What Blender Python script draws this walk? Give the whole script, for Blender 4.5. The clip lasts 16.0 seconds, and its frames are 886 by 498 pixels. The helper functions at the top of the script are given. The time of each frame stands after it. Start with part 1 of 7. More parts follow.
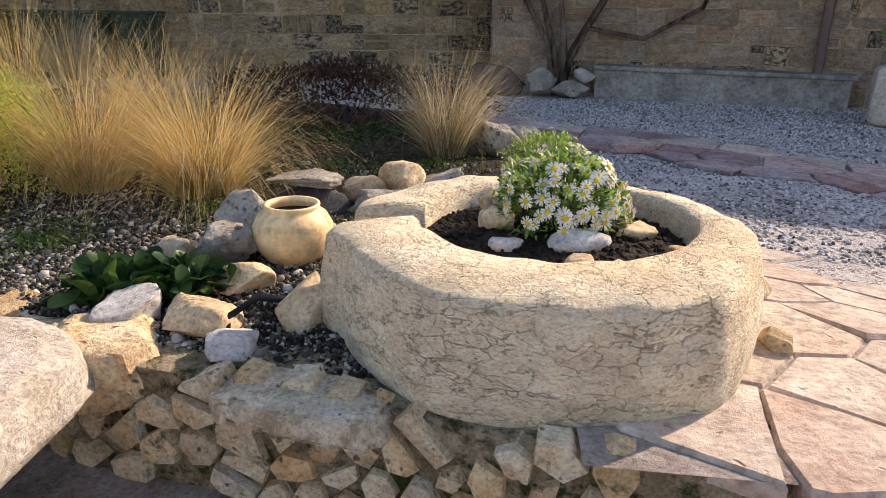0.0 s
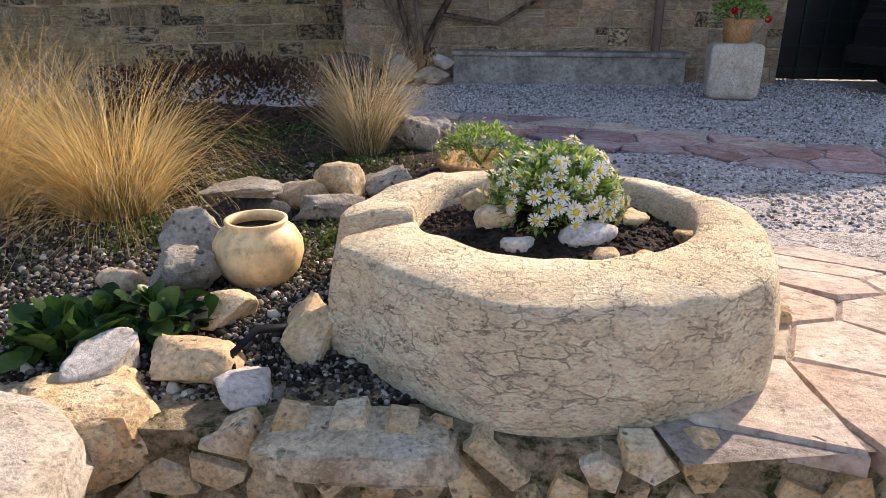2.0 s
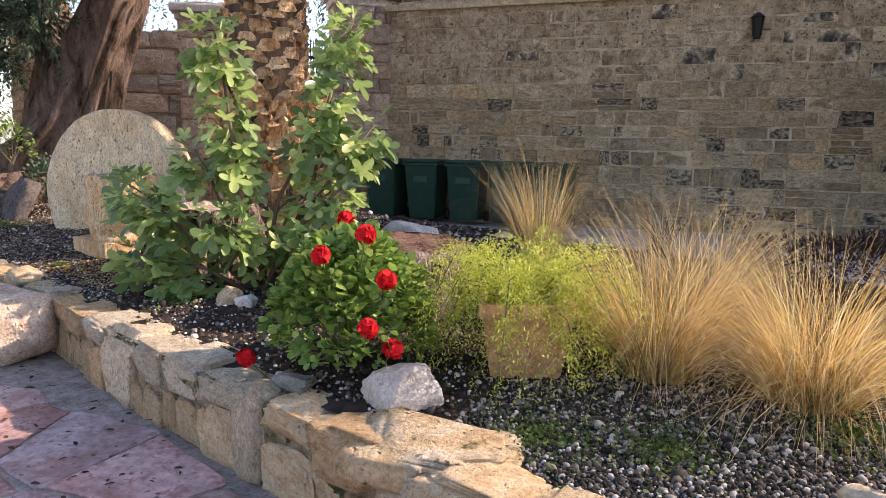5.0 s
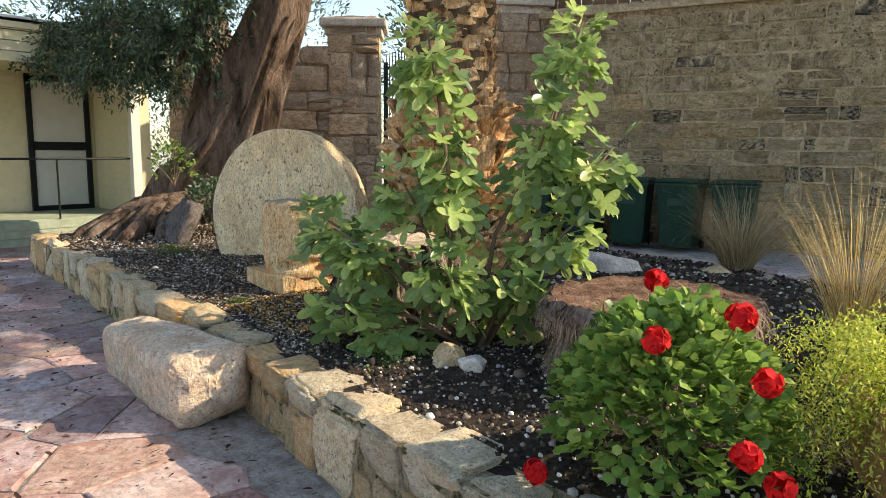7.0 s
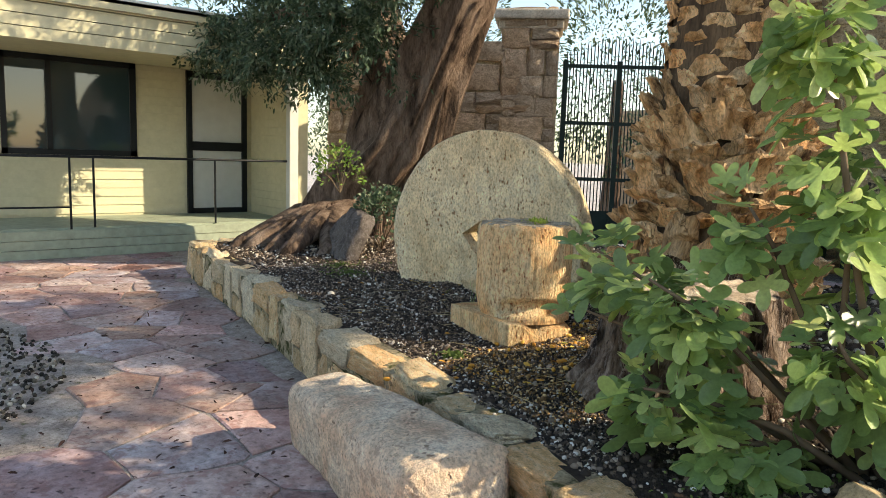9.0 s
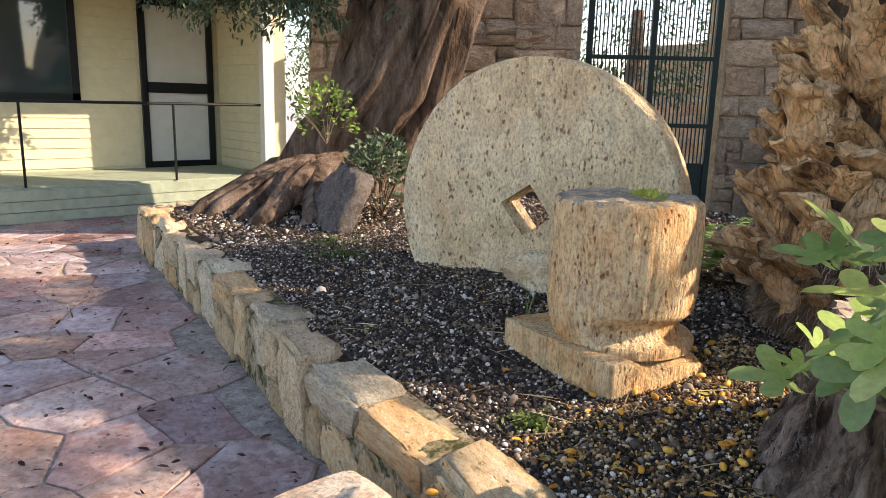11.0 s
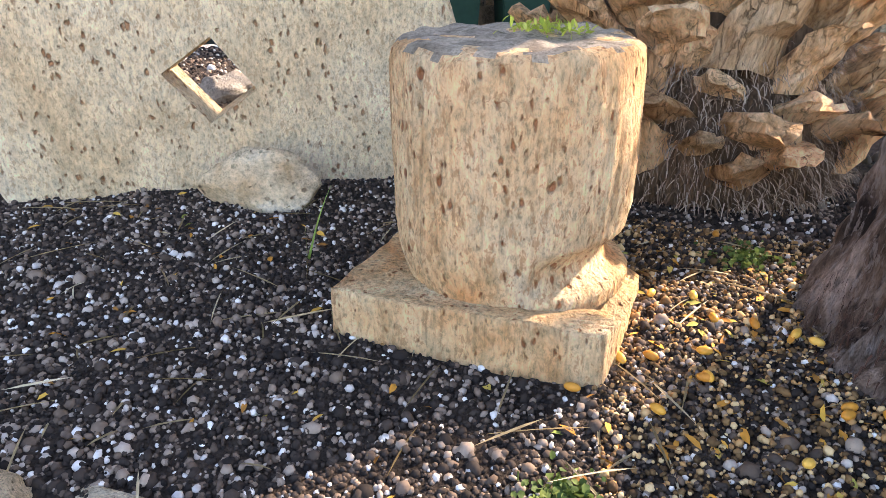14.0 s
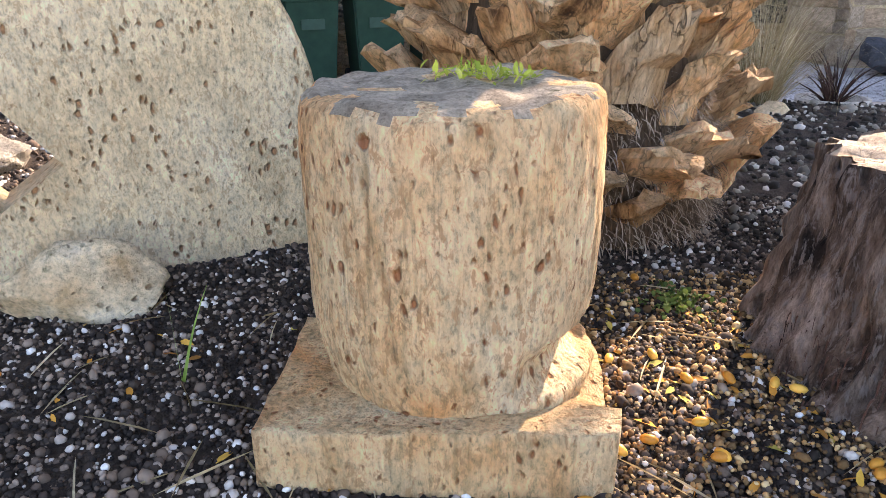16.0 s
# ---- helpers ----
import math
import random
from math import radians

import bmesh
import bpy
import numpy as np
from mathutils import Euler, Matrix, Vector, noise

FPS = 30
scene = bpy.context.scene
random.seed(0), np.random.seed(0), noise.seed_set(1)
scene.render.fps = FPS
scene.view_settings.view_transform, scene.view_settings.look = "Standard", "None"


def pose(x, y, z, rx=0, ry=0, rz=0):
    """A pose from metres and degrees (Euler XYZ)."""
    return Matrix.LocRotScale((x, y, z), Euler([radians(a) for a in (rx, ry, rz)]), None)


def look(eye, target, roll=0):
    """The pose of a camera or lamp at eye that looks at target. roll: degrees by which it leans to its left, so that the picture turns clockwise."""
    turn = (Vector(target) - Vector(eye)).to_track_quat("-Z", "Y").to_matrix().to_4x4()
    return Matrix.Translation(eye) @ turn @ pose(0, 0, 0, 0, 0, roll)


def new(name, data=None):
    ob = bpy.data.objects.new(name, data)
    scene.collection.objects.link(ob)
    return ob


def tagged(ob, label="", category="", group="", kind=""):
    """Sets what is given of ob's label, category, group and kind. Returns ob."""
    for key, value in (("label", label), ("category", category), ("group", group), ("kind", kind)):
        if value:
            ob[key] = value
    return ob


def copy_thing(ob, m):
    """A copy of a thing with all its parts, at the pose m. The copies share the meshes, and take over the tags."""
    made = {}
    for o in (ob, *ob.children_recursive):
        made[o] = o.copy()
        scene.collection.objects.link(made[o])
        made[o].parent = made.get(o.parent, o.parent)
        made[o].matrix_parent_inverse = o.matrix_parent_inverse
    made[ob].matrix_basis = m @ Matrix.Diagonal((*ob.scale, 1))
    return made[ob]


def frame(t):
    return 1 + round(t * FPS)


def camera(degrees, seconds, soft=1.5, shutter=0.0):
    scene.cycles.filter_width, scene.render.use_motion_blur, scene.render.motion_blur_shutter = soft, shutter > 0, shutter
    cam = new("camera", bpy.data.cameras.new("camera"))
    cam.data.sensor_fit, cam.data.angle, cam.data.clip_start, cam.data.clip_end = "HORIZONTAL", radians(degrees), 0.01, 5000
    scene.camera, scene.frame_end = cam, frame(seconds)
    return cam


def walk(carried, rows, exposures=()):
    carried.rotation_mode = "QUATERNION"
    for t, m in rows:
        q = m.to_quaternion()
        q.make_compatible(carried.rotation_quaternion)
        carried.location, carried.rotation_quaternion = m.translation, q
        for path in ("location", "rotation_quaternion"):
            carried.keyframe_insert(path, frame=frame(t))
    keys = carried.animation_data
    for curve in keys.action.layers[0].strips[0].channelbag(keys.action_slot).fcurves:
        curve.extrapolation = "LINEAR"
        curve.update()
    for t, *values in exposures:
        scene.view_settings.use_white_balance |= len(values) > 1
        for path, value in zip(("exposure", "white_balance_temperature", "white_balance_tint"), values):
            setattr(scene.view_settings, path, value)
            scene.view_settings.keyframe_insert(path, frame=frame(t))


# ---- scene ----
cam = camera(64.3, 16.0, soft=0.8)
PATH = [
    (0, (0.123, 0.629, 1.245), (-0.051, 2.507, 0.579), 0.8),
    (0.5, (0.004, 0.688, 1.237), (-0.074, 2.57, 0.564), 0.6),
    (1, (-0.148, 0.703, 1.232), (-0.099, 2.582, 0.547), 0.3),
    (1.5, (-0.238, 0.705, 1.243), (-0.038, 2.57, 0.549), 0.2),
    (2, (-0.343, 0.769, 1.25), (-0.073, 2.625, 0.555), 0.1),
    (2.5, (-0.42, 0.816, 1.272), (-0.198, 2.695, 0.625), 0.1),
    (3, (-0.495, 0.824, 1.281), (-0.514, 2.746, 0.73), 0.2),
    (3.5, (-0.607, 0.797, 1.29), (-0.908, 2.714, 0.806), 0.5),
    (4, (-0.792, 0.749, 1.304), (-1.286, 2.637, 0.868), 0.7),
    (4.5, (-0.931, 0.723, 1.314), (-1.673, 2.542, 0.94), 0.7),
    (5, (-1.097, 0.822, 1.323), (-2.136, 2.504, 1.023), 1.0),
    (5.2, (-1.169, 0.861, 1.332), (-2.275, 2.504, 1.052), 1.0),
    (7.3, (-2.365, 1.087, 1.389), (-3.69, 2.561, 1.121), 0.8),
    (7.5, (-2.522, 1.111, 1.378), (-3.88, 2.556, 1.117), 1.1),
    (8, (-2.888, 1.178, 1.378), (-4.326, 2.544, 1.123), 1.5),
    (8.5, (-3.253, 1.275, 1.381), (-4.754, 2.571, 1.122), 1.6),
    (8.7, (-3.397, 1.326, 1.379), (-4.916, 2.602, 1.125), 1.7),
    (10.8, (-4.843, 2.101, 1.335), (-6.338, 3.377, 0.967), 1.7),
    (11, (-4.949, 2.172, 1.336), (-6.418, 3.467, 0.928), 1.5),
    (11.5, (-5.232, 2.336, 1.313), (-6.559, 3.741, 0.796), 1.4),
    (12, (-5.452, 2.468, 1.327), (-6.573, 4.011, 0.722), 1.0),
    (12.5, (-5.732, 2.553, 1.319), (-6.632, 4.205, 0.639), 0.6),
    (13, (-5.966, 2.659, 1.269), (-6.64, 4.394, 0.536), 0.3),
    (13.5, (-6.165, 2.779, 1.237), (-6.643, 4.561, 0.465), 0.1),
    (14, (-6.338, 2.84, 1.208), (-6.66, 4.639, 0.396), -0.3),
    (14.5, (-6.456, 2.917, 1.181), (-6.588, 4.734, 0.356), -0.3),
    (15, (-6.538, 3.005, 1.151), (-6.497, 4.825, 0.324), -0.5),
    (15.5, (-6.598, 3.077, 1.19), (-6.421, 4.903, 0.393), -0.6),
    (16, (-6.661, 3.163, 1.198), (-6.385, 5.002, 0.464), -0.6),
]
walk(cam, [(t, look(eye, target, roll)) for t, eye, target, roll in PATH],
     exposures=[(0, 1.05, 6900, 21), (2.5, 1.12, 6850, 21), (4.5, 1.50, 6450, 26), (5.2, 1.46, 6700, 27), (7, 1.38, 7050, 10), (8.5, 1.38, 7200, 7), (11, 1.72, 7000, 18), (12.5, 2.40, 6850, 23), (15, 2.66, 6750, 24), (16, 2.64, 6850, 24)])

# ---- light ----
SUN = Vector((0.72, 0.69, 0.60)).normalized()
world = bpy.data.worlds.new("sky")
scene.world = world
world.use_nodes = True
wn = world.node_tree.nodes
sky = wn.new("ShaderNodeTexSky")
sky.sky_type = "NISHITA"
sky.sun_disc = False
sky.sun_elevation = math.asin(SUN.z)
sky.sun_rotation = math.atan2(SUN.x, SUN.y)
wn["Background"].inputs["Strength"].default_value = 0.13
world.node_tree.links.new(sky.outputs["Color"], wn["Background"].inputs["Color"])
sun_data = bpy.data.lights.new("sun", "SUN")
sun_data.energy, sun_data.angle, sun_data.color = 3.0, radians(0.5), (1.0, 0.88, 0.70)
sun = new("sun", sun_data)
sun.matrix_world = look(SUN * 30, (0, 0, 0))


# ---- materials ----
def shader(name):
    m = bpy.data.materials.new(name)
    m.use_nodes = True
    b = m.node_tree.nodes["Principled BSDF"]
    b.inputs["Specular IOR Level"].default_value = 0.2
    return m, m.node_tree.nodes, m.node_tree.links, b


def rgb(c):
    return (*c, 1.0)


def ramp(n, stops):
    r = n.new("ShaderNodeValToRGB")
    e = r.color_ramp.elements
    while len(e) < len(stops):
        e.new(0.5)
    for k, (p, c) in zip(e, stops):
        k.position, k.color = p, rgb(c)
    return r


def mix(n, l, a, b, fac, blend="MIX"):
    m = n.new("ShaderNodeMix")
    m.data_type, m.blend_type = "RGBA", blend
    for socket, value in ((m.inputs[0], fac), (m.inputs[6], a), (m.inputs[7], b)):
        if isinstance(value, (int, float)):
            socket.default_value = value
        elif isinstance(value, tuple):
            socket.default_value = rgb(value)
        else:
            l.new(value, socket)
    return m.outputs[2]


def noise_tex(n, l, vec, scale, detail=6, rough=0.6, dist=0.0):
    t = n.new("ShaderNodeTexNoise")
    t.inputs["Scale"].default_value, t.inputs["Detail"].default_value = scale, detail
    t.inputs["Roughness"].default_value, t.inputs["Distortion"].default_value = rough, dist
    l.new(vec, t.inputs["Vector"])
    return t.outputs["Fac"]


def coords(n, l, stretch=(1, 1, 1), vary=True):
    tc = n.new("ShaderNodeTexCoord")
    mp = n.new("ShaderNodeMapping")
    mp.inputs["Scale"].default_value = stretch
    out = tc.outputs["Object"]
    if vary:
        oi = n.new("ShaderNodeObjectInfo")
        mul = n.new("ShaderNodeMath")
        mul.operation = "MULTIPLY"
        mul.inputs[1].default_value = 37.0
        l.new(oi.outputs["Random"], mul.inputs[0])
        add = n.new("ShaderNodeVectorMath")
        l.new(out, add.inputs[0])
        l.new(mul.outputs[0], add.inputs[1])
        out = add.outputs[0]
    l.new(out, mp.inputs["Vector"])
    return mp.outputs["Vector"]


def stone(name, stops, scale=3.0, rough=0.9, bump=0.5, spots=None, spot_scale=30.0, spot_size=0.25, stretch=(1, 1, 1),
          moss=0.0, vary=0.25, cracks=0.0, crack_scale=6.0, depth=0.01, grain=None, specks=None, speck_scale=40.0, tones=None, tooled=0.0):
    """Weathered stone: broad stains, grain, dark pits, cracks, moss, and a change of tone from piece to piece."""
    m, n, l, b = shader(name)
    v = coords(n, l, stretch)
    broad = noise_tex(n, l, v, scale, 5, 0.6, 0.3)
    fine = noise_tex(n, l, v, grain or scale * 11, 8, 0.7)
    r = ramp(n, stops)
    l.new(broad, r.inputs[0])
    fr = ramp(n, [(0.32, (0.45, 0.43, 0.41)), (0.46, (0.98, 0.98, 0.98)), (0.66, (1.35, 1.35, 1.35))])
    l.new(fine, fr.inputs[0])
    col = mix(n, l, r.outputs[0], fr.outputs[0], 0.85, "MULTIPLY")
    mid = noise_tex(n, l, v, scale * 3.6, 6, 0.65, 0.5)
    md = ramp(n, [(0.35, (0.74, 0.72, 0.69)), (0.6, (1.14, 1.14, 1.14))])
    l.new(mid, md.inputs[0])
    col = mix(n, l, col, md.outputs[0], 0.75, "MULTIPLY")
    if specks:
        sp = ramp(n, [(0.53, (0, 0, 0)), (0.62, (0.75, 0.75, 0.75))])
        l.new(noise_tex(n, l, v, speck_scale, 3, 0.75, 0.4), sp.inputs[0])
        col = mix(n, l, col, specks, sp.outputs[0])
    height = n.new("ShaderNodeMath")
    height.operation = "MULTIPLY_ADD"
    l.new(fine, height.inputs[0])
    height.inputs[1].default_value = 0.7
    l.new(broad, height.inputs[2])
    h = height.outputs[0]
    if spots:
        vo = n.new("ShaderNodeTexVoronoi")
        vo.inputs["Scale"].default_value = spot_scale
        wob = n.new("ShaderNodeVectorMath")
        wob.operation = "MULTIPLY_ADD"
        nz = n.new("ShaderNodeTexNoise")
        nz.inputs["Scale"].default_value = spot_scale * 0.8
        l.new(v, nz.inputs["Vector"])
        l.new(nz.outputs["Color"], wob.inputs[0])
        wob.inputs[1].default_value = (1.1 / spot_scale,) * 3
        l.new(v, wob.inputs[2])
        l.new(wob.outputs[0], vo.inputs["Vector"])
        size = n.new("ShaderNodeMath")
        size.operation = "MULTIPLY"
        uneven = n.new("ShaderNodeMath")
        uneven.operation = "POWER"
        l.new(noise_tex(n, l, v, spot_scale * 0.3, 4, 0.7), uneven.inputs[0])
        uneven.inputs[1].default_value = 2.4
        l.new(uneven.outputs[0], size.inputs[0])
        size.inputs[1].default_value = spot_size * 5.6
        lt = n.new("ShaderNodeMath")
        lt.operation = "SUBTRACT"
        l.new(size.outputs[0], lt.inputs[0])
        l.new(vo.outputs["Distance"], lt.inputs[1])
        k = n.new("ShaderNodeMath")
        k.operation, k.use_clamp = "MULTIPLY", True
        l.new(lt.outputs[0], k.inputs[0])
        k.inputs[1].default_value = 6.0
        soft_k = n.new("ShaderNodeMath")
        soft_k.operation = "MULTIPLY"
        soft_k.inputs[1].default_value = 0.8
        l.new(k.outputs[0], soft_k.inputs[0])
        col = mix(n, l, col, spots, soft_k.outputs[0])
        sub = n.new("ShaderNodeMath")
        sub.operation = "SUBTRACT"
        l.new(h, sub.inputs[0])
        l.new(k.outputs[0], sub.inputs[1])
        h = sub.outputs[0]
    if cracks:
        cv = n.new("ShaderNodeTexVoronoi")
        cv.feature = "DISTANCE_TO_EDGE"
        cv.inputs["Scale"].default_value = crack_scale
        nz = n.new("ShaderNodeTexNoise")
        nz.inputs["Scale"].default_value, nz.inputs["Detail"].default_value = crack_scale * 1.3, 6
        l.new(v, nz.inputs["Vector"])
        wob = n.new("ShaderNodeVectorMath")
        wob.operation = "MULTIPLY_ADD"
        l.new(nz.outputs["Color"], wob.inputs[0])
        wob.inputs[1].default_value = (1.6 / crack_scale,) * 3
        l.new(v, wob.inputs[2])
        l.new(wob.outputs[0], cv.inputs["Vector"])
        cr = ramp(n, [(0.0, (1, 1, 1)), (0.014, (0.6, 0.6, 0.6)), (0.035, (0, 0, 0))])
        l.new(cv.outputs["Distance"], cr.inputs[0])
        gate = ramp(n, [(0.40, (0, 0, 0)), (0.62, (1, 1, 1))])
        l.new(noise_tex(n, l, v, crack_scale * 0.6, 4), gate.inputs[0])
        kk = mix(n, l, cr.outputs[0], gate.outputs[0], 1.0, "MULTIPLY")
        k2 = n.new("ShaderNodeMath")
        k2.operation = "MULTIPLY"
        l.new(kk, k2.inputs[0])
        k2.inputs[1].default_value = cracks
        col = mix(n, l, col, (0.10, 0.075, 0.05), k2.outputs[0])
        sub = n.new("ShaderNodeMath")
        sub.operation = "SUBTRACT"
        l.new(h, sub.inputs[0])
        l.new(kk, sub.inputs[1])
        h = sub.outputs[0]
    if moss:
        mr = ramp(n, [(0.62 - moss * 0.3, (0, 0, 0)), (0.72 - moss * 0.25, (1, 1, 1))])
        l.new(noise_tex(n, l, v, scale * 1.7, 8, 0.7), mr.inputs[0])
        green = ramp(n, [(0.3, (0.05, 0.045, 0.02)), (0.7, (0.12, 0.13, 0.03))])
        l.new(fine, green.inputs[0])
        col = mix(n, l, col, green.outputs[0], mr.outputs[0])
    if tooled:
        # upright chisel strokes
        tm = n.new("ShaderNodeMapping")
        tm.inputs["Scale"].default_value = (1, 1, 0.07)
        l.new(v, tm.inputs["Vector"])
        strokes = noise_tex(n, l, tm.outputs["Vector"], 75, 3, 0.6)
        sr = ramp(n, [(0.36, (0.50, 0.44, 0.38)), (0.47, (1, 1, 1)), (0.7, (1.12, 1.12, 1.12))])
        l.new(strokes, sr.inputs[0])
        col = mix(n, l, col, sr.outputs[0], tooled, "MULTIPLY")
        ad = n.new("ShaderNodeMath")
        ad.operation = "MULTIPLY_ADD"
        l.new(strokes, ad.inputs[0])
        ad.inputs[1].default_value = tooled * 1.3
        l.new(h, ad.inputs[2])
        h = ad.outputs[0]
    if tones:
        oi = n.new("ShaderNodeObjectInfo")
        again = n.new("ShaderNodeMath")
        again.operation = "FRACT"
        times = n.new("ShaderNodeMath")
        times.operation = "MULTIPLY"
        times.inputs[1].default_value = 13.7
        l.new(oi.outputs["Random"], times.inputs[0])
        l.new(times.outputs[0], again.inputs[0])
        tr = ramp(n, tones)
        l.new(again.outputs[0], tr.inputs[0])
        col = mix(n, l, col, tr.outputs[0], 1.0, "MULTIPLY")
    if vary:
        oi = n.new("ShaderNodeObjectInfo")
        hs = n.new("ShaderNodeHueSaturation")
        mr2 = n.new("ShaderNodeMapRange")
        l.new(oi.outputs["Random"], mr2.inputs["Value"])
        mr2.inputs["To Min"].default_value, mr2.inputs["To Max"].default_value = 1 - vary, 1 + vary
        l.new(mr2.outputs[0], hs.inputs["Value"])
        l.new(col, hs.inputs["Color"])
        col = hs.outputs[0]
    l.new(col, b.inputs["Base Color"])
    b.inputs["Roughness"].default_value = rough
    bp = n.new("ShaderNodeBump")
    bp.inputs["Strength"].default_value, bp.inputs["Distance"].default_value = min(1.0, bump * 1.25), depth * 1.8
    l.new(h, bp.inputs["Height"])
    l.new(bp.outputs[0], b.inputs["Normal"])
    return m


def island(name, stops, rough=0.85, bump=0.3, scale=60.0, through_light=0.0, metal=0.0, gloss=0.2):
    """Many small joined pieces, each with a tone of its own."""
    m, n, l, b = shader(name)
    g = n.new("ShaderNodeNewGeometry")
    r = ramp(n, stops)
    l.new(g.outputs["Random Per Island"], r.inputs[0])
    v = coords(n, l, vary=False)
    f = noise_tex(n, l, v, scale, 4)
    fr = ramp(n, [(0.3, (0.7, 0.7, 0.7)), (0.7, (1.15, 1.15, 1.15))])
    l.new(f, fr.inputs[0])
    col = mix(n, l, r.outputs[0], fr.outputs[0], 0.7, "MULTIPLY")
    l.new(col, b.inputs["Base Color"])
    b.inputs["Roughness"].default_value = rough
    b.inputs["Metallic"].default_value = metal
    b.inputs["Specular IOR Level"].default_value = gloss
    bp = n.new("ShaderNodeBump")
    bp.inputs["Strength"].default_value, bp.inputs["Distance"].default_value = bump, 0.002
    l.new(f, bp.inputs["Height"])
    l.new(bp.outputs[0], b.inputs["Normal"])
    if through_light:
        tr = n.new("ShaderNodeBsdfTranslucent")
        l.new(col, tr.inputs["Color"])
        mx = n.new("ShaderNodeMixShader")
        mx.inputs[0].default_value = through_light
        l.new(b.outputs[0], mx.inputs[1])
        l.new(tr.outputs[0], mx.inputs[2])
        l.new(mx.outputs[0], n["Material Output"].inputs["Surface"])
    return m


def plain(name, c, rough=0.6, metal=0.0, grime=0.25, scale=8.0):
    m, n, l, b = shader(name)
    v = coords(n, l)
    f = noise_tex(n, l, v, scale, 8, 0.65)
    r = ramp(n, [(0.3, tuple(x * (1 - grime) for x in c)), (0.7, tuple(min(1, x * (1 + grime * 0.4)) for x in c))])
    l.new(f, r.inputs[0])
    l.new(r.outputs[0], b.inputs["Base Color"])
    b.inputs["Roughness"].default_value, b.inputs["Metallic"].default_value = rough, metal
    bp = n.new("ShaderNodeBump")
    bp.inputs["Strength"].default_value, bp.inputs["Distance"].default_value = 0.2, 0.003
    l.new(f, bp.inputs["Height"])
    l.new(bp.outputs[0], b.inputs["Normal"])
    return m


LIME = stone("carved limestone", [(0.3, (0.88, 0.67, 0.42)), (0.5, (0.94, 0.78, 0.53)), (0.72, (0.95, 0.85, 0.65))], 2.5, bump=0.9,
             spots=(0.40, 0.28, 0.15), spot_scale=40, spot_size=0.13, specks=(0.86, 0.67, 0.44), speck_scale=30, cracks=0.24, crack_scale=14, vary=0, depth=0.013, stretch=(1, 1, 1.9), grain=80)
SLAB = stone("pale limestone", [(0.3, (0.44, 0.37, 0.28)), (0.5, (0.56, 0.49, 0.40)), (0.7, (0.64, 0.58, 0.49))], 6, bump=0.8, spots=(0.45, 0.27, 0.16), spot_scale=13,
             spot_size=0.10, vary=0.08)
TAN = stone("tan field stone", [(0.25, (0.38, 0.25, 0.13)), (0.5, (0.66, 0.49, 0.29)), (0.75, (0.78, 0.65, 0.47))], 6, bump=0.6,
            spots=(0.25, 0.16, 0.09), spot_scale=24, spot_size=0.12, vary=0.2)
GREY = stone("grey field stone", [(0.3, (0.22, 0.19, 0.15)), (0.7, (0.46, 0.42, 0.35))], 7, bump=0.7, spots=(0.10, 0.08, 0.06), spot_scale=26,
             spot_size=0.2, vary=0.2)
DARKROCK = stone("dark slate rock", [(0.3, (0.035, 0.035, 0.04)), (0.7, (0.13, 0.13, 0.14))], 8, bump=0.6, vary=0.2)
SLATE = stone("brown-grey slab", [(0.3, (0.07, 0.058, 0.052)), (0.7, (0.22, 0.185, 0.165))], 9, bump=0.9, specks=(0.30, 0.27, 0.25), speck_scale=50, vary=0.1, depth=0.02)
WHITE = stone("white field stone", [(0.3, (0.44, 0.40, 0.35)), (0.7, (0.68, 0.63, 0.56))], 6, bump=0.5, vary=0.12)
FLAG = stone("flagstone", [(0.30, (0.30, 0.20, 0.17)), (0.46, (0.38, 0.295, 0.27)), (0.6, (0.43, 0.37, 0.355)), (0.78, (0.54, 0.495, 0.48))], 2.4, rough=0.75, bump=0.6,
             specks=(0.30, 0.19, 0.17), speck_scale=11, spots=(0.10, 0.06, 0.055), spot_scale=20, spot_size=0.15, vary=0.22, depth=0.008,
             tones=[(0.0, (1.05, 0.74, 0.66)), (0.3, (1.0, 0.92, 0.9)), (0.5, (0.80, 0.70, 0.74)), (0.72, (1.12, 1.12, 1.16)), (1.0, (1.05, 0.86, 0.70))])
FLAG_PALE = stone("pale flagstone", [(0.3, (0.42, 0.31, 0.24)), (0.5, (0.51, 0.43, 0.35)), (0.75, (0.59, 0.53, 0.45))], 3.0, rough=0.8, bump=0.6,
                  spots=(0.42, 0.24, 0.17), spot_scale=14, spot_size=0.11, vary=0.12, depth=0.010, tones=[(0.0, (1.0, 0.90, 0.84)), (0.5, (1.0, 1.0, 1.0)), (1.0, (1.02, 0.96, 0.88))])
MORTAR = stone("mossy mortar", [(0.3, (0.36, 0.27, 0.15)), (0.7, (0.66, 0.54, 0.36))], 9, bump=1.0, moss=0.50, vary=0, depth=0.025)
JOINT = stone("paving joint", [(0.3, (0.24, 0.19, 0.16)), (0.7, (0.46, 0.40, 0.35))], 7, bump=0.8, moss=0.15, vary=0)
BEDSTONE = stone("yellow wall stone", [(0.25, (0.56, 0.35, 0.17)), (0.5, (0.78, 0.58, 0.34)), (0.75, (0.85, 0.74, 0.55))], 6, bump=0.9,
                 spots=(0.20, 0.12, 0.06), spot_scale=22, spot_size=0.16, vary=0.20, moss=0.10, depth=0.016, grain=70,
                 tones=[(0.0, (1.05, 0.90, 0.76)), (0.4, (1.06, 1.02, 0.96)), (1.0, (1.06, 1.05, 1.02))])
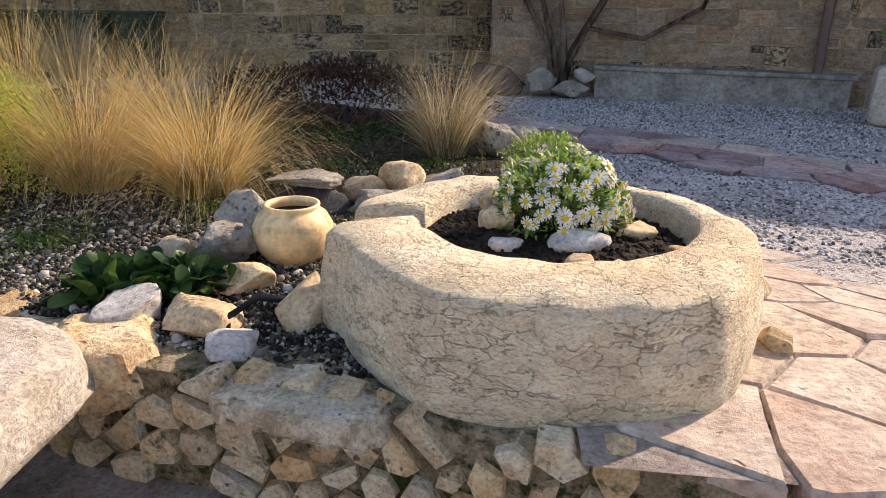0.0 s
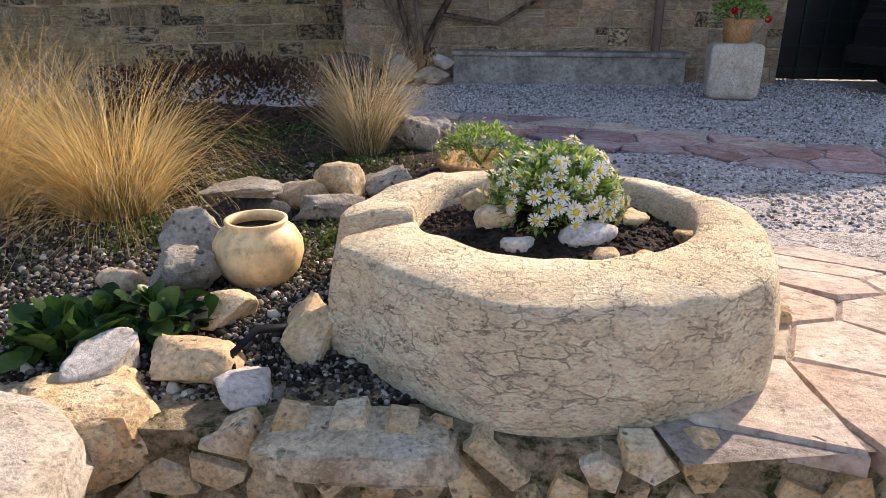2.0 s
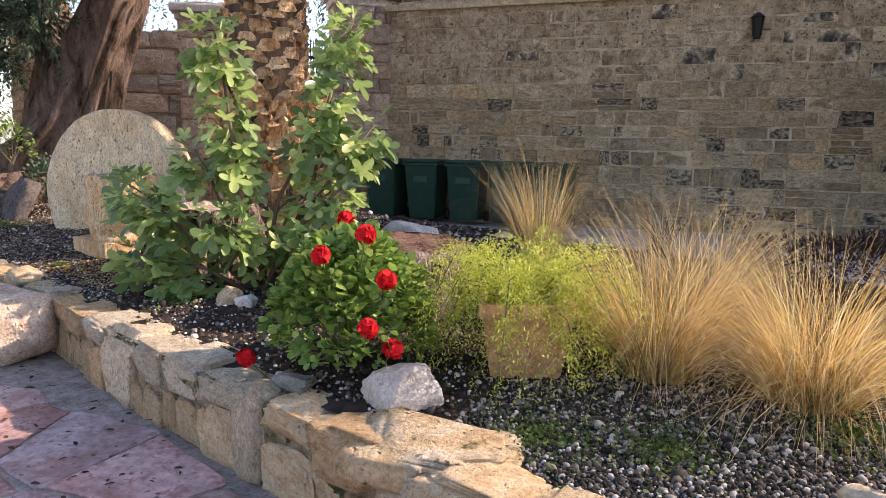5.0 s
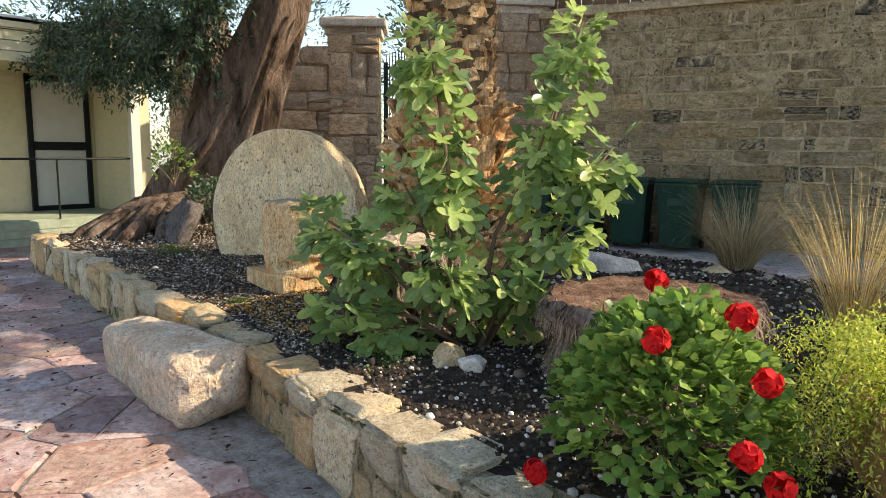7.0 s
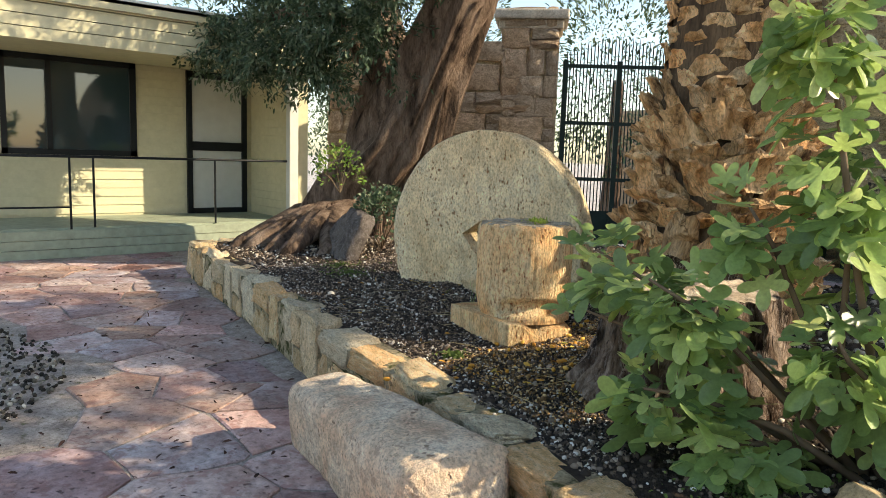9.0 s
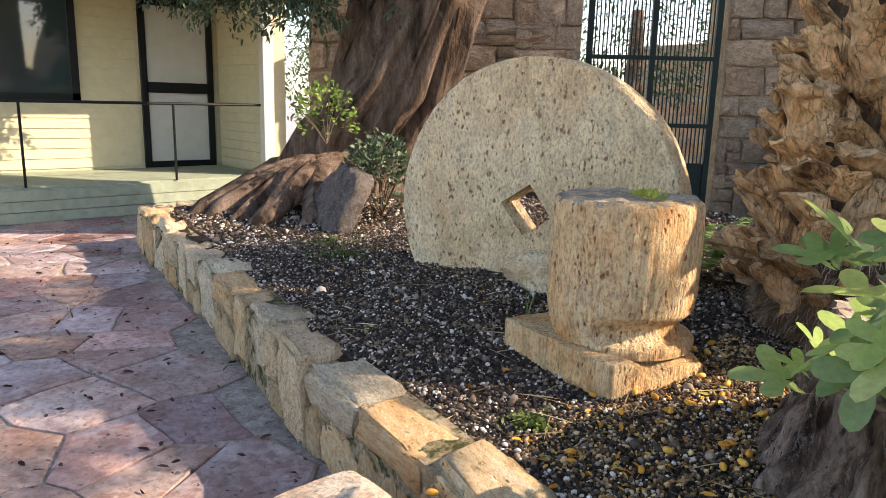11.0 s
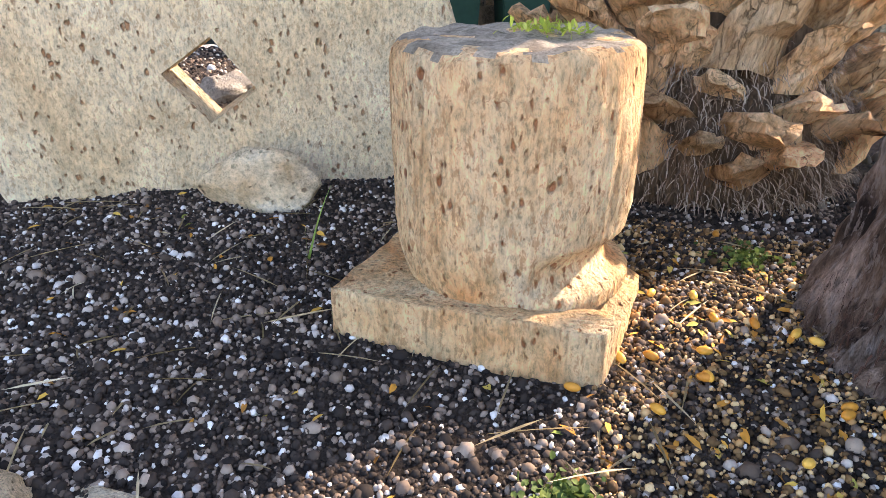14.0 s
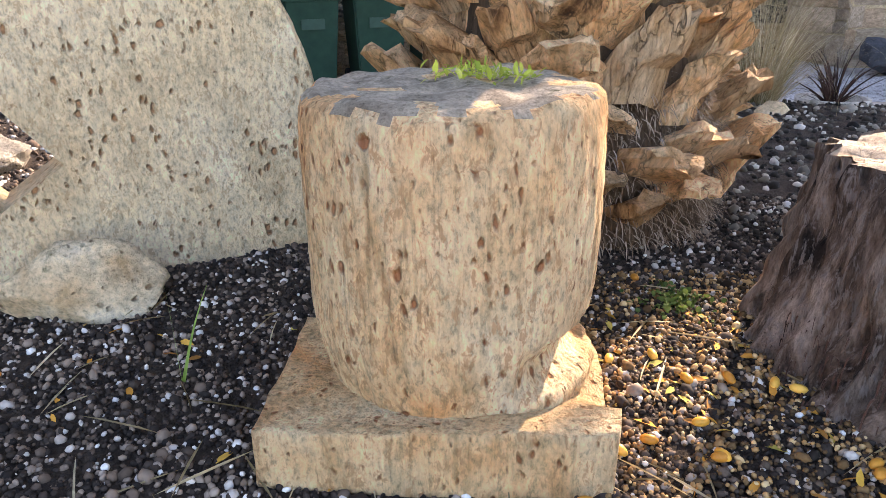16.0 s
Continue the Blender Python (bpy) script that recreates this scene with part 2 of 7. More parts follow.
CAPSTONE = stone("worn cap stone", [(0.28, (0.58, 0.45, 0.30)), (0.5, (0.82, 0.69, 0.49)), (0.75, (0.90, 0.82, 0.67))], 6, bump=0.9,
                 specks=(0.44, 0.33, 0.22), speck_scale=18, spots=(0.15, 0.12, 0.08), spot_scale=26, spot_size=0.17, vary=0.12, moss=0.03, depth=0.014, grain=80,
                 tones=[(0.0, (1.04, 0.94, 0.80)), (0.4, (1.02, 1.0, 0.96)), (1.0, (1.02, 1.02, 1.0))])
RUBBLE = stone("pale rubble stone", [(0.28, (0.64, 0.43, 0.22)), (0.5, (0.84, 0.67, 0.42)), (0.75, (0.92, 0.83, 0.64))], 7, bump=0.9,
               spots=(0.26, 0.16, 0.08), spot_scale=30, spot_size=0.15, vary=0.14, moss=0.06, depth=0.014, grain=80, tones=[(0.0, (1.0, 0.84, 0.62)), (0.35, (1.0, 1.0, 1.0)), (1.0, (1.0, 1.02, 1.06))])
ASHLAR = stone("weathered ashlar", [(0.30, (0.28, 0.20, 0.12)), (0.44, (0.58, 0.44, 0.265)), (0.62, (0.74, 0.59, 0.38)), (0.8, (0.80, 0.68, 0.48))], 3.2,
               bump=1.0, spots=(0.11, 0.08, 0.05), spot_scale=20, spot_size=0.20, vary=0.26, specks=(0.30, 0.215, 0.13), speck_scale=9, depth=0.03,
               tones=[(0.0, (1.0, 0.90, 0.74)), (0.4, (1.0, 1.0, 1.0)), (0.7, (0.84, 0.82, 0.80)), (1.0, (1.06, 1.02, 0.94))])
BLACKASH = stone("black-stained ashlar", [(0.36, (0.05, 0.043, 0.036)), (0.46, (0.20, 0.16, 0.11)), (0.58, (0.56, 0.44, 0.28))], 5.0,
                 bump=0.9, spots=(0.03, 0.027, 0.024), spot_scale=20, spot_size=0.2, vary=0.4, depth=0.02)
PINKASH = stone("pinkish ashlar", [(0.3, (0.36, 0.26, 0.18)), (0.55, (0.56, 0.43, 0.31)), (0.8, (0.64, 0.53, 0.41))], 3.0, bump=0.8,
                spots=(0.20, 0.14, 0.10), spot_scale=15, spot_size=0.15, vary=0.22, depth=0.02, specks=(0.30, 0.21, 0.14), speck_scale=8,
                tones=[(0.0, (1.0, 0.90, 0.80)), (0.5, (1.0, 1.0, 1.0)), (1.0, (0.92, 0.94, 0.96))])
WALLMORTAR = stone("wall mortar", [(0.3, (0.36, 0.265, 0.155)), (0.7, (0.62, 0.49, 0.31))], 6, bump=0.8, vary=0)
PLASTER = stone("stained cement", [(0.3, (0.15, 0.14, 0.125)), (0.5, (0.32, 0.29, 0.25)), (0.8, (0.46, 0.42, 0.36))], 2.2, bump=0.4, vary=0)
MILL = stone("pitted millstone", [(0.3, (0.75, 0.55, 0.31)), (0.55, (0.88, 0.72, 0.46)), (0.8, (0.91, 0.81, 0.59))], 3.0, bump=1.0,
             specks=(0.62, 0.42, 0.22), speck_scale=62, spots=(0.42, 0.17, 0.06), spot_scale=38, spot_size=0.20, stretch=(1, 1, 0.6), vary=0, depth=0.018, grain=85)
COLUMN = stone("tooled column stone", [(0.32, (0.86, 0.43, 0.17)), (0.45, (0.92, 0.61, 0.31)), (0.6, (0.94, 0.73, 0.44)), (0.8, (0.94, 0.83, 0.61))], 4.4, bump=1.0,
               specks=(0.66, 0.36, 0.17), speck_scale=58, spots=(0.42, 0.12, 0.035), spot_scale=45, spot_size=0.205, stretch=(1, 1, 0.5), vary=0, depth=0.026, grain=85, tooled=0.34)
PINKBLOCK = stone("pinkish worn block", [(0.30, (0.70, 0.45, 0.30)), (0.45, (0.82, 0.62, 0.44)), (0.7, (0.87, 0.75, 0.60))], 5.0, bump=1.0,
                  specks=(0.55, 0.38, 0.27), speck_scale=30, spots=(0.34, 0.20, 0.13), spot_scale=30, spot_size=0.16, vary=0, depth=0.02, grain=80)
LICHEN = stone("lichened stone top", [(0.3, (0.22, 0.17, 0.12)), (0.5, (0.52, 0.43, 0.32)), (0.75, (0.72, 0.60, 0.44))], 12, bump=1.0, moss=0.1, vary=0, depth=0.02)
SOIL = stone("dark soil", [(0.3, (0.018, 0.013, 0.010)), (0.7, (0.09, 0.065, 0.047))], 14, bump=1.0, vary=0, depth=0.02)
YARD = stone("fine gravel", [(0.3, (0.44, 0.40, 0.37)), (0.7, (0.62, 0.58, 0.55))], 0.7, bump=1.0, spots=(0.09, 0.075, 0.065), spot_scale=36, spot_size=0.36,
             vary=0, depth=0.02, grain=34)
CLAY = stone("glazed clay", [(0.3, (0.84, 0.57, 0.28)), (0.7, (0.88, 0.65, 0.36))], 1.4, rough=0.45, bump=0.12, vary=0, depth=0.003)
TERRA = stone("terracotta", [(0.3, (0.46, 0.24, 0.11)), (0.7, (0.60, 0.36, 0.18))], 5, rough=0.85, bump=0.3, vary=0.1)
PEBBLE = island("grey pebbles", [(0.0, (0.012, 0.010, 0.008)), (0.45, (0.05, 0.042, 0.032)), (0.72, (0.17, 0.145, 0.11)), (0.92, (0.42, 0.37, 0.30)), (1.0, (0.70, 0.65, 0.56))])
DARKPEB = island("dark mixed pebbles", [(0.0, (0.014, 0.011, 0.009)), (0.45, (0.055, 0.040, 0.030)), (0.7, (0.155, 0.108, 0.075)), (0.9, (0.36, 0.28, 0.21)), (1.0, (0.84, 0.80, 0.73))])
BARK = stone("ridged bark", [(0.35, (0.05, 0.033, 0.025)), (0.50, (0.24, 0.165, 0.12)), (0.72, (0.44, 0.33, 0.26))], 6, bump=1.0, stretch=(1, 1, 0.22), vary=0, depth=0.06)
PALMBARK = stone("palm fibre", [(0.3, (0.045, 0.028, 0.017)), (0.7, (0.24, 0.155, 0.09))], 9, bump=1.0, stretch=(1, 1, 0.18), vary=0.15, depth=0.02)
BOOT = stone("cut palm boots", [(0.33, (0.16, 0.08, 0.038)), (0.43, (0.64, 0.39, 0.19)), (0.58, (0.86, 0.62, 0.37)), (0.8, (0.90, 0.74, 0.51))], 8, bump=1.0, stretch=(1, 1, 0.22), vary=0.3, depth=0.02,
             cracks=0.8, crack_scale=16, tones=[(0.0, (1.05, 0.86, 0.68)), (0.5, (1.0, 1.0, 1.0)), (0.75, (0.78, 0.72, 0.66)), (1.0, (1.0, 0.95, 0.88))])
STUMPBARK = stone("shaggy stump bark", [(0.36, (0.03, 0.02, 0.016)), (0.47, (0.22, 0.15, 0.11)), (0.62, (0.56, 0.43, 0.35))], 12, bump=1.0, specks=(0.40, 0.33, 0.29), speck_scale=60,
                  spots=(0.02, 0.014, 0.011), spot_scale=26, spot_size=0.18, stretch=(1, 1, 0.28), vary=0.1, depth=0.035)
DATE = island("ripe orange dates", [(0.0, (0.50, 0.20, 0.03)), (0.6, (0.72, 0.36, 0.05)), (1.0, (0.80, 0.48, 0.10))], rough=0.4)
# brown pebbles with the warmth of sunlight put into their colour
SUNLITPEB = island("brown pebbles in sunlit tones", [(0.0, (0.02, 0.013, 0.008)), (0.4, (0.15, 0.085, 0.035)), (0.75, (0.46, 0.26, 0.10)), (1.0, (0.76, 0.54, 0.27))])
CUT = stone("sawn wood", [(0.3, (0.36, 0.26, 0.17)), (0.7, (0.62, 0.52, 0.40))], 5, bump=0.6, cracks=0.6, crack_scale=7, vary=0)
LEAF_FIG = island("fig leaf", [(0.0, (0.16, 0.24, 0.09)), (0.5, (0.32, 0.45, 0.15)), (0.8, (0.48, 0.61, 0.20)), (1.0, (0.66, 0.72, 0.28))], rough=0.32, through_light=0.5, gloss=0.6)
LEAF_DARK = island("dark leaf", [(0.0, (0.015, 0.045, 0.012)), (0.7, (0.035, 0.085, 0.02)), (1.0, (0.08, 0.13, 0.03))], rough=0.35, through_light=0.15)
LEAF_GER = island("geranium leaf", [(0.0, (0.09, 0.17, 0.035)), (0.6, (0.25, 0.40, 0.08)), (1.0, (0.46, 0.56, 0.14))], rough=0.42, through_light=0.42, gloss=0.4)
LEAF_OLIVE = island("grey-green leaf", [(0.0, (0.05, 0.085, 0.045)), (0.6, (0.11, 0.16, 0.09)), (1.0, (0.24, 0.29, 0.19))], rough=0.5, through_light=0.25)
LEAF_FERN = island("feathery leaf", [(0.0, (0.30, 0.38, 0.05)), (0.6, (0.60, 0.65, 0.10)), (1.0, (0.78, 0.74, 0.20))], rough=0.6, through_light=0.5)
LEAF_MOSS = island("ground cover", [(0.0, (0.05, 0.09, 0.02)), (1.0, (0.16, 0.21, 0.05))], rough=0.7, through_light=0.2)
STRAW = island("golden straw", [(0.0, (0.32, 0.19, 0.055)), (0.25, (0.66, 0.43, 0.14)), (0.6, (0.84, 0.60, 0.23)), (0.9, (0.92, 0.78, 0.46)), (1.0, (0.34, 0.34, 0.09))], rough=0.5, through_light=0.55)
STRAW_PALE = island("pale straw", [(0.0, (0.18, 0.13, 0.055)), (0.5, (0.50, 0.38, 0.20)), (1.0, (0.80, 0.70, 0.48))], rough=0.6, through_light=0.4)
STEM = plain("green stem", (0.10, 0.13, 0.05), 0.7)
TWIG = plain("brown twig", (0.16, 0.11, 0.07), 0.8)
DRYTWIG = island("dry dark twigs", [(0.0, (0.03, 0.016, 0.012)), (1.0, (0.10, 0.05, 0.035))])
PETAL_WHITE = island("white petals", [(0.0, (0.78, 0.76, 0.66)), (1.0, (0.86, 0.85, 0.80))], through_light=0.25)
PETAL_EYE = island("yellow flower eye", [(0.0, (0.62, 0.42, 0.03)), (1.0, (0.72, 0.52, 0.06))])
PETAL_RED = island("red petals", [(0.0, (0.52, 0.008, 0.012)), (1.0, (0.72, 0.02, 0.02))], through_light=0.2)
PETAL_PURPLE = island("purple bracts", [(0.0, (0.26, 0.05, 0.30)), (1.0, (0.50, 0.14, 0.52))], through_light=0.3)
DEADLEAF = island("fallen fruit and leaves", [(0.0, (0.22, 0.10, 0.03)), (0.5, (0.62, 0.28, 0.04)), (0.8, (0.62, 0.42, 0.08)), (1.0, (0.20, 0.25, 0.06))])
SIDING = plain("cream painted boards", (0.60, 0.55, 0.36), 0.6, grime=0.12)
DECK = plain("painted deck boards", (0.34, 0.38, 0.28), 0.7)
BLACK = plain("black painted metal", (0.012, 0.014, 0.015), 0.4)
DOORWHITE = plain("white door panel", (0.60, 0.60, 0.55), 0.5, grime=0.08)
GREENIRON = plain("dark green iron", (0.012, 0.025, 0.022), 0.45)
BINGREEN = plain("green bin plastic", (0.018, 0.055, 0.035), 0.5)
WOODDARK = plain("brown boards", (0.20, 0.11, 0.06), 0.75)
RUBBER = plain("black rubber", (0.012, 0.012, 0.013), 0.6)
CARPAINT = plain("black car paint", (0.01, 0.011, 0.013), 0.18, grime=0.1)
PLATE = plain("yellow number plate", (0.72, 0.50, 0.05), 0.5, grime=0.05)
INK = plain("black lettering", (0.01, 0.01, 0.01), 0.6)
GLASS, gn, gl, gb = shader("window glass")
gb.inputs["Base Color"].default_value, gb.inputs["Roughness"].default_value = (0.03, 0.05, 0.055, 1), 0.03
gb.inputs["Specular IOR Level"].default_value = 0.9


# ---- builders ----
rng = random.Random(5)


def mesh_from(bm, name, material, smooth=False):
    me = bpy.data.meshes.new(name)
    bm.normal_update()
    bm.to_mesh(me)
    bm.free()
    me.materials.append(material)
    if smooth:
        me.shade_smooth()
    return me


def part(name, bm, material, parent, label="", smooth=False, m=None):
    ob = new(name, bm if isinstance(bm, bpy.types.Mesh) else mesh_from(bm, name, material, smooth))
    ob.parent = parent
    if m is not None:
        ob.matrix_basis = m
    return tagged(ob, label)


def solo(name, bm, material, label, category, m=None, smooth=False, group="", kind=""):
    ob = new(name, bm if isinstance(bm, bpy.types.Mesh) else mesh_from(bm, name, material, smooth))
    if m is not None:
        ob.matrix_basis = m
    return tagged(ob, label, category, group, kind)


def thing(name, label, category, m=None, group="", kind=""):
    ob = new(name)
    ob.empty_display_size = 0.1
    if m is not None:
        ob.matrix_basis = m
    return tagged(ob, label, category, group, kind)


def box(x0, x1, y0, y1, z0, z1, bevel=0.0, bm=None):
    own = bm is None
    bm = bm or bmesh.new()
    bmesh.ops.create_cube(bm, size=1, matrix=Matrix.LocRotScale(((x0 + x1) / 2, (y0 + y1) / 2, (z0 + z1) / 2), None, (x1 - x0, y1 - y0, z1 - z0)))
    if bevel and own:
        bmesh.ops.bevel(bm, geom=bm.edges[:], offset=bevel, segments=2, affect="EDGES", profile=0.6)
    return bm


def arrays(name, verts, faces, material, smooth=False):
    """A mesh from computed arrays of vertices and equal-sided faces."""
    me = bpy.data.meshes.new(name)
    verts, faces = np.asarray(verts, np.float32), np.asarray(faces, np.int32)
    k = faces.shape[1]
    me.vertices.add(len(verts))
    me.vertices.foreach_set("co", verts.ravel())
    me.loops.add(faces.size)
    me.loops.foreach_set("vertex_index", faces.ravel())
    me.polygons.add(len(faces))
    me.polygons.foreach_set("loop_start", np.arange(0, faces.size, k, dtype=np.int32))
    me.update(calc_edges=True)
    me.materials.append(material)
    if smooth:
        me.shade_smooth()
    return me


def scatter(name, unit_v, unit_f, places, spins, sizes, material, smooth=False):
    """Many copies of one small shape in one mesh: places (n,3), spins (n,3,3), sizes (n,3) or (n,)."""
    uv, uf = np.asarray(unit_v, float), np.asarray(unit_f)
    n = len(places)
    sizes = np.asarray(sizes, float)
    if sizes.ndim == 1:
        sizes = np.repeat(sizes[:, None], 3, 1)
    v = np.einsum("nij,nkj->nki", spins, uv[None] * sizes[:, None, :]) + np.asarray(places)[:, None, :]
    f = uf[None] + (np.arange(n) * len(uv))[:, None, None]
    return arrays(name, v.reshape(-1, 3), f.reshape(-1, uf.shape[1]), material, smooth)


def spins_any(n, r):
    q = r.normal(size=(n, 4))
    q /= np.linalg.norm(q, axis=1)[:, None]
    w, x, y, z = q.T
    return np.stack([np.stack([1 - 2 * (y * y + z * z), 2 * (x * y - z * w), 2 * (x * z + y * w)], -1),
                     np.stack([2 * (x * y + z * w), 1 - 2 * (x * x + z * z), 2 * (y * z - x * w)], -1),
                     np.stack([2 * (x * z - y * w), 2 * (y * z + x * w), 1 - 2 * (x * x + y * y)], -1)], -2)


def spins_to(normals, r):
    """Turns that carry z to each normal, with a random turn about it."""
    nn = np.asarray(normals, float)
    nn = nn / np.linalg.norm(nn, axis=1)[:, None]
    a = r.normal(size=nn.shape)
    x = np.cross(a, nn)
    x /= np.linalg.norm(x, axis=1)[:, None]
    return np.stack([x, np.cross(nn, x), nn], -1)


def ico(sub):
    bm = bmesh.new()
    bmesh.ops.create_icosphere(bm, subdivisions=sub, radius=1)
    v = np.array([p.co[:] for p in bm.verts])
    f = np.array([[p.index for p in q.verts] for q in bm.faces])
    bm.free()
    return v, f


ICO1, ICO2 = ico(1), ico(2)


def rock_mesh(name, size, material, seed, cuts=9, sub=4, rough=0.06, flat=0.55, square=1.0, smooth=False):
    """A worn stone: a ball cut by flat planes, then roughened."""
    r = np.random.default_rng(seed)
    v, f = ico(sub)
    v = np.sign(v) * np.abs(v) ** square
    for _ in range(cuts):
        d = r.normal(size=3)
        d /= np.linalg.norm(d)
        k = r.uniform(flat, max(0.88, flat + 0.04)) * np.abs(v @ d).max()
        s = v @ d
        v = v - np.outer(np.maximum(s - k, 0) * 0.93, d)
    v = v / np.abs(v).max(0)
    off = seed * 3.7
    add = np.array([noise.noise(Vector((*(p * 1.7 + off),))) * 1.6 + noise.noise(Vector((*(p * 5 + off),))) * 0.8 + noise.noise(Vector((*(p * 11 + off),))) * 0.7 + noise.noise(Vector((*(p * 23 + off),))) * 0.45 for p in v])
    v = v * (1 + rough * add[:, None])
    return arrays(name, v * (np.array(size) / 2), f, material, smooth)


def rock(name, place, size, material, seed, label, turn=0.0, tilt=0.0, sink=0.12, cuts=9, category="stone", group="", sub=4, rough=0.06, flat=0.55, square=1.0):
    me = rock_mesh(name, size, material, seed, cuts, sub, rough, flat, square)
    x, y, z = place
    return solo(name, me, material, label, category, pose(x, y, z + size[2] * (0.5 - sink), tilt, 0, turn), group=group)


def lathe(profile, n=48, bm=None):
    bm = bm or bmesh.new()
    rings = []
    for r, z in profile:
        rings.append([bm.verts.new((r * math.cos(a), r * math.sin(a), z)) for a in [2 * math.pi * k / n for k in range(n)]])
    for a, b in zip(rings, rings[1:]):
        for k in range(n):
            bm.faces.new((a[k], a[(k + 1) % n], b[(k + 1) % n], b[k]))
    return bm


def tube(points, radii, n=10, bm=None, wobble=0.0, seed=0):
    """A tapering limb along points."""
    bm = bm or bmesh.new()
    pts = [Vector(p) for p in points]
    rings = []
    for i, p in enumerate(pts):
        d = (pts[min(i + 1, len(pts) - 1)] - pts[max(i - 1, 0)]).normalized()
        side = d.cross(Vector((0.3, 0.9, 0.2))).normalized()
        up = d.cross(side)
        ring = []
        for k in range(n):
            a = 2 * math.pi * k / n
            r = radii[i] * (1 + wobble * noise.noise(Vector((math.cos(a) * 1.5 + seed, math.sin(a) * 1.5, p.z * 0.8 + i * 0.1)))
                            + wobble * 0.5 * noise.noise(Vector((math.cos(a) * 4 + seed, math.sin(a) * 4, p.z * 1.5))))
            ring.append(bm.verts.new(p + side * math.cos(a) * r + up * math.sin(a) * r))
        rings.append(ring)
    for a, b in zip(rings, rings[1:]):
        for k in range(n):
            bm.faces.new((a[k], a[(k + 1) % n], b[(k + 1) % n], b[k]))
    bm.faces.new(rings[0][::-1])
    bm.faces.new(rings[-1])
    return bm


def cells(x0, x1, y0, y1, size, r, jitter=0.36, aspect=1.0):
    """Irregular polygons that tile a rectangle: one convex cell round each jittered seed."""
    nx, ny = max(1, round((x1 - x0) / (size * aspect))), max(1, round((y1 - y0) / size))
    dx, dy = (x1 - x0) / nx, (y1 - y0) / ny
    seeds = {}
    for i in range(-2, nx + 2):
        for j in range(-2, ny + 2):
            seeds[i, j] = (x0 + (i + 0.5 + r.uniform(-jitter, jitter) + 0.25 * (j % 2)) * dx, y0 + (j + 0.5 + r.uniform(-jitter, jitter)) * dy)
    out = []
    for i in range(nx):
        for j in range(ny):
            sx, sy = seeds[i, j]
            poly = [(sx - 2 * dx, sy - 2 * dy), (sx + 2 * dx, sy - 2 * dy), (sx + 2 * dx, sy + 2 * dy), (sx - 2 * dx, sy + 2 * dy)]
            for a in range(-2, 3):
                for b in range(-2, 3):
                    o = seeds.get((i + a, j + b))
                    if o is None or (a == 0 and b == 0):
                        continue
                    mx, my, ux, uy = (sx + o[0]) / 2, (sy + o[1]) / 2, o[0] - sx, o[1] - sy
                    kept = []
                    for p, q in zip(poly, poly[1:] + poly[:1]):
                        dp, dq = (p[0] - mx) * ux + (p[1] - my) * uy, (q[0] - mx) * ux + (q[1] - my) * uy
                        if dp <= 0:
                            kept.append(p)
                        if dp * dq < 0:
                            t = dp / (dp - dq)
                            kept.append((p[0] + (q[0] - p[0]) * t, p[1] + (q[1] - p[1]) * t))
                    poly = kept
            if len(poly) > 2:
                out.append(((sx, sy), poly))
    return out


def slab_mesh(name, centre, poly, gap, thick, material, r, dome=0.0):
    """One flat stone with a roughened outline: top, chamfer and sides, round its own centre."""
    cx, cy = centre
    pts = []
    for p, q in zip(poly, poly[1:] + poly[:1]):
        d = math.hypot(q[0] - p[0], q[1] - p[1])
        if d < 0.02:
            continue
        for k in range(max(1, min(4, int(d / 0.12)))):
            t = (k + (0.5 if d < 0.12 else 0)) / max(1, min(4, int(d / 0.12)))
            pts.append((p[0] + (q[0] - p[0]) * t - cx, p[1] + (q[1] - p[1]) * t - cy))
    if len(pts) < 3:
        return None
    ring = []
    for x, y in pts:
        d = max(math.hypot(x, y), 0.01)
        k = max(0.3, (d - gap * r.uniform(0.5, 1.7)) / d)
        ring.append((x * k, y * k))
    bm = bmesh.new()
    lo = [bm.verts.new((x, y, -thick)) for x, y in ring]
    mid = [bm.verts.new((x, y, -thick * 0.25 + r.uniform(-0.002, 0.002))) for x, y in ring]
    top = [bm.verts.new((x * 0.95, y * 0.95, dome + r.uniform(-0.003, 0.003))) for x, y in ring]
    c = bm.verts.new((0, 0, dome * 1.3 + r.uniform(-0.004, 0.004)))
    n = len(ring)
    for k in range(n):
        j = (k + 1) % n
        bm.faces.new((lo[k], lo[j], mid[j], mid[k]))
        bm.faces.new((mid[k], mid[j], top[j], top[k]))
        bm.faces.new((top[k], top[j], c))
    return mesh_from(bm, name, material)


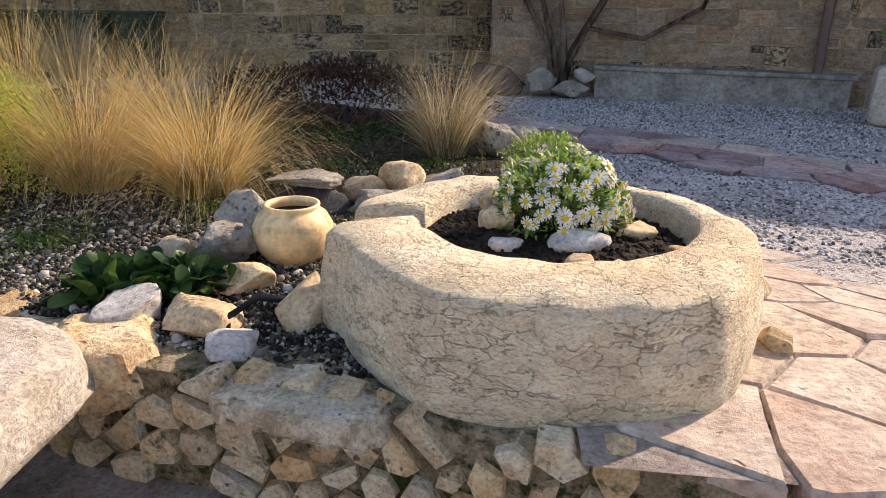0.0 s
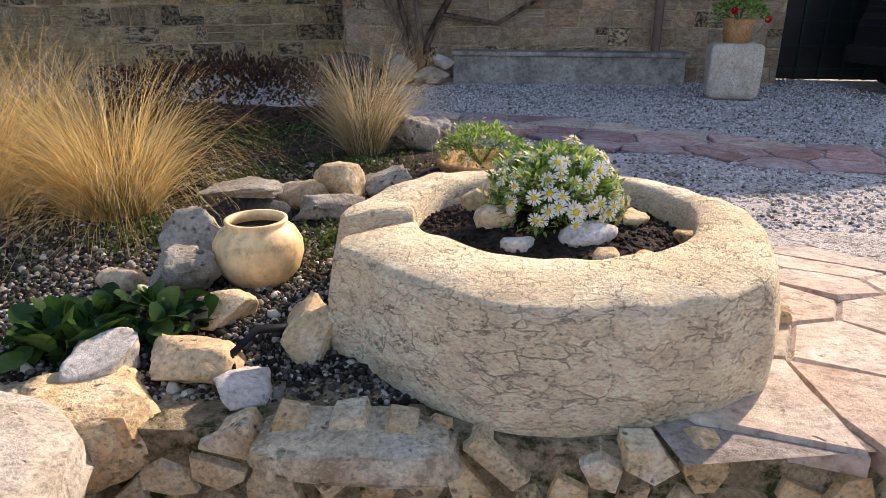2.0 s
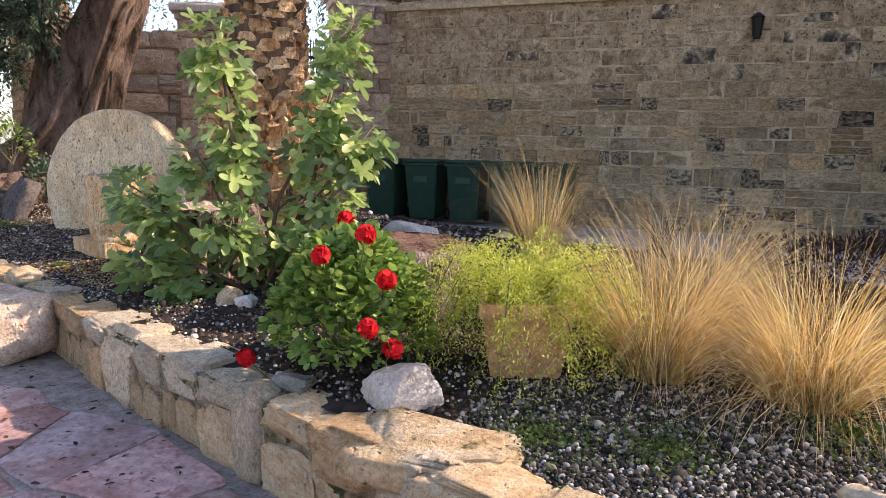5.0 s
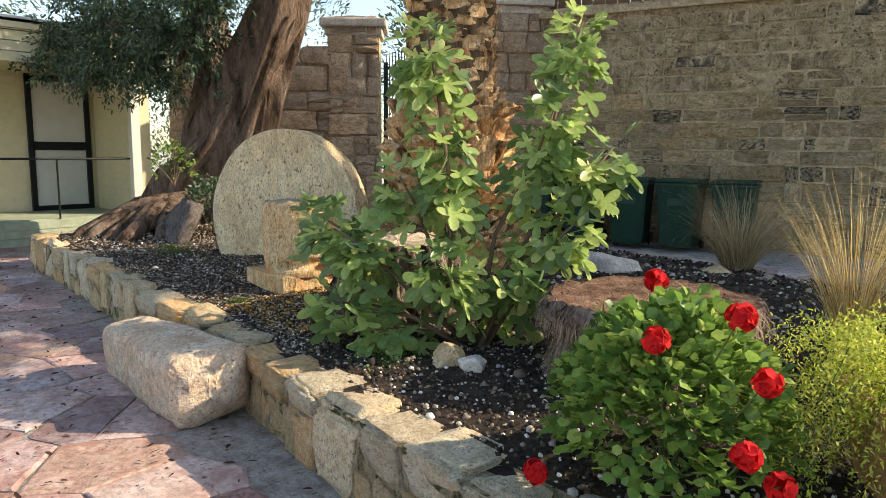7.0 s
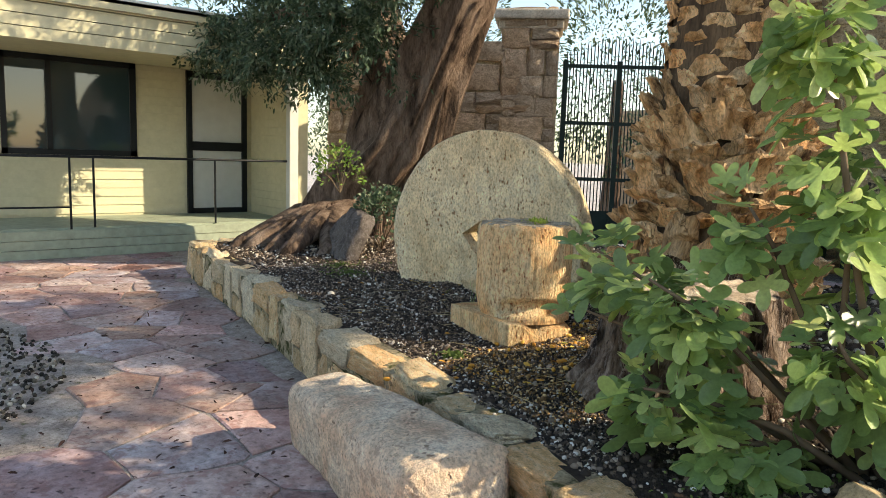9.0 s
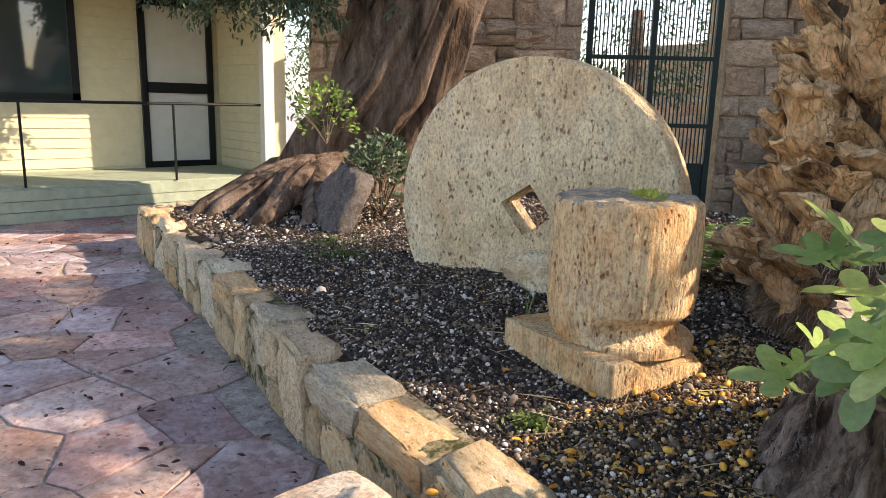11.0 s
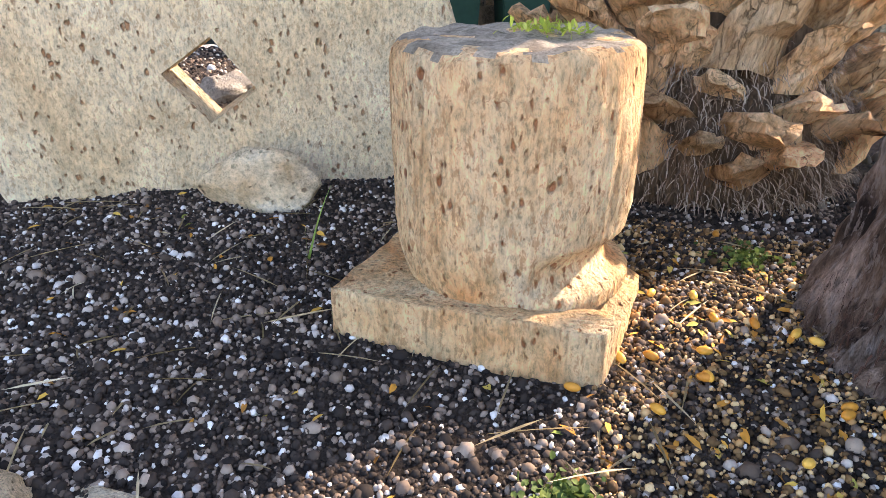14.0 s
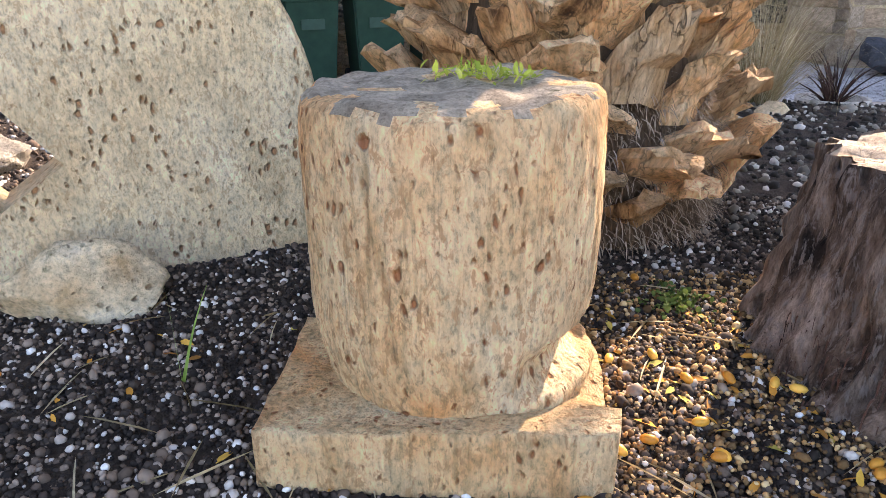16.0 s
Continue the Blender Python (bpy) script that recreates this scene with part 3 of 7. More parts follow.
def block_meshes(name, material, count, seed):
    """Rough unit blocks for masonry, 1 x 1 in the face, which looks along -y."""
    r = random.Random(seed)
    out = []
    for _ in range(count):
        bm = bmesh.new()
        def ring(k, y, j):
            pts = [(-k, -k), (0, -k), (k, -k), (k, 0), (k, k), (0, k), (-k, k), (-k, 0)]
            return [bm.verts.new((x + r.uniform(-j, j), y + r.uniform(-j, j), z + r.uniform(-j, j))) for x, z in pts]
        a, b, c = ring(0.5, 0.6, 0.0), ring(0.495, -0.3, 0.05), ring(0.43, -0.5, 0.085)
        m = bm.verts.new((r.uniform(-0.1, 0.1), -0.56 + r.uniform(-0.1, 0.06), r.uniform(-0.1, 0.1)))
        for p, q in ((a, b), (b, c)):
            for k in range(8):
                bm.faces.new((p[k], p[(k + 1) % 8], q[(k + 1) % 8], q[k]))
        for k in range(8):
            bm.faces.new((c[k], c[(k + 1) % 8], m))
        out.append(mesh_from(bm, name, material))
    return out


def spline(pts, step):
    """Even points along a polyline, with the distance walked."""
    out, acc = [], 0.0
    for a, b in zip(pts, pts[1:]):
        a, b = Vector(a), Vector(b)
        n = max(1, int((b - a).length / step))
        for k in range(n):
            out.append(a + (b - a) * k / n)
    out.append(Vector(pts[-1]))
    return out


# ---- the lie of the land ----
FRONT = [(-11.15, 4.15), (-9.1, 3.83), (-7.5, 3.52), (-6.55, 3.38), (-5.4, 3.16), (-4.45, 2.91), (-3.6, 2.74), (-2.9, 2.62), (-2.4, 2.5),
         (-1.4, 2.32), (-0.85, 2.17), (-0.15, 2.05), (0.25, 1.92), (0.85, 1.86), (2.3, 1.80)]
BACK = [(-11.3, 8.6), (-8, 9.1), (-6, 8.5), (-2.5, 7.7), (-0.6, 7.0), (0.2, 6.2), (0.7, 4.8), (1.0, 3.9)]


def along(line, x):
    xs, ys = zip(*line)
    return float(np.interp(x, xs, ys))


def terrace_z(x, y):
    s = (x - 0.6) * 0.5 + (y - 1.95) * 0.86
    return 0.345 - 0.05 * s if s < 1 else max(0.295 - 0.17 * (s - 1), 0.012)


def bed_z(x, y):
    d = y - along(FRONT, x)
    e = along(BACK, x) - y
    z = 0.335 + 0.045 * min(max(d, 0), 2.0) + 0.03 * noise.noise(Vector((x * 1.3, y * 1.3, 0))) + 0.012 * noise.noise(Vector((x * 6, y * 6, 3)))
    if x > 0.42 and y < 3.5:
        z -= 0.25
    return z if e > 0.9 else max(-0.02, z * max(e, 0) / 0.9)


ground = solo("ground", box(-400, 400, -400, 400, -0.5, -0.02), YARD, "pale grey gravel ground of a courtyard", "ground", kind="structure")
bm = bmesh.new()
nx, ny = 60, 60
grid = [[bm.verts.new((0.6 + 5.0 * i / nx, 1.86 + 4.2 * j / ny, terrace_z(0.6 + 5.0 * i / nx, 1.86 + 4.2 * j / ny))) for j in range(ny + 1)] for i in range(nx + 1)]
for i in range(nx):
    for j in range(ny):
        bm.faces.new((grid[i][j], grid[i + 1][j], grid[i + 1][j + 1], grid[i][j + 1]))
solo("gravel_slope", bm, YARD, "grey gravel slope beside the flagged terrace", "gravel", smooth=True, kind="structure")

bm = bmesh.new()
nx, ny = 130, 60
grid = []
for i in range(nx + 1):
    x = -11.25 + 12.25 * i / nx
    a, b = along(FRONT, x) + 0.12, along(BACK, x) + 0.1
    grid.append([bm.verts.new((x, a + (b - a) * j / ny, bed_z(x, a + (b - a) * j / ny))) for j in range(ny + 1)])
for i in range(nx):
    for j in range(ny):
        bm.faces.new((grid[i][j], grid[i + 1][j], grid[i + 1][j + 1], grid[i][j + 1]))
solo("planting_bed", bm, SOIL, "raised planting bed of dark soil", "soil", smooth=True, kind="structure")

# ---- back walls, in two straight runs with a step between them ----
ASH = block_meshes("ashlar", ASHLAR, 9, 3)
PINK = block_meshes("ashlar", PINKASH, 7, 4)
SOOT = block_meshes("ashlar", BLACKASH, 6, 5)


def masonry(wall, run, height, course, width, blocks, r, keep, z_first=0.0, depth=0.1, dark=None, share=0.0):
    """Coursed blocks on the face of a wall that runs along its own x and looks along -y; a share of them, in drifts, is of the dark kind."""
    made, z = 0, z_first
    rest = {}
    while z < height:
        h = course * r.uniform(0.72, 1.28)
        x = -r.uniform(0, width)
        while x < run:
            w = width * r.uniform(0.4, 1.7)
            x0, x1 = max(x, 0), min(x + w, run)
            split = r.uniform(0.4, 0.6) if r.random() < 0.16 else 1.0
            for lo, hi in (((0.0, split), (split, 1.0)) if split < 1 else ((0.0, 1.0),)):
                if x1 - x0 < 0.06:
                    continue
                tall = h * (hi - lo) * r.uniform(0.9, 1.0)
                m = pose((x0 + x1) / 2, r.uniform(-0.014, 0.014), z + h * lo + tall / 2, 0, r.uniform(-1.5, 1.5), 0) @ Matrix.Diagonal((x1 - x0 - r.uniform(0.004, 0.02), depth, tall - 0.005, 1)) @ (pose(0, 0, 0, 0, r.choice((0, 180)), 0))
                drift = noise.noise(Vector((x * 0.55, z * 0.9, 4.0))) + 0.55 * (x / run - 0.5) - 0.12 * (z - 1.4)
                kind = dark if dark and r.random() < share * max(0.0, 1 + 3.2 * drift) else blocks
                me = r.choice(kind)
                if made < keep:
                    part("ashlar", me, None, wall, m=m)
                else:
                    vs, fs = rest.setdefault(id(kind), (kind, [], []))[1:]
                    base = len(vs)
                    vs += [m @ v.co for v in me.vertices]
                    fs += [[i + base for i in p.vertices] for p in me.polygons]
                made += 1
            x += w
        z += h
    for kind, vs, fs in rest.values():
        me = bpy.data.meshes.new("upper_ashlar")
        me.from_pydata([tuple(v) for v in vs], [], fs)
        me.materials.append(kind[0].materials[0])
        tagged(part("upper_ashlar", me, None, wall), kind="stuff")


def wall_between(name, a, b, height, thick, material, label, z0=-0.05):
    d = Vector((b[0] - a[0], b[1] - a[1]))
    ang = math.degrees(math.atan2(d.y, d.x))
    w = solo(name, box(0, d.length, -0.006, thick, z0, height), material, label, "wall", pose(a[0], a[1], 0, 0, 0, ang), kind="structure")
    return w, d.length


r = random.Random(11)
w1, len1 = wall_between("wall_north", (-8.75, 11.2), (-0.2, 12.9), 3.55, 0.6, WALLMORTAR, "high old wall of dark-stained coursed stone")
masonry(w1, len1, 3.5, 0.235, 0.33, ASH, r, 300, depth=0.04, dark=SOOT, share=0.13)
part("coping", box(-0.05, len1, -0.08, 0.6, 3.55, 3.66, 0.015), WALLMORTAR, w1, "stone coping on the wall")
w2, len2 = wall_between("wall_east", (-0.2, 11.62), (5.75, 10.15), 6.15, 1.2, WALLMORTAR, "high wall of pinkish stone with patched mortar")
masonry(w2, len2, 6.1, 0.235, 0.34, PINK, r, 230, depth=0.045, dark=SOOT, share=0.06)
wr, lenr = wall_between("wall_return", (-0.17, 13.1), (-0.17, 11.6), 5.75, 0.5, WALLMORTAR, "short return of the pinkish wall")
masonry(wr, lenr, 5.7, 0.34, 0.5, PINK, r, 40)
fence = thing("board_fence", "brown board fence on top of the stone wall", "fence", w1.matrix_basis @ pose(0, 0.25, 3.66), kind="structure")
for k in range(42):
    part("board", box(0.2 * k, 0.2 * k + 0.185, 0, 0.025, 0, 1.05 + 0.02 * math.sin(k * 3.1)), WOODDARK, fence)
part("rail", box(0, 8.4, 0.03, 0.07, 0.5, 0.58), WOODDARK, fence)
w3, len3 = wall_between("wall_west", (-13.1, 7.0), (-10.75, 9.1), 2.85, 0.6, WALLMORTAR, "old rough stone wall behind the tree")
masonry(w3, len3, 2.8, 0.36, 0.5, PINK, r, 60, depth=0.16)
for k, (a, b, h) in enumerate((((-11.15, 8.7), (-10.55, 9.25), 3.35), ((-9.35, 10.5), (-8.7, 11.25), 3.75))):
    p, lp = wall_between("gate_pier", a, b, h, 0.65, WALLMORTAR, "square stone gate pier with a moulded cap")
    masonry(p, lp, h - 0.02, 0.3, 0.4, PINK, r, 60, depth=0.14)
    part("cap", box(-0.12, lp + 0.12, -0.15, 0.75, h, h + 0.14, 0.03), SLAB, p, "moulded pale cap stone")
    part("cap", box(-0.05, lp + 0.05, -0.07, 0.68, h - 0.12, h, 0.02), SLAB, p)
solo("wall_south", box(-16, 8, -6.3, -6.0, -0.05, 0.8), WALLMORTAR, "low stone wall that closes the court", "wall", kind="structure")

# bench along the pinkish wall
bench_m = pose(1.28, 10.93, 0, 0, 0, -14.2)
bench = thing("stone_bench", "low stained cement bench along the wall", "bench", bench_m, kind="structure")
part("front", box(0, 3.2, -0.03, 0.3, -0.03, 0.36, 0.015), PLASTER, bench)
part("seat", box(-0.02, 3.25, -0.07, 0.42, 0.36, 0.42, 0.015), PLASTER, bench, "grey cement ledge")

# ---- the gate ----
gate_a, gate_b = Vector((-10.5, 9.3)), Vector((-9.4, 10.45))
gw = (gate_b - gate_a).length
gate = thing("iron_gate", "tall dark green iron gate of close upright bars", "gate", pose(gate_a.x, gate_a.y, 0.05, 0, 0, math.degrees(math.atan2(gate_b.y - gate_a.y, gate_b.x - gate_a.x))), kind="structure")
bar = mesh_from(tube([(0, 0, 0), (0, 0, 2.75), (0, 0, 2.86)], [0.008, 0.008, 0.001], 6), "bar", GREENIRON)
for k in range(32):
    x = 0.05 + (gw - 0.1) * k / 31
    part("bar", bar, None, gate, m=pose(x, 0, 0.05 + 0.18 * math.sin(math.pi * k / 31)))
for z in (0.15, 1.05, 1.85, 2.65):
    part("rail", box(0, gw, -0.02, 0.02, z, z + 0.05), GREENIRON, gate)
for x in (0, gw / 2 - 0.035, gw - 0.07):
    part("stile", box(x, x + 0.07, -0.03, 0.03, 0, 2.75), GREENIRON, gate)
part("lower_panel", box(0, gw, -0.008, 0.008, 0.15, 0.62), GREENIRON, gate)

# ---- paving ----
r = random.Random(21)
paving = solo("pavement", box(-13.2, 2.4, -5.9, 0, -0.019, -0.008), JOINT, "court of irregular pink and grey flagstones", "paving", kind="structure")
bm = bmesh.new()
for (x0, y0), (x1, y1) in zip(FRONT, FRONT[1:]):
    bm.faces.new([bm.verts.new(p) for p in ((x0, -0.001, -0.008), (x1, -0.001, -0.008), (x1, y1 + 0.05, -0.008), (x0, y0 + 0.05, -0.008))])
bm.faces.new([bm.verts.new(p) for p in ((-13.2, -0.001, -0.008), (-11.15, -0.001, -0.008), (-11.15, 8, -0.008), (-13.2, 8, -0.008))])
part("joint_bed", bm, JOINT, paving)
RING = (-8.75, 0.55, 1.85)
count = 0
flags = []
for c, poly in cells(-13.15, 2.3, -2.6, 4.4, 0.43, r, 0.46, 1.1):
    if math.hypot(c[0] - RING[0], c[1] - RING[1]) < RING[2] + 0.12:
        continue
    lim = along(FRONT, c[0]) if c[0] > -11.15 else 9
    poly = [(x, min(y, (along(FRONT, x) if x > -11.15 else 9) - 0.015)) for x, y in poly]
    if c[1] < lim - 0.1:
        flags.append((c, poly))
flags.sort(key=lambda q: abs(q[0][0] + 7) * 0.35 + abs(q[0][1] - 2.2))
for c, poly in flags[:300]:
    me = slab_mesh("flagstone", c, poly, 0.009, 0.02, FLAG, r)
    if me:
        part("flagstone", me, None, paving, m=pose(c[0], c[1], r.uniform(0.0, 0.008), r.uniform(-0.5, 0.5), r.uniform(-0.5, 0.5), 0))
far_v, far_f = [], []
for c, poly in flags[300:]:
    me = slab_mesh("flagstone", c, poly, 0.009, 0.02, FLAG, r)
    if me:
        base = len(far_v)
        far_v += [(v.co.x + c[0], v.co.y + c[1], v.co.z + 0.003) for v in me.vertices]
        far_f += [[i + base for i in p.vertices] for p in me.polygons]
        bpy.data.meshes.remove(me)
me = bpy.data.meshes.new("far_flagstones")
me.from_pydata(far_v, [], far_f)
me.materials.append(FLAG)
tagged(part("far_flagstones", me, None, paving), kind="stuff")

# ring of loose gravel in the court
PR = np.random.default_rng(4)
n = 5200
ang, rad = PR.uniform(0, 2 * math.pi, n), RING[2] * np.sqrt(PR.uniform(0, 1, n))
px, py = RING[0] + rad * np.cos(ang), RING[1] + rad * np.sin(ang)
me = scatter("gravel_patch", *ICO1, np.stack([px, py, PR.uniform(-0.006, 0.008, n)], 1), spins_any(n, PR), PR.uniform(0.008, 0.018, (n, 3)), PEBBLE)
solo("gravel_patch", me, None, "round patch of loose grey gravel in the paving", "gravel", kind="stuff")

# flagged path across the yard, behind the bed
PATHLINE = [(-9.6, 9.6), (-8.0, 9.9), (-6, 9.9), (-3.5, 9.25), (-1.5, 8.45), (0, 8.0), (1.6, 7.25), (2.6, 6.3), (3.6, 5.5), (5.2, 4.7)]
path = thing("garden_path", "curving path of pink and grey flagstones in gravel", "path", kind="structure")
line = spline([(*p, 0) for p in PATHLINE], 0.05)
length = 0.05 * len(line)
for c, poly in cells(0, length, -0.56, 0.56, 0.36, r, 0.36, 1.25):
    def bend(p):
        i = min(max(int(p[0] / 0.05), 0), len(line) - 2)
        d = (line[i + 1] - line[i]).normalized()
        q = line[i] + Vector((-d.y, d.x, 0)) * max(-0.62, min(0.62, p[1]))
        return (q.x, q.y)
    bc, bp = bend(c), [bend(p) for p in poly]
    me = slab_mesh("flagstone", bc, bp, 0.018, 0.03, FLAG if r.random() < 0.75 else FLAG_PALE, r)
    if me:
        part("flagstone", me, None, path, m=pose(bc[0], bc[1], 0.016 + (max(0, terrace_z(*bc)) if bc[0] > 0.6 and bc[1] < 6.1 else 0.0)))

# terrace beside the trough
bm = bmesh.new()
tg = [[bm.verts.new((0.3 + 2.1 * i / 20, 1.85 + 2.3 * j / 20, terrace_z(0.3 + 2.1 * i / 20, 1.85 + 2.3 * j / 20) + (0.005 if 0.3 + 2.1 * i / 20 < 1.95 - 0.42 * (j / 20 * 2.3 - 0.4) else -0.05))) for j in range(21)] for i in range(21)]
for i in range(20):
    for j in range(20):
        bm.faces.new((tg[i][j], tg[i + 1][j], tg[i + 1][j + 1], tg[i][j + 1]))
terrace = solo("terrace", bm, JOINT, "terrace of large pale pinkish flagstones beside the trough", "paving", kind="structure")
EDGE = [(0.4, 1.86), (2.5, 1.86), (2.1, 2.8), (1.72, 3.3), (1.45, 3.7), (1.1, 4.15), (0.75, 3.7), (0.65, 3.0), (0.55, 2.4), (0.45, 2.05)]


def inside(x, y, poly):
    c = False
    for (ax, ay), (bx, by) in zip(poly, poly[1:] + poly[:1]):
        if (ay > y) != (by > y) and x < (bx - ax) * (y - ay) / (by - ay) + ax:
            c = not c
    return c


for c, poly in cells(0.3, 2.6, 1.84, 4.4, 0.36, r, 0.40, 1.15):
    if inside(*c, EDGE):
        poly = [(x, max(y, 1.80)) for x, y in poly]
        me = slab_mesh("flagstone", c, poly, 0.002, 0.06, FLAG_PALE, r)
        if me:
            e = 0.05
            tx = -math.degrees(math.atan((terrace_z(c[0] + e, c[1]) - terrace_z(c[0] - e, c[1])) / (2 * e)))
            ty = math.degrees(math.atan((terrace_z(c[0], c[1] + e) - terrace_z(c[0], c[1] - e)) / (2 * e)))
            part("flagstone", me, None, terrace, m=pose(c[0], c[1], terrace_z(*c) + 0.018, ty, tx, 0))

# ---- retaining wall of the bed ----
bm = bmesh.new()
pts = spline([(*p, 0) for p in FRONT], 0.1)
rows = []
for i, p in enumerate(pts):
    d = (pts[min(i + 1, len(pts) - 1)] - pts[max(i - 1, 0)]).normalized()
    nrm = Vector((-d.y, d.x, 0))
    rows.append([bm.verts.new(p + nrm * o + Vector((0, 0, z))) for o, z in ((0.008, -0.05), (0.010, 0.334), (0.205, 0.343), (0.205, -0.05))])
for a, b in zip(rows, rows[1:]):
    for k in range(3):
        bm.faces.new((a[k], a[k + 1], b[k + 1], b[k]))
bm.faces.new(rows[0])
bedwall = solo("bed_wall", bm, MORTAR, "low retaining wall of yellow stones with mossy mortar", "wall", kind="structure")
YB = [rock_mesh("wall_stone", (1.06, 1.1, 1.06), BEDSTONE, 200 + k, 9, 4, 0.11, 0.76, 0.27) for k in range(8)]
CB = [rock_mesh("cap_stone", (1.06, 1.1, 1.06), CAPSTONE, 220 + k, 9, 4, 0.115, 0.76, 0.27) for k in range(8)]
r = random.Random(31)
dist = np.concatenate([[0], np.cumsum([(b - a).length for a, b in zip(pts, pts[1:])])])


def at_wall(s):
    i = int(np.searchsorted(dist, s)) - 1
    i = min(max(i, 0), len(pts) - 2)
    d = (pts[i + 1] - pts[i]).normalized()
    return pts[i] + d * (s - dist[i]), math.degrees(math.atan2(d.y, d.x))


def wall_stone(s, w, z, h, blocks, depth, name, out=0.0):
    p, a = at_wall(s)
    part(name, r.choice(blocks), None, bedwall, m=pose(p.x, p.y, z + h / 2, r.uniform(-1.5, 1.5), r.uniform(-1, 1), a + r.uniform(-1.5, 1.5))
         @ pose(0, depth * 0.5 - out, 0) @ Matrix.Diagonal((w, depth, h, 1)))


s_rubble = float(dist[min(range(len(pts)), key=lambda i: abs(pts[i].x + 1.25))])
s = 0.0
while s < s_rubble:
    w = r.uniform(0.17, 0.46)
    far = at_wall(s)[0].x < -5.2
    deep = r.uniform(0.19, 0.23) if far else r.uniform(0.24, 0.28)
    if r.random() < 0.4:
        # one block over the whole height
        wall_stone(s + w / 2, w + 0.012, -0.03, 0.385 + r.uniform(-0.012, 0.012), YB if r.random() < 0.6 else CB, deep, "wall_stone", r.uniform(-0.012, 0.018))
    else:
        cut_z = r.uniform(0.12, 0.23)
        wall_stone(s + w / 2, w + 0.012, cut_z, 0.355 - cut_z + r.uniform(-0.012, 0.012), CB if r.random() < 0.65 else YB, deep, "cap_stone", r.uniform(-0.01, 0.02))
        u = 0.0
        while u < w - 0.05:
            q = min(r.uniform(0.10, 0.30), w - u)
            q = w - u if w - u - q < 0.07 else q
            wall_stone(s + u + q / 2, q + 0.008, -0.03, cut_z + 0.024, YB, 0.12, "wall_stone", r.uniform(-0.012, 0.012))
            u += q
    s += w
# the end that turns back
for k in range(5):
    part("cap_stone", r.choice(CB), None, bedwall, m=pose(-11.2 - 0.03 * k, 4.35 + 0.38 * k, 0.17, 0, 0, -88) @ Matrix.Diagonal((0.37, 0.27, 0.37, 1)))
# rubble face under the trough
for c, poly in cells(s_rubble, float(dist[-1]), -0.03, 0.36, 0.095, r, 0.36, 1.25):
    if r.random() < 0.04 or (c[1] > 0.27 and at_wall(c[0])[0].x > 0.45):
        continue
    me = slab_mesh("rubble", c, poly, r.uniform(0.006, 0.014) if r.random() < 0.3 else r.uniform(-0.006, 0.004), 0.07, RUBBLE if r.random() < 0.8 else BEDSTONE, r, r.uniform(0.004, 0.014))
    if me:
        p, a = at_wall(c[0])
        part("rubble", me, None, bedwall, m=pose(p.x, p.y, c[1], 0, 0, a) @ pose(0, -0.001 - r.uniform(0, 0.014), 0, 90 + r.uniform(-4, 4), r.uniform(-4, 4), 0))


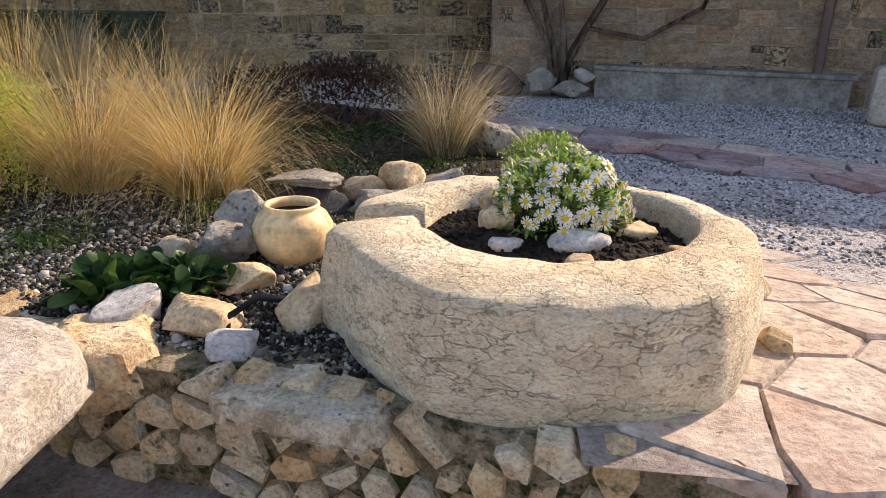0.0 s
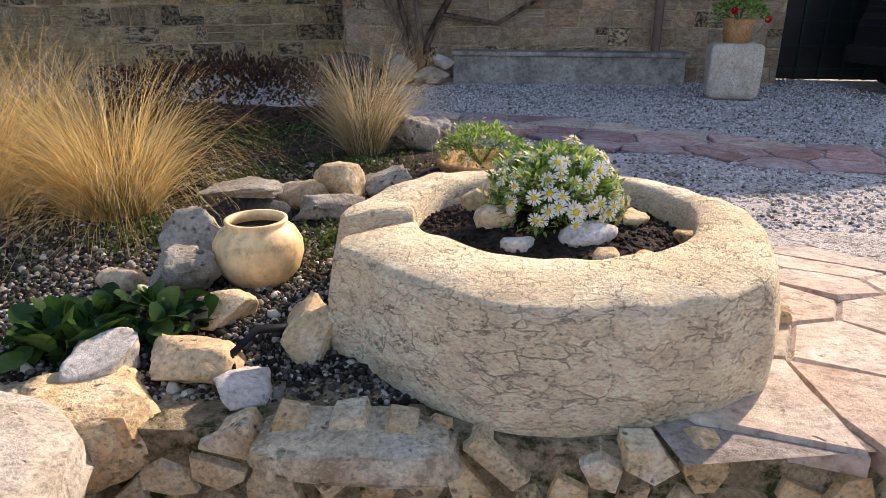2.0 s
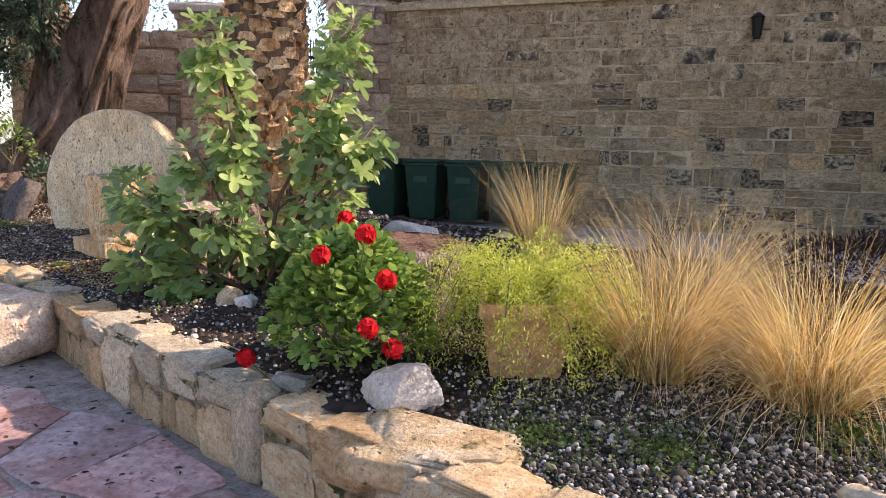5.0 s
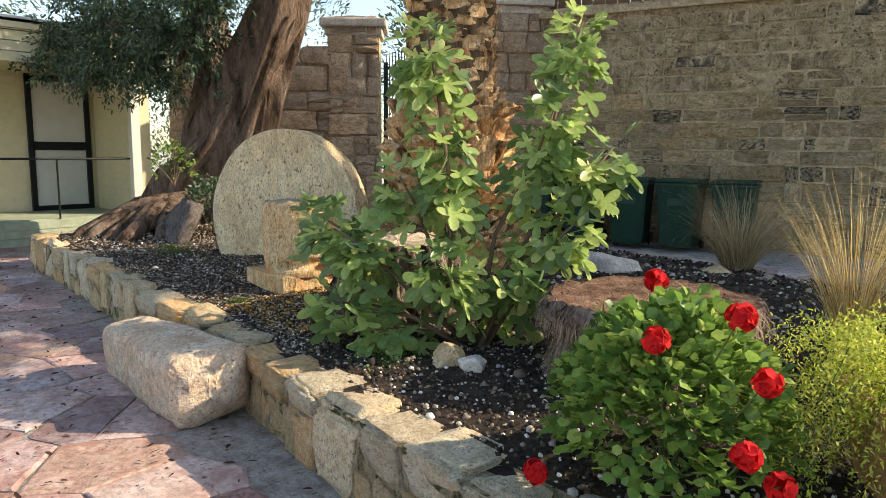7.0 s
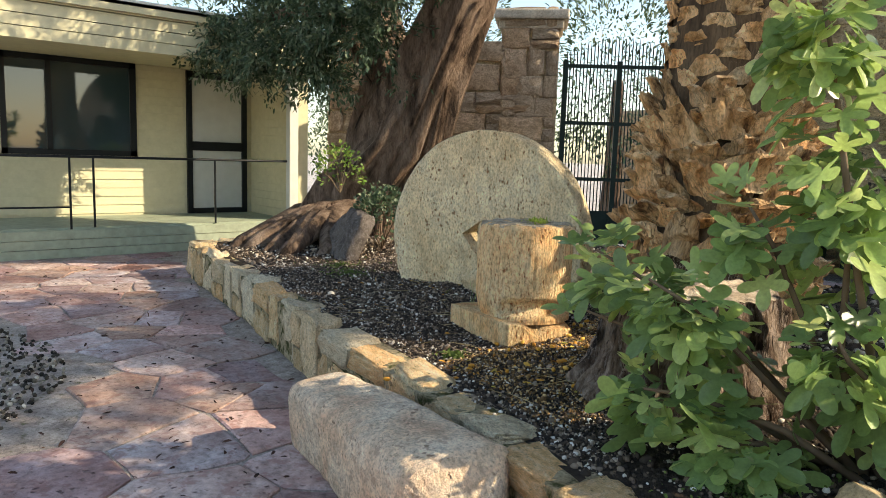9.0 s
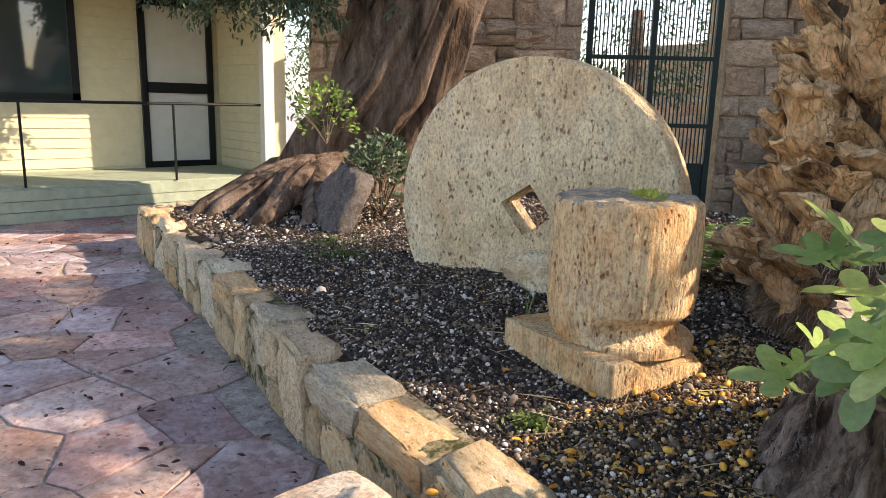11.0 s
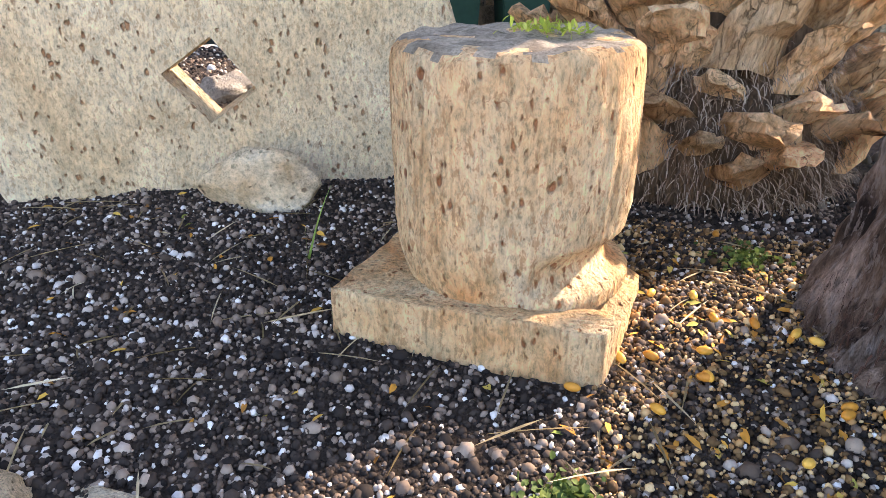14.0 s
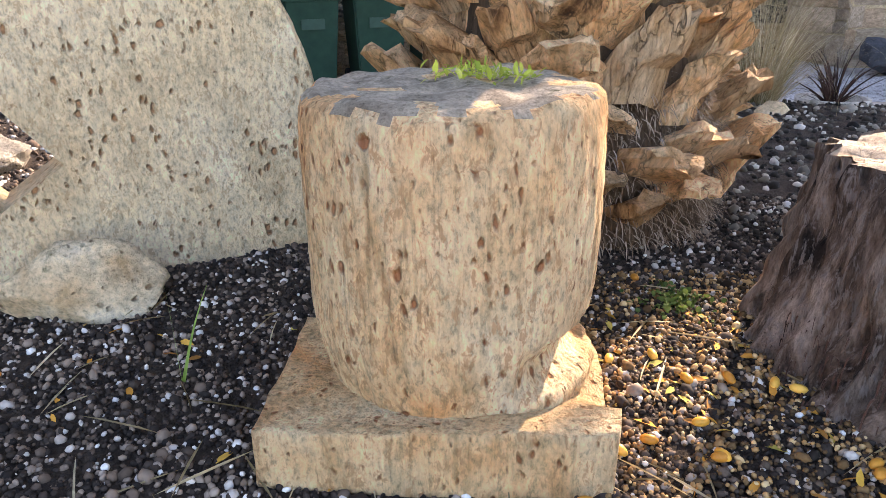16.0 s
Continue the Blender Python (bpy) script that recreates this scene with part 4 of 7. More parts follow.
# ---- the big stones ----
def trough():
    t = thing("stone_trough", "large round limestone trough with a notched rim, used as a planter", "planter", pose(0.25, 2.64, 0.31))
    bm = bmesh.new()
    na = 320
    prof = [("o", 0.0, 0.0), ("o", 0.015, 0.04), ("o", 0.02, 0.12), ("o", 0.015, 0.2), ("o", 0.0, 0.28), ("o", -0.006, 0.312), ("o", -0.02, 0.326), ("m", 0.0, 0.332),
            ("i", 0.025, 0.328), ("i", 0.006, 0.31), ("i", 0.0, 0.26), ("i", -0.02, 0.1)]
    rings = [[] for _ in prof]
    for k in range(na):
        a = 2 * math.pi * k / na
        ca, sa = math.cos(a), math.sin(a)
        wob = 0.02 * noise.noise(Vector((ca * 1.6, sa * 1.6, 0.3))) + 0.012 * noise.noise(Vector((ca * 6, sa * 6, 1.3)))
        ro = 1 / math.sqrt((ca / 0.595) ** 2 + (sa / (0.64 if sa < 0 else 0.66)) ** 2) + wob
        deg = math.degrees(a) % 360
        # the notch in the rim on the side of the clay pot
        notch = min(1.0, max(0.0, (9.5 - abs(deg - 180)) / 2.2))
        lip = max(0.0, 1 - abs(deg - 196) / 9)
        back = max(0.0, 1 - abs(deg - 164) / 10)
        ro += 0.05 * lip + 0.03 * back - 0.03 * notch
        cx, cy = 0.02, 0.09
        ri = 0.41 * (1 + 0.03 * noise.noise(Vector((ca * 2, sa * 2, 4))))
        ix, iy = cx + ri * ca, cy + ri * sa * 1.03
        for (side, off, z), ring in zip(prof, rings):
            ox, oy = (ro + off) * ca, (ro + off) * sa
            jx, jy = ix + off * ca, iy + off * sa
            x, y = (ox, oy) if side == "o" else (jx, jy) if side == "i" else ((ox + jx) / 2, (oy + jy) / 2)
            zz = z
            if z > 0.24:
                zz += 0.010 * noise.noise(Vector((x * 9, y * 9, 2))) + 0.014 * noise.noise(Vector((x * 3, y * 3, 5))) - 0.17 * notch
                zz -= 0.02 * max(0, math.sin(a))
            ring.append(bm.verts.new((x, y, zz)))
    for a, b in zip(rings, rings[1:]):
        for k in range(na):
            bm.faces.new((a[k], a[(k + 1) % na], b[(k + 1) % na], b[k]))
    bmesh.ops.recalc_face_normals(bm, faces=bm.faces[:])
    bowl = part("bowl", bm, LIME, t, smooth=True)
    bm = bmesh.new()
    rows = []
    for i in range(9):
        rr = 0.405 * i / 8
        rows.append([bm.verts.new((0.02 + rr * math.cos(k * math.pi / 18), 0.09 + rr * 1.03 * math.sin(k * math.pi / 18),
                                   0.235 + 0.05 * (1 - (i / 8) ** 2) + 0.012 * noise.noise(Vector((rr * math.cos(k) * 9, rr * math.sin(k) * 9, 1))))) for k in range(36)])
    for a, b in zip(rows, rows[1:]):
        for k in range(36):
            bm.faces.new((a[k], a[(k + 1) % 36], b[(k + 1) % 36], b[k])) if a is not rows[0] else bm.faces.new((rows[0][0], b[k], b[(k + 1) % 36])) if k else None
    part("soil", bm, SOIL, t, "dark potting soil", smooth=True)
    R = np.random.default_rng(3)
    n = 1500
    ang, rad = R.uniform(0, 2 * math.pi, n), 0.40 * np.sqrt(R.uniform(0, 1, n))
    pl = np.stack([0.02 + rad * np.cos(ang), 0.09 + rad * 1.03 * np.sin(ang), 0.237 + 0.05 * (1 - (rad / 0.405) ** 2)], 1)
    tagged(part("soil_crumb", scatter("soil_crumb", *ICO1, pl, spins_any(n, R), R.uniform(0.003, 0.012, (n, 3)), SOIL), None, t), kind="stuff")
    return t


trough()


def millstone():
    phi, R, th = 16.0, 0.835, 0.20
    m = pose(-7.50, 5.02, 0.75, 0, 0, phi)
    bm = bmesh.new()
    n = 192
    hole = [(0.145, -0.008), (0.012, 0.165), (-0.16, 0.05), (-0.02, -0.118)]
    front, back, fr, bk, hf, hb = [], [], [], [], [], []
    for k in range(n):
        a = 2 * math.pi * k / n
        rr = R * (1 + 0.008 * noise.noise(Vector((math.cos(a) * 3, math.sin(a) * 3, 1))) + 0.006 * noise.noise(Vector((math.cos(a) * 16, math.sin(a) * 16, 1))))
        for lst, s, y in ((fr, 0.985, 0.0), (front, 1.0, 0.018), (back, 1.0, th - 0.02), (bk, 0.985, th)):
            lst.append(bm.verts.new((rr * s * math.cos(a), y, rr * s * math.sin(a))))
        # hole outline at the same angle: a tilted square
        best = 9.0
        for (x0, z0), (x1, z1) in zip(hole, hole[1:] + hole[:1]):
            ex, ez = x1 - x0, z1 - z0
            den = math.cos(a) * ez - math.sin(a) * ex
            if abs(den) > 1e-9:
                t = (x0 * ez - z0 * ex) / den
                u = (x0 * math.sin(a) - z0 * math.cos(a)) / den
                if t > 0 and -1e-6 <= u <= 1 + 1e-6:
                    best = min(best, t)
        hf.append(bm.verts.new((best * math.cos(a), 0.0, best * math.sin(a))))
        hb.append(bm.verts.new((best * 0.96 * math.cos(a), th, best * 0.96 * math.sin(a))))
    for A, B in ((hf, fr), (fr, front), (front, back), (back, bk), (bk, hb), (hb, hf)):
        for k in range(n):
            bm.faces.new((A[k], A[(k + 1) % n], B[(k + 1) % n], B[k]))
    bmesh.ops.recalc_face_normals(bm, faces=bm.faces[:])
    solo("millstone", bm, MILL, "upright round millstone of pitted limestone with a square hole, half sunk", "millstone", m)


millstone()


def column():
    t = thing("column_stump", "broken ancient column drum on a square moulded base", "column", pose(-6.455, 4.41, 0.335, 0, 0, -11))
    bm = bmesh.new()
    n = 220
    prof = [(0.262, 0.13), (0.264, 0.16), (0.256, 0.172), (0.232, 0.18), (0.215, 0.195), (0.208, 0.215), (0.216, 0.238), (0.236, 0.255), (0.252, 0.275), (0.258, 0.32), (0.261, 0.42), (0.262, 0.55), (0.261, 0.64), (0.256, 0.662), (0.244, 0.673), (0.225, 0.678), (0.1, 0.676), (0.001, 0.678)]
    fine = []
    for (r0, z0), (r1, z1) in zip(prof, prof[1:]):
        steps = max(1, int((abs(z1 - z0) + abs(r1 - r0)) / 0.012))
        fine += [(r0 + (r1 - r0) * q / steps, z0 + (z1 - z0) * q / steps) for q in range(steps)]
    prof = fine + [prof[-1]]
    rings = []
    for rr, z in prof:
        ring = []
        for k in range(n):
            a = 2 * math.pi * k / n
            w = 1 + 0.012 * noise.noise(Vector((math.cos(a) * 24, math.sin(a) * 24, z * 5))) + 0.010 * noise.noise(Vector((math.cos(a) * 11, math.sin(a) * 11, z * 40))) + 0.018 * noise.noise(Vector((math.cos(a) * 2, math.sin(a) * 2, z * 2))) + 0.010 * noise.noise(Vector((math.cos(a) * 14, math.sin(a) * 14, z * 2.5)))
            w -= 0.014 * max(0, noise.noise(Vector((math.cos(a) * 38, math.sin(a) * 38, z * 2.0)))) if z < 0.66 else 0
            # a crack runs slantwise down the shaded side
            w -= 0.05 * max(0, 1 - abs((a - 4.28) + 0.5 * (z - 0.45) + 0.12 * noise.noise(Vector((z * 9, 2, 2)))) / 0.035) if 0.25 < z < 0.6 else 0
            chip = max(0, noise.noise(Vector((math.cos(a) * 1.5 + 5, math.sin(a) * 1.5, z * 4)))) * (0.06 if z > 0.6 else 0.0)
            # the moulding survives only on the sunny side
            plain_side = min(1.0, max(0.0, (0.55 - math.cos(a - 0.1)) / 0.25))
            if z < 0.36:
                w *= 1 + plain_side * ((0.232 + 0.028 * math.sin(min(1.0, max(0.0, (z - 0.14) / 0.16)) * math.pi / 2)) / rr - 1)
            rr2 = rr * 1.05
            ring.append(bm.verts.new((rr2 * (w - chip) * math.cos(a), rr2 * (w - chip) * math.sin(a), z + (0.015 * noise.noise(Vector((math.cos(a) * rr * 14, math.sin(a) * rr * 14, 3))) if z > 0.6 else 0))))
        rings.append(ring)
    for a, b in zip(rings, rings[1:]):
        for k in range(n):
            bm.faces.new((a[k], a[(k + 1) % n], b[(k + 1) % n], b[k]))
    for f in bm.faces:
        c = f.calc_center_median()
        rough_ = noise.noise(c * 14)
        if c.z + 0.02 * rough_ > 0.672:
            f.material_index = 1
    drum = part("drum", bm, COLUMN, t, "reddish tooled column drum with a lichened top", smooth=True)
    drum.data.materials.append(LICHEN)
    bm = box(-0.33, 0.305, -0.295, 0.13, -0.06, 0.150)
    bmesh.ops.subdivide_edges(bm, edges=bm.edges[:], cuts=22, use_grid_fill=True)
    for v in bm.verts:
        # the corner towards the sun has broken away
        k = max(0.0, min(1.0, (v.co.x - 0.14) / 0.15)) * max(0.0, min(1.0, (v.co.y + 0.22) / 0.12))
        if v.co.z > 0.02:
            v.co.z -= 0.075 * k * (0.7 + 0.6 * noise.noise(v.co * 9))
        q = max(0.0, v.co.x - 0.25) * max(0.0, -0.20 - v.co.y)
        v.co.x -= 5.0 * q
        v.co += Vector((noise.noise(v.co * 16), noise.noise(v.co * 16 + Vector((4, 0, 0))), noise.noise(v.co * 18 + Vector((0, 7, 0))))) * 0.007
        v.co += Vector((noise.noise(v.co * 5), noise.noise(v.co * 5 + Vector((4, 0, 0))), noise.noise(v.co * 6 + Vector((0, 7, 0))))) * 0.009
    part("base", bm, COLUMN, t, "square plinth with a broken corner", smooth=True)


column()
def long_block():
    """A long block, thick and square in section, that tapers to its rounded end."""
    nx, nr = 44, 40
    vs, fs = [], []
    for i in range(nx + 1):
        u = i / nx
        end = min(1.0, (min(u, 1 - u) * nx / 3.2 + 0.06)) ** 0.45
        hy, hz = (0.155 + 0.075 * u) * end, (0.165 + 0.035 * math.sin(u * 2.6)) * end
        for k in range(nr):
            a = 2 * math.pi * k / nr
            c, q = math.cos(a), math.sin(a)
            y, z = hy * math.copysign(abs(c) ** 0.42, c), hz * math.copysign(abs(q) ** 0.42, q)
            p = Vector((-0.68 + 1.36 * u, y, z))
            d = 0.022 * noise.noise(p * 3.1) + 0.012 * noise.noise(p * 9) + 0.007 * noise.noise(p * 24)
            vs.append((p.x + d, y * (1 + d * 3.5), z * (1 + d * 3.5)))
    for i in range(nx):
        for k in range(nr):
            fs.append((i * nr + k, i * nr + (k + 1) % nr, (i + 1) * nr + (k + 1) % nr, (i + 1) * nr + k))
    me = bpy.data.meshes.new("boulder")
    me.from_pydata(vs, [], fs + [tuple(range(nr))[::-1], tuple(range(nx * nr, nx * nr + nr))])
    me.materials.append(PINKBLOCK)
    solo("boulder", me, None, "long pinkish block of worn stone lying against the wall", "stone", pose(-5.88, 3.0, 0.175, 4, -2, -6.5))


long_block()
rock("stone_slab", (-1.40, 1.76, 0.27), (1.06, 0.84, 0.20), SLAB, 22, "big flat pale stone slab propped on a rock", turn=4, cuts=7, sink=0.0, flat=0.78, rough=0.035, square=0.3)
rock("prop_stone", (-1.25, 1.8, 0), (0.6, 0.5, 0.30), TAN, 23, "yellow rock under the flat slab", sink=0.06)


# ---- house ----
def house():
    X = -14.77
    h = thing("house", "cream boarded garden house with a porch", "house", pose(0, 0, 0))
    wall = part("wall", box(X - 0.3, X - 0.02, 1.0, 7.2, 0, 3.0), SIDING, h)
    for k in range(19):
        z = 0.4 + 0.125 * k
        for y0, y1 in ((1.0, 2.98), (4.68, 5.40), (6.46, 7.0)) if 1.2 < z < 2.62 else ((1.0, 5.40), (6.46, 7.0)):
            bm = bmesh.new()
            q = [bm.verts.new(p) for p in ((X - 0.02, y0, z), (X - 0.004, y0, z), (X - 0.018, y0, z + 0.124), (X - 0.02, y1, z), (X - 0.004, y1, z), (X - 0.018, y1, z + 0.124))]
            for f in ((0, 1, 2), (3, 5, 4), (1, 4, 5, 2), (0, 3, 4, 1)):
                bm.faces.new([q[i] for i in f])
            part("board", bm, SIDING, wall)
    side = part("side_wall", box(X, -13.2, 6.52, 6.7, 0.36, 2.75), SIDING, h)
    for k in range(19):
        part("board", box(X + 0.01, -13.22, 6.505, 6.52, 0.38 + 0.125 * k, 0.38 + 0.125 * k + 0.117), SIDING, side)
    part("post", box(-13.24, -13.12, 6.36, 6.5, 0.3, 2.72, 0.008), DOORWHITE, h, "white porch post")
    part("roof", box(X - 3, -12.9, 0.6, 7.3, 3.0, 3.12), SIDING, h, "flat roof edge")
    for k in range(4):
        part("fascia_board", box(-13.02 + 0.006 * k, -12.98 + 0.006 * k, 0.6, 7.3, 2.56 + 0.14 * k, 2.69 + 0.14 * k), SIDING, h)
    part("gutter", box(-12.98, -12.9, 0.6, 7.3, 3.06, 3.16, 0.02), DOORWHITE, h)
    part("porch_ceiling", box(X, -13.02, 0.6, 7.3, 2.60, 2.64), SIDING, h)
    deck = part("deck", box(X, -13.2, 1.0, 7.0, 0.30, 0.345), DECK, h, "grey-green painted porch deck")
    for k in range(14):
        part("deck_board", box(X + 0.11 * k, X + 0.11 * k + 0.104, 1.0, 6.5, 0.345, 0.367), DECK, deck)
    for k in range(3):
        part("skirt_board", box(-13.2, -13.17, 1.0, 7.0, 0.0 + 0.115 * k, 0.108 + 0.115 * k), DECK, deck)
    win = part("window", box(X - 0.01, X + 0.0, 3.02, 4.62, 1.3, 2.56), GLASS, h, "dark sliding window")
    for y0, y1, z0, z1 in ((2.95, 4.69, 2.52, 2.62), (2.95, 4.69, 1.24, 1.32), (4.60, 4.69, 1.24, 2.62), (2.95, 3.02, 1.24, 2.62), (3.50, 3.57, 1.3, 2.55)):
        part("frame", box(X - 0.01, X + 0.03, y0, y1, z0, z1), BLACK, win)
    door = part("door", box(X - 0.012, X + 0.0, 5.5, 6.38, 0.40, 2.52), DOORWHITE, h, "white screen door in a black frame")
    for y0, y1, z0, z1 in ((5.44, 5.52, 0.37, 2.55), (6.34, 6.42, 0.37, 2.55), (5.44, 6.42, 2.48, 2.58), (5.5, 6.36, 1.36, 1.50), (5.5, 6.36, 0.37, 0.45)):
        part("frame", box(X - 0.01, X + 0.04, y0, y1, z0, z1), BLACK, door)
    rail = part("railing", tube([(-13.22, 2.4, 1.24), (-13.22, 6.36, 1.24)], [0.017, 0.017], 8), BLACK, h, "thin black pipe handrail")
    for y, z0 in ((3.44, 0.02), (3.71, 0.36), (5.27, 0.36), (2.45, 0.36)):
        part("baluster", tube([(-13.22, y, z0), (-13.22, y, 1.24)], [0.014, 0.014], 8), BLACK, rail)
    part("lower_rail", tube([(-13.22, 2.4, 0.62), (-13.22, 3.44, 0.62)], [0.012, 0.012], 8), BLACK, rail)


house()


# ---- loose stones by the pot and along the bed ----
STONES = [
    ("stone", (-0.94, 2.40, 0.33), (0.24, 0.15, 0.14), WHITE, 41, "white angular field stone in the gravel", 35),
    ("stone", (-0.74, 2.40, 0.33), (0.27, 0.19, 0.15), TAN, 42, "tan rounded field stone in the gravel", -10),
    ("stone", (-0.70, 2.62, 0.34), (0.22, 0.16, 0.13), TAN, 43, "tan field stone behind the others", 10),
    ("stone", (-0.45, 2.50, 0.33), (0.17, 0.22, 0.17), TAN, 44, "blocky tan and grey stone by the trough", 12),
    ("stone", (-0.86, 2.83, 0.34), (0.26, 0.2, 0.2), GREY, 45, "porous grey rock beside the clay pot", 30),
    ("stone", (-0.80, 3.06, 0.34), (0.24, 0.24, 0.27), GREY, 46, "pitted brown-grey rock behind the clay pot", 60),
    ("stone", (-1.02, 2.92, 0.34), (0.2, 0.13, 0.11), TAN, 47, "small brown rock in the pebbles", -20),
    ("slab_rock", (-0.72, 3.48, 0.34), (0.36, 0.26, 0.2), DARKROCK, 48, "flat dark slate rock", 5),
    ("slab_rock", (-0.70, 3.46, 0.50), (0.38, 0.25, 0.06), GREY, 49, "thin pale slab on the dark rock", -4),
    ("stone", (-0.50, 3.66, 0.37), (0.22, 0.17, 0.16), TAN, 50, "tan stone in the row behind the pot", 25),
    ("stone", (-0.35, 3.72, 0.40), (0.26, 0.2, 0.18), TAN, 51, "rounded tan stone at the grass clump", -15),
    ("stone", (-0.40, 3.52, 0.37), (0.3, 0.15, 0.12), GREY, 52, "long grey stone in the row", 8),
    ("stone", (-0.16, 3.72, 0.40), (0.24, 0.18, 0.17), GREY, 53, "rounded grey stone in the row", 0),
    ("stone", (-0.06, 3.55, 0.37), (0.18, 0.14, 0.10), WHITE, 54, "small white stone in the row", 0),
    ("stone", (0.06, 3.66, 0.39), (0.2, 0.16, 0.16), WHITE, 55, "white stone in the row", 40),
    ("stone", (0.26, 3.48, 0.40), (0.2, 0.14, 0.15), TAN, 56, "angular stone behind the trough", 20),
    ("stone", (0.02, 4.55, 0.42), (0.3, 0.22, 0.24), GREY, 57, "pale rock beside the dry grass", 10),
    ("stone", (0.16, 4.9, 0.40), (0.28, 0.2, 0.2), GREY, 58, "pale rock at the edge of the bed", -30),
    ("edging_stone", (0.70, 3.55, 0.32), (0.34, 0.2, 0.16), TAN, 59, "tan edging stone behind the trough", -30),
    ("edging_stone", (0.93, 3.22, 0.30), (0.28, 0.2, 0.17), TAN, 60, "tan edging stone behind the trough", -50),
    ("edging_stone", (0.95, 2.98, 0.29), (0.18, 0.14, 0.13), TAN, 61, "brown edging stone at the terrace", -60),
    ("edging_stone", (0.50, 3.85, 0.34), (0.4, 0.2, 0.14), GREY, 62, "mossy edging stone of the bed", -35),
    ("edging_stone", (0.90, 2.50, 0.31), (0.09, 0.11, 0.10), TAN, 63, "brown stone beside the trough", 0),
    ("edging_stone", (0.30, 4.2, 0.34), (0.36, 0.2, 0.14), GREY, 64, "grey edging stone of the bed", -50),
    ("stone", (-2.55, 2.88, 0.33), (0.36, 0.24, 0.20), SLAB, 65, "pale angular stone under the geranium", 12),
    ("stone", (-3.0, 2.82, 0.33), (0.22, 0.12, 0.07), GREY, 66, "flat grey stone on the wall", 10),
    ("cap_rock", (-0.95, 2.26, 0.22), (0.34, 0.27, 0.20), BEDSTONE, 67, "yellow angular rock on the wall end", 20),
    ("cap_rock", (-0.34, 2.09, 0.285), (0.44, 0.23, 0.08), CAPSTONE, 68, "long pinkish cap stone of the wall", -9),
    ("stone", (-0.60, 2.28, 0.32), (0.15, 0.2, 0.10), WHITE, 69, "small white stone on the wall", -20),
    ("cap_rock", (-2.25, 2.68, 0.25), (0.62, 0.42, 0.15), BEDSTONE, 70, "broad yellow cap stone lit by the sun", 8),
    ("cap_rock", (-1.65, 2.50, 0.23), (0.6, 0.34, 0.14), BEDSTONE, 71, "yellow cap stone of the wall", 10),
    ("cap_rock", (-1.2, 2.42, 0.25), (0.4, 0.3, 0.12), CAPSTONE, 72, "greyish cap stone of the wall", 10),
    ("stone", (-4.27, 3.60, 0.36), (0.22, 0.18, 0.12), TAN, 73, "brown stone lying on the soil", 10),
    ("stone", (-4.10, 3.58, 0.36), (0.2, 0.14, 0.10), WHITE, 74, "pale stone lying on the soil", -20),
    ("stone", (-7.33, 4.88, 0.37), (0.44, 0.18, 0.25), RUBBLE, 75, "broken piece of pitted stone before the millstone", 12),
    ("stone", (-8.12, 6.34, 0.36), (0.38, 0.26, 0.22), GREY, 85, "grey stone behind the millstone", 25),
    ("stone", (-11.0, 5.05, 0.40), (0.35, 0.25, 0.2), WHITE, 76, "white stone at the tree roots", 0),
    ("stone", (-10.6, 5.0, 0.38), (0.26, 0.2, 0.15), GREY, 77, "grey stone at the tree roots", 40),
    ("stone", (-4.86, 6.36, 0.36), (0.55, 0.35, 0.26), WHITE, 78, "pale rough stone behind the palm", 10),
    ("stone", (-4.15, 6.9, 0.36), (0.28, 0.2, 0.16), TAN, 79, "small pale stone behind the palm", 10),
    ("stone", (0.9, 10.72, 0.0), (0.5, 0.4, 0.26), GREY, 80, "rough stone at the climber's foot", 10),
    ("stone", (1.12, 10.75, 0.22), (0.3, 0.3, 0.2), WHITE, 81, "squared pale stone on the pile", 10),
    ("stone", (0.55, 10.85, 0.0), (0.4, 0.4, 0.42), GREY, 82, "rough stone at the climber's foot", 60),
    ("boulder", (-0.1, 10.95, 0.0), (0.9, 0.5, 0.55), DARKROCK, 83, "dark boulder at the foot of the wall", 10),
]
for nm, place, size, mat_, seed, lab, turn in STONES:
    if nm == "cap_rock":
        rock(nm, place, size, mat_, seed, lab, turn, group="stones of the bed", sub=4, square=0.36, cuts=7, flat=0.74, rough=0.08)
    else:
        rock(nm, place, size, mat_, seed, lab, turn, group="stones of the bed", sub=4, square=0.85, cuts=16, flat=0.46, rough=0.13 if mat_ is GREY else 0.06)
for k, (x, y, sx, sy, sz, mt) in enumerate(((0.13, 2.55, 0.11, 0.07, 0.05, WHITE), (0.34, 2.58, 0.20, 0.11, 0.08, WHITE), (0.32, 2.40, 0.10, 0.07, 0.06, TAN), (0.42, 2.38, 0.12, 0.08, 0.06, BEDSTONE),
                                            (0.62, 2.52, 0.12, 0.08, 0.05, BEDSTONE), (0.10, 2.72, 0.13, 0.09, 0.10, TAN), (0.08, 2.92, 0.10, 0.09, 0.09, TAN), (0.52, 2.72, 0.15, 0.08, 0.06, TAN))):
    rock("stone", (x, y, 0.565), (sx, sy, sz), mt, 90 + k, "small stone on the soil in the trough", 30 * k, group="stones in the trough", sub=3, square=0.8)
rock("stone_block", (4.42, 9.0, 0), (0.62, 0.5, 0.66), SLAB, 140, "squared white stone block in the yard", -20, sink=0.03, square=0.28, cuts=3, flat=0.9, rough=0.02)

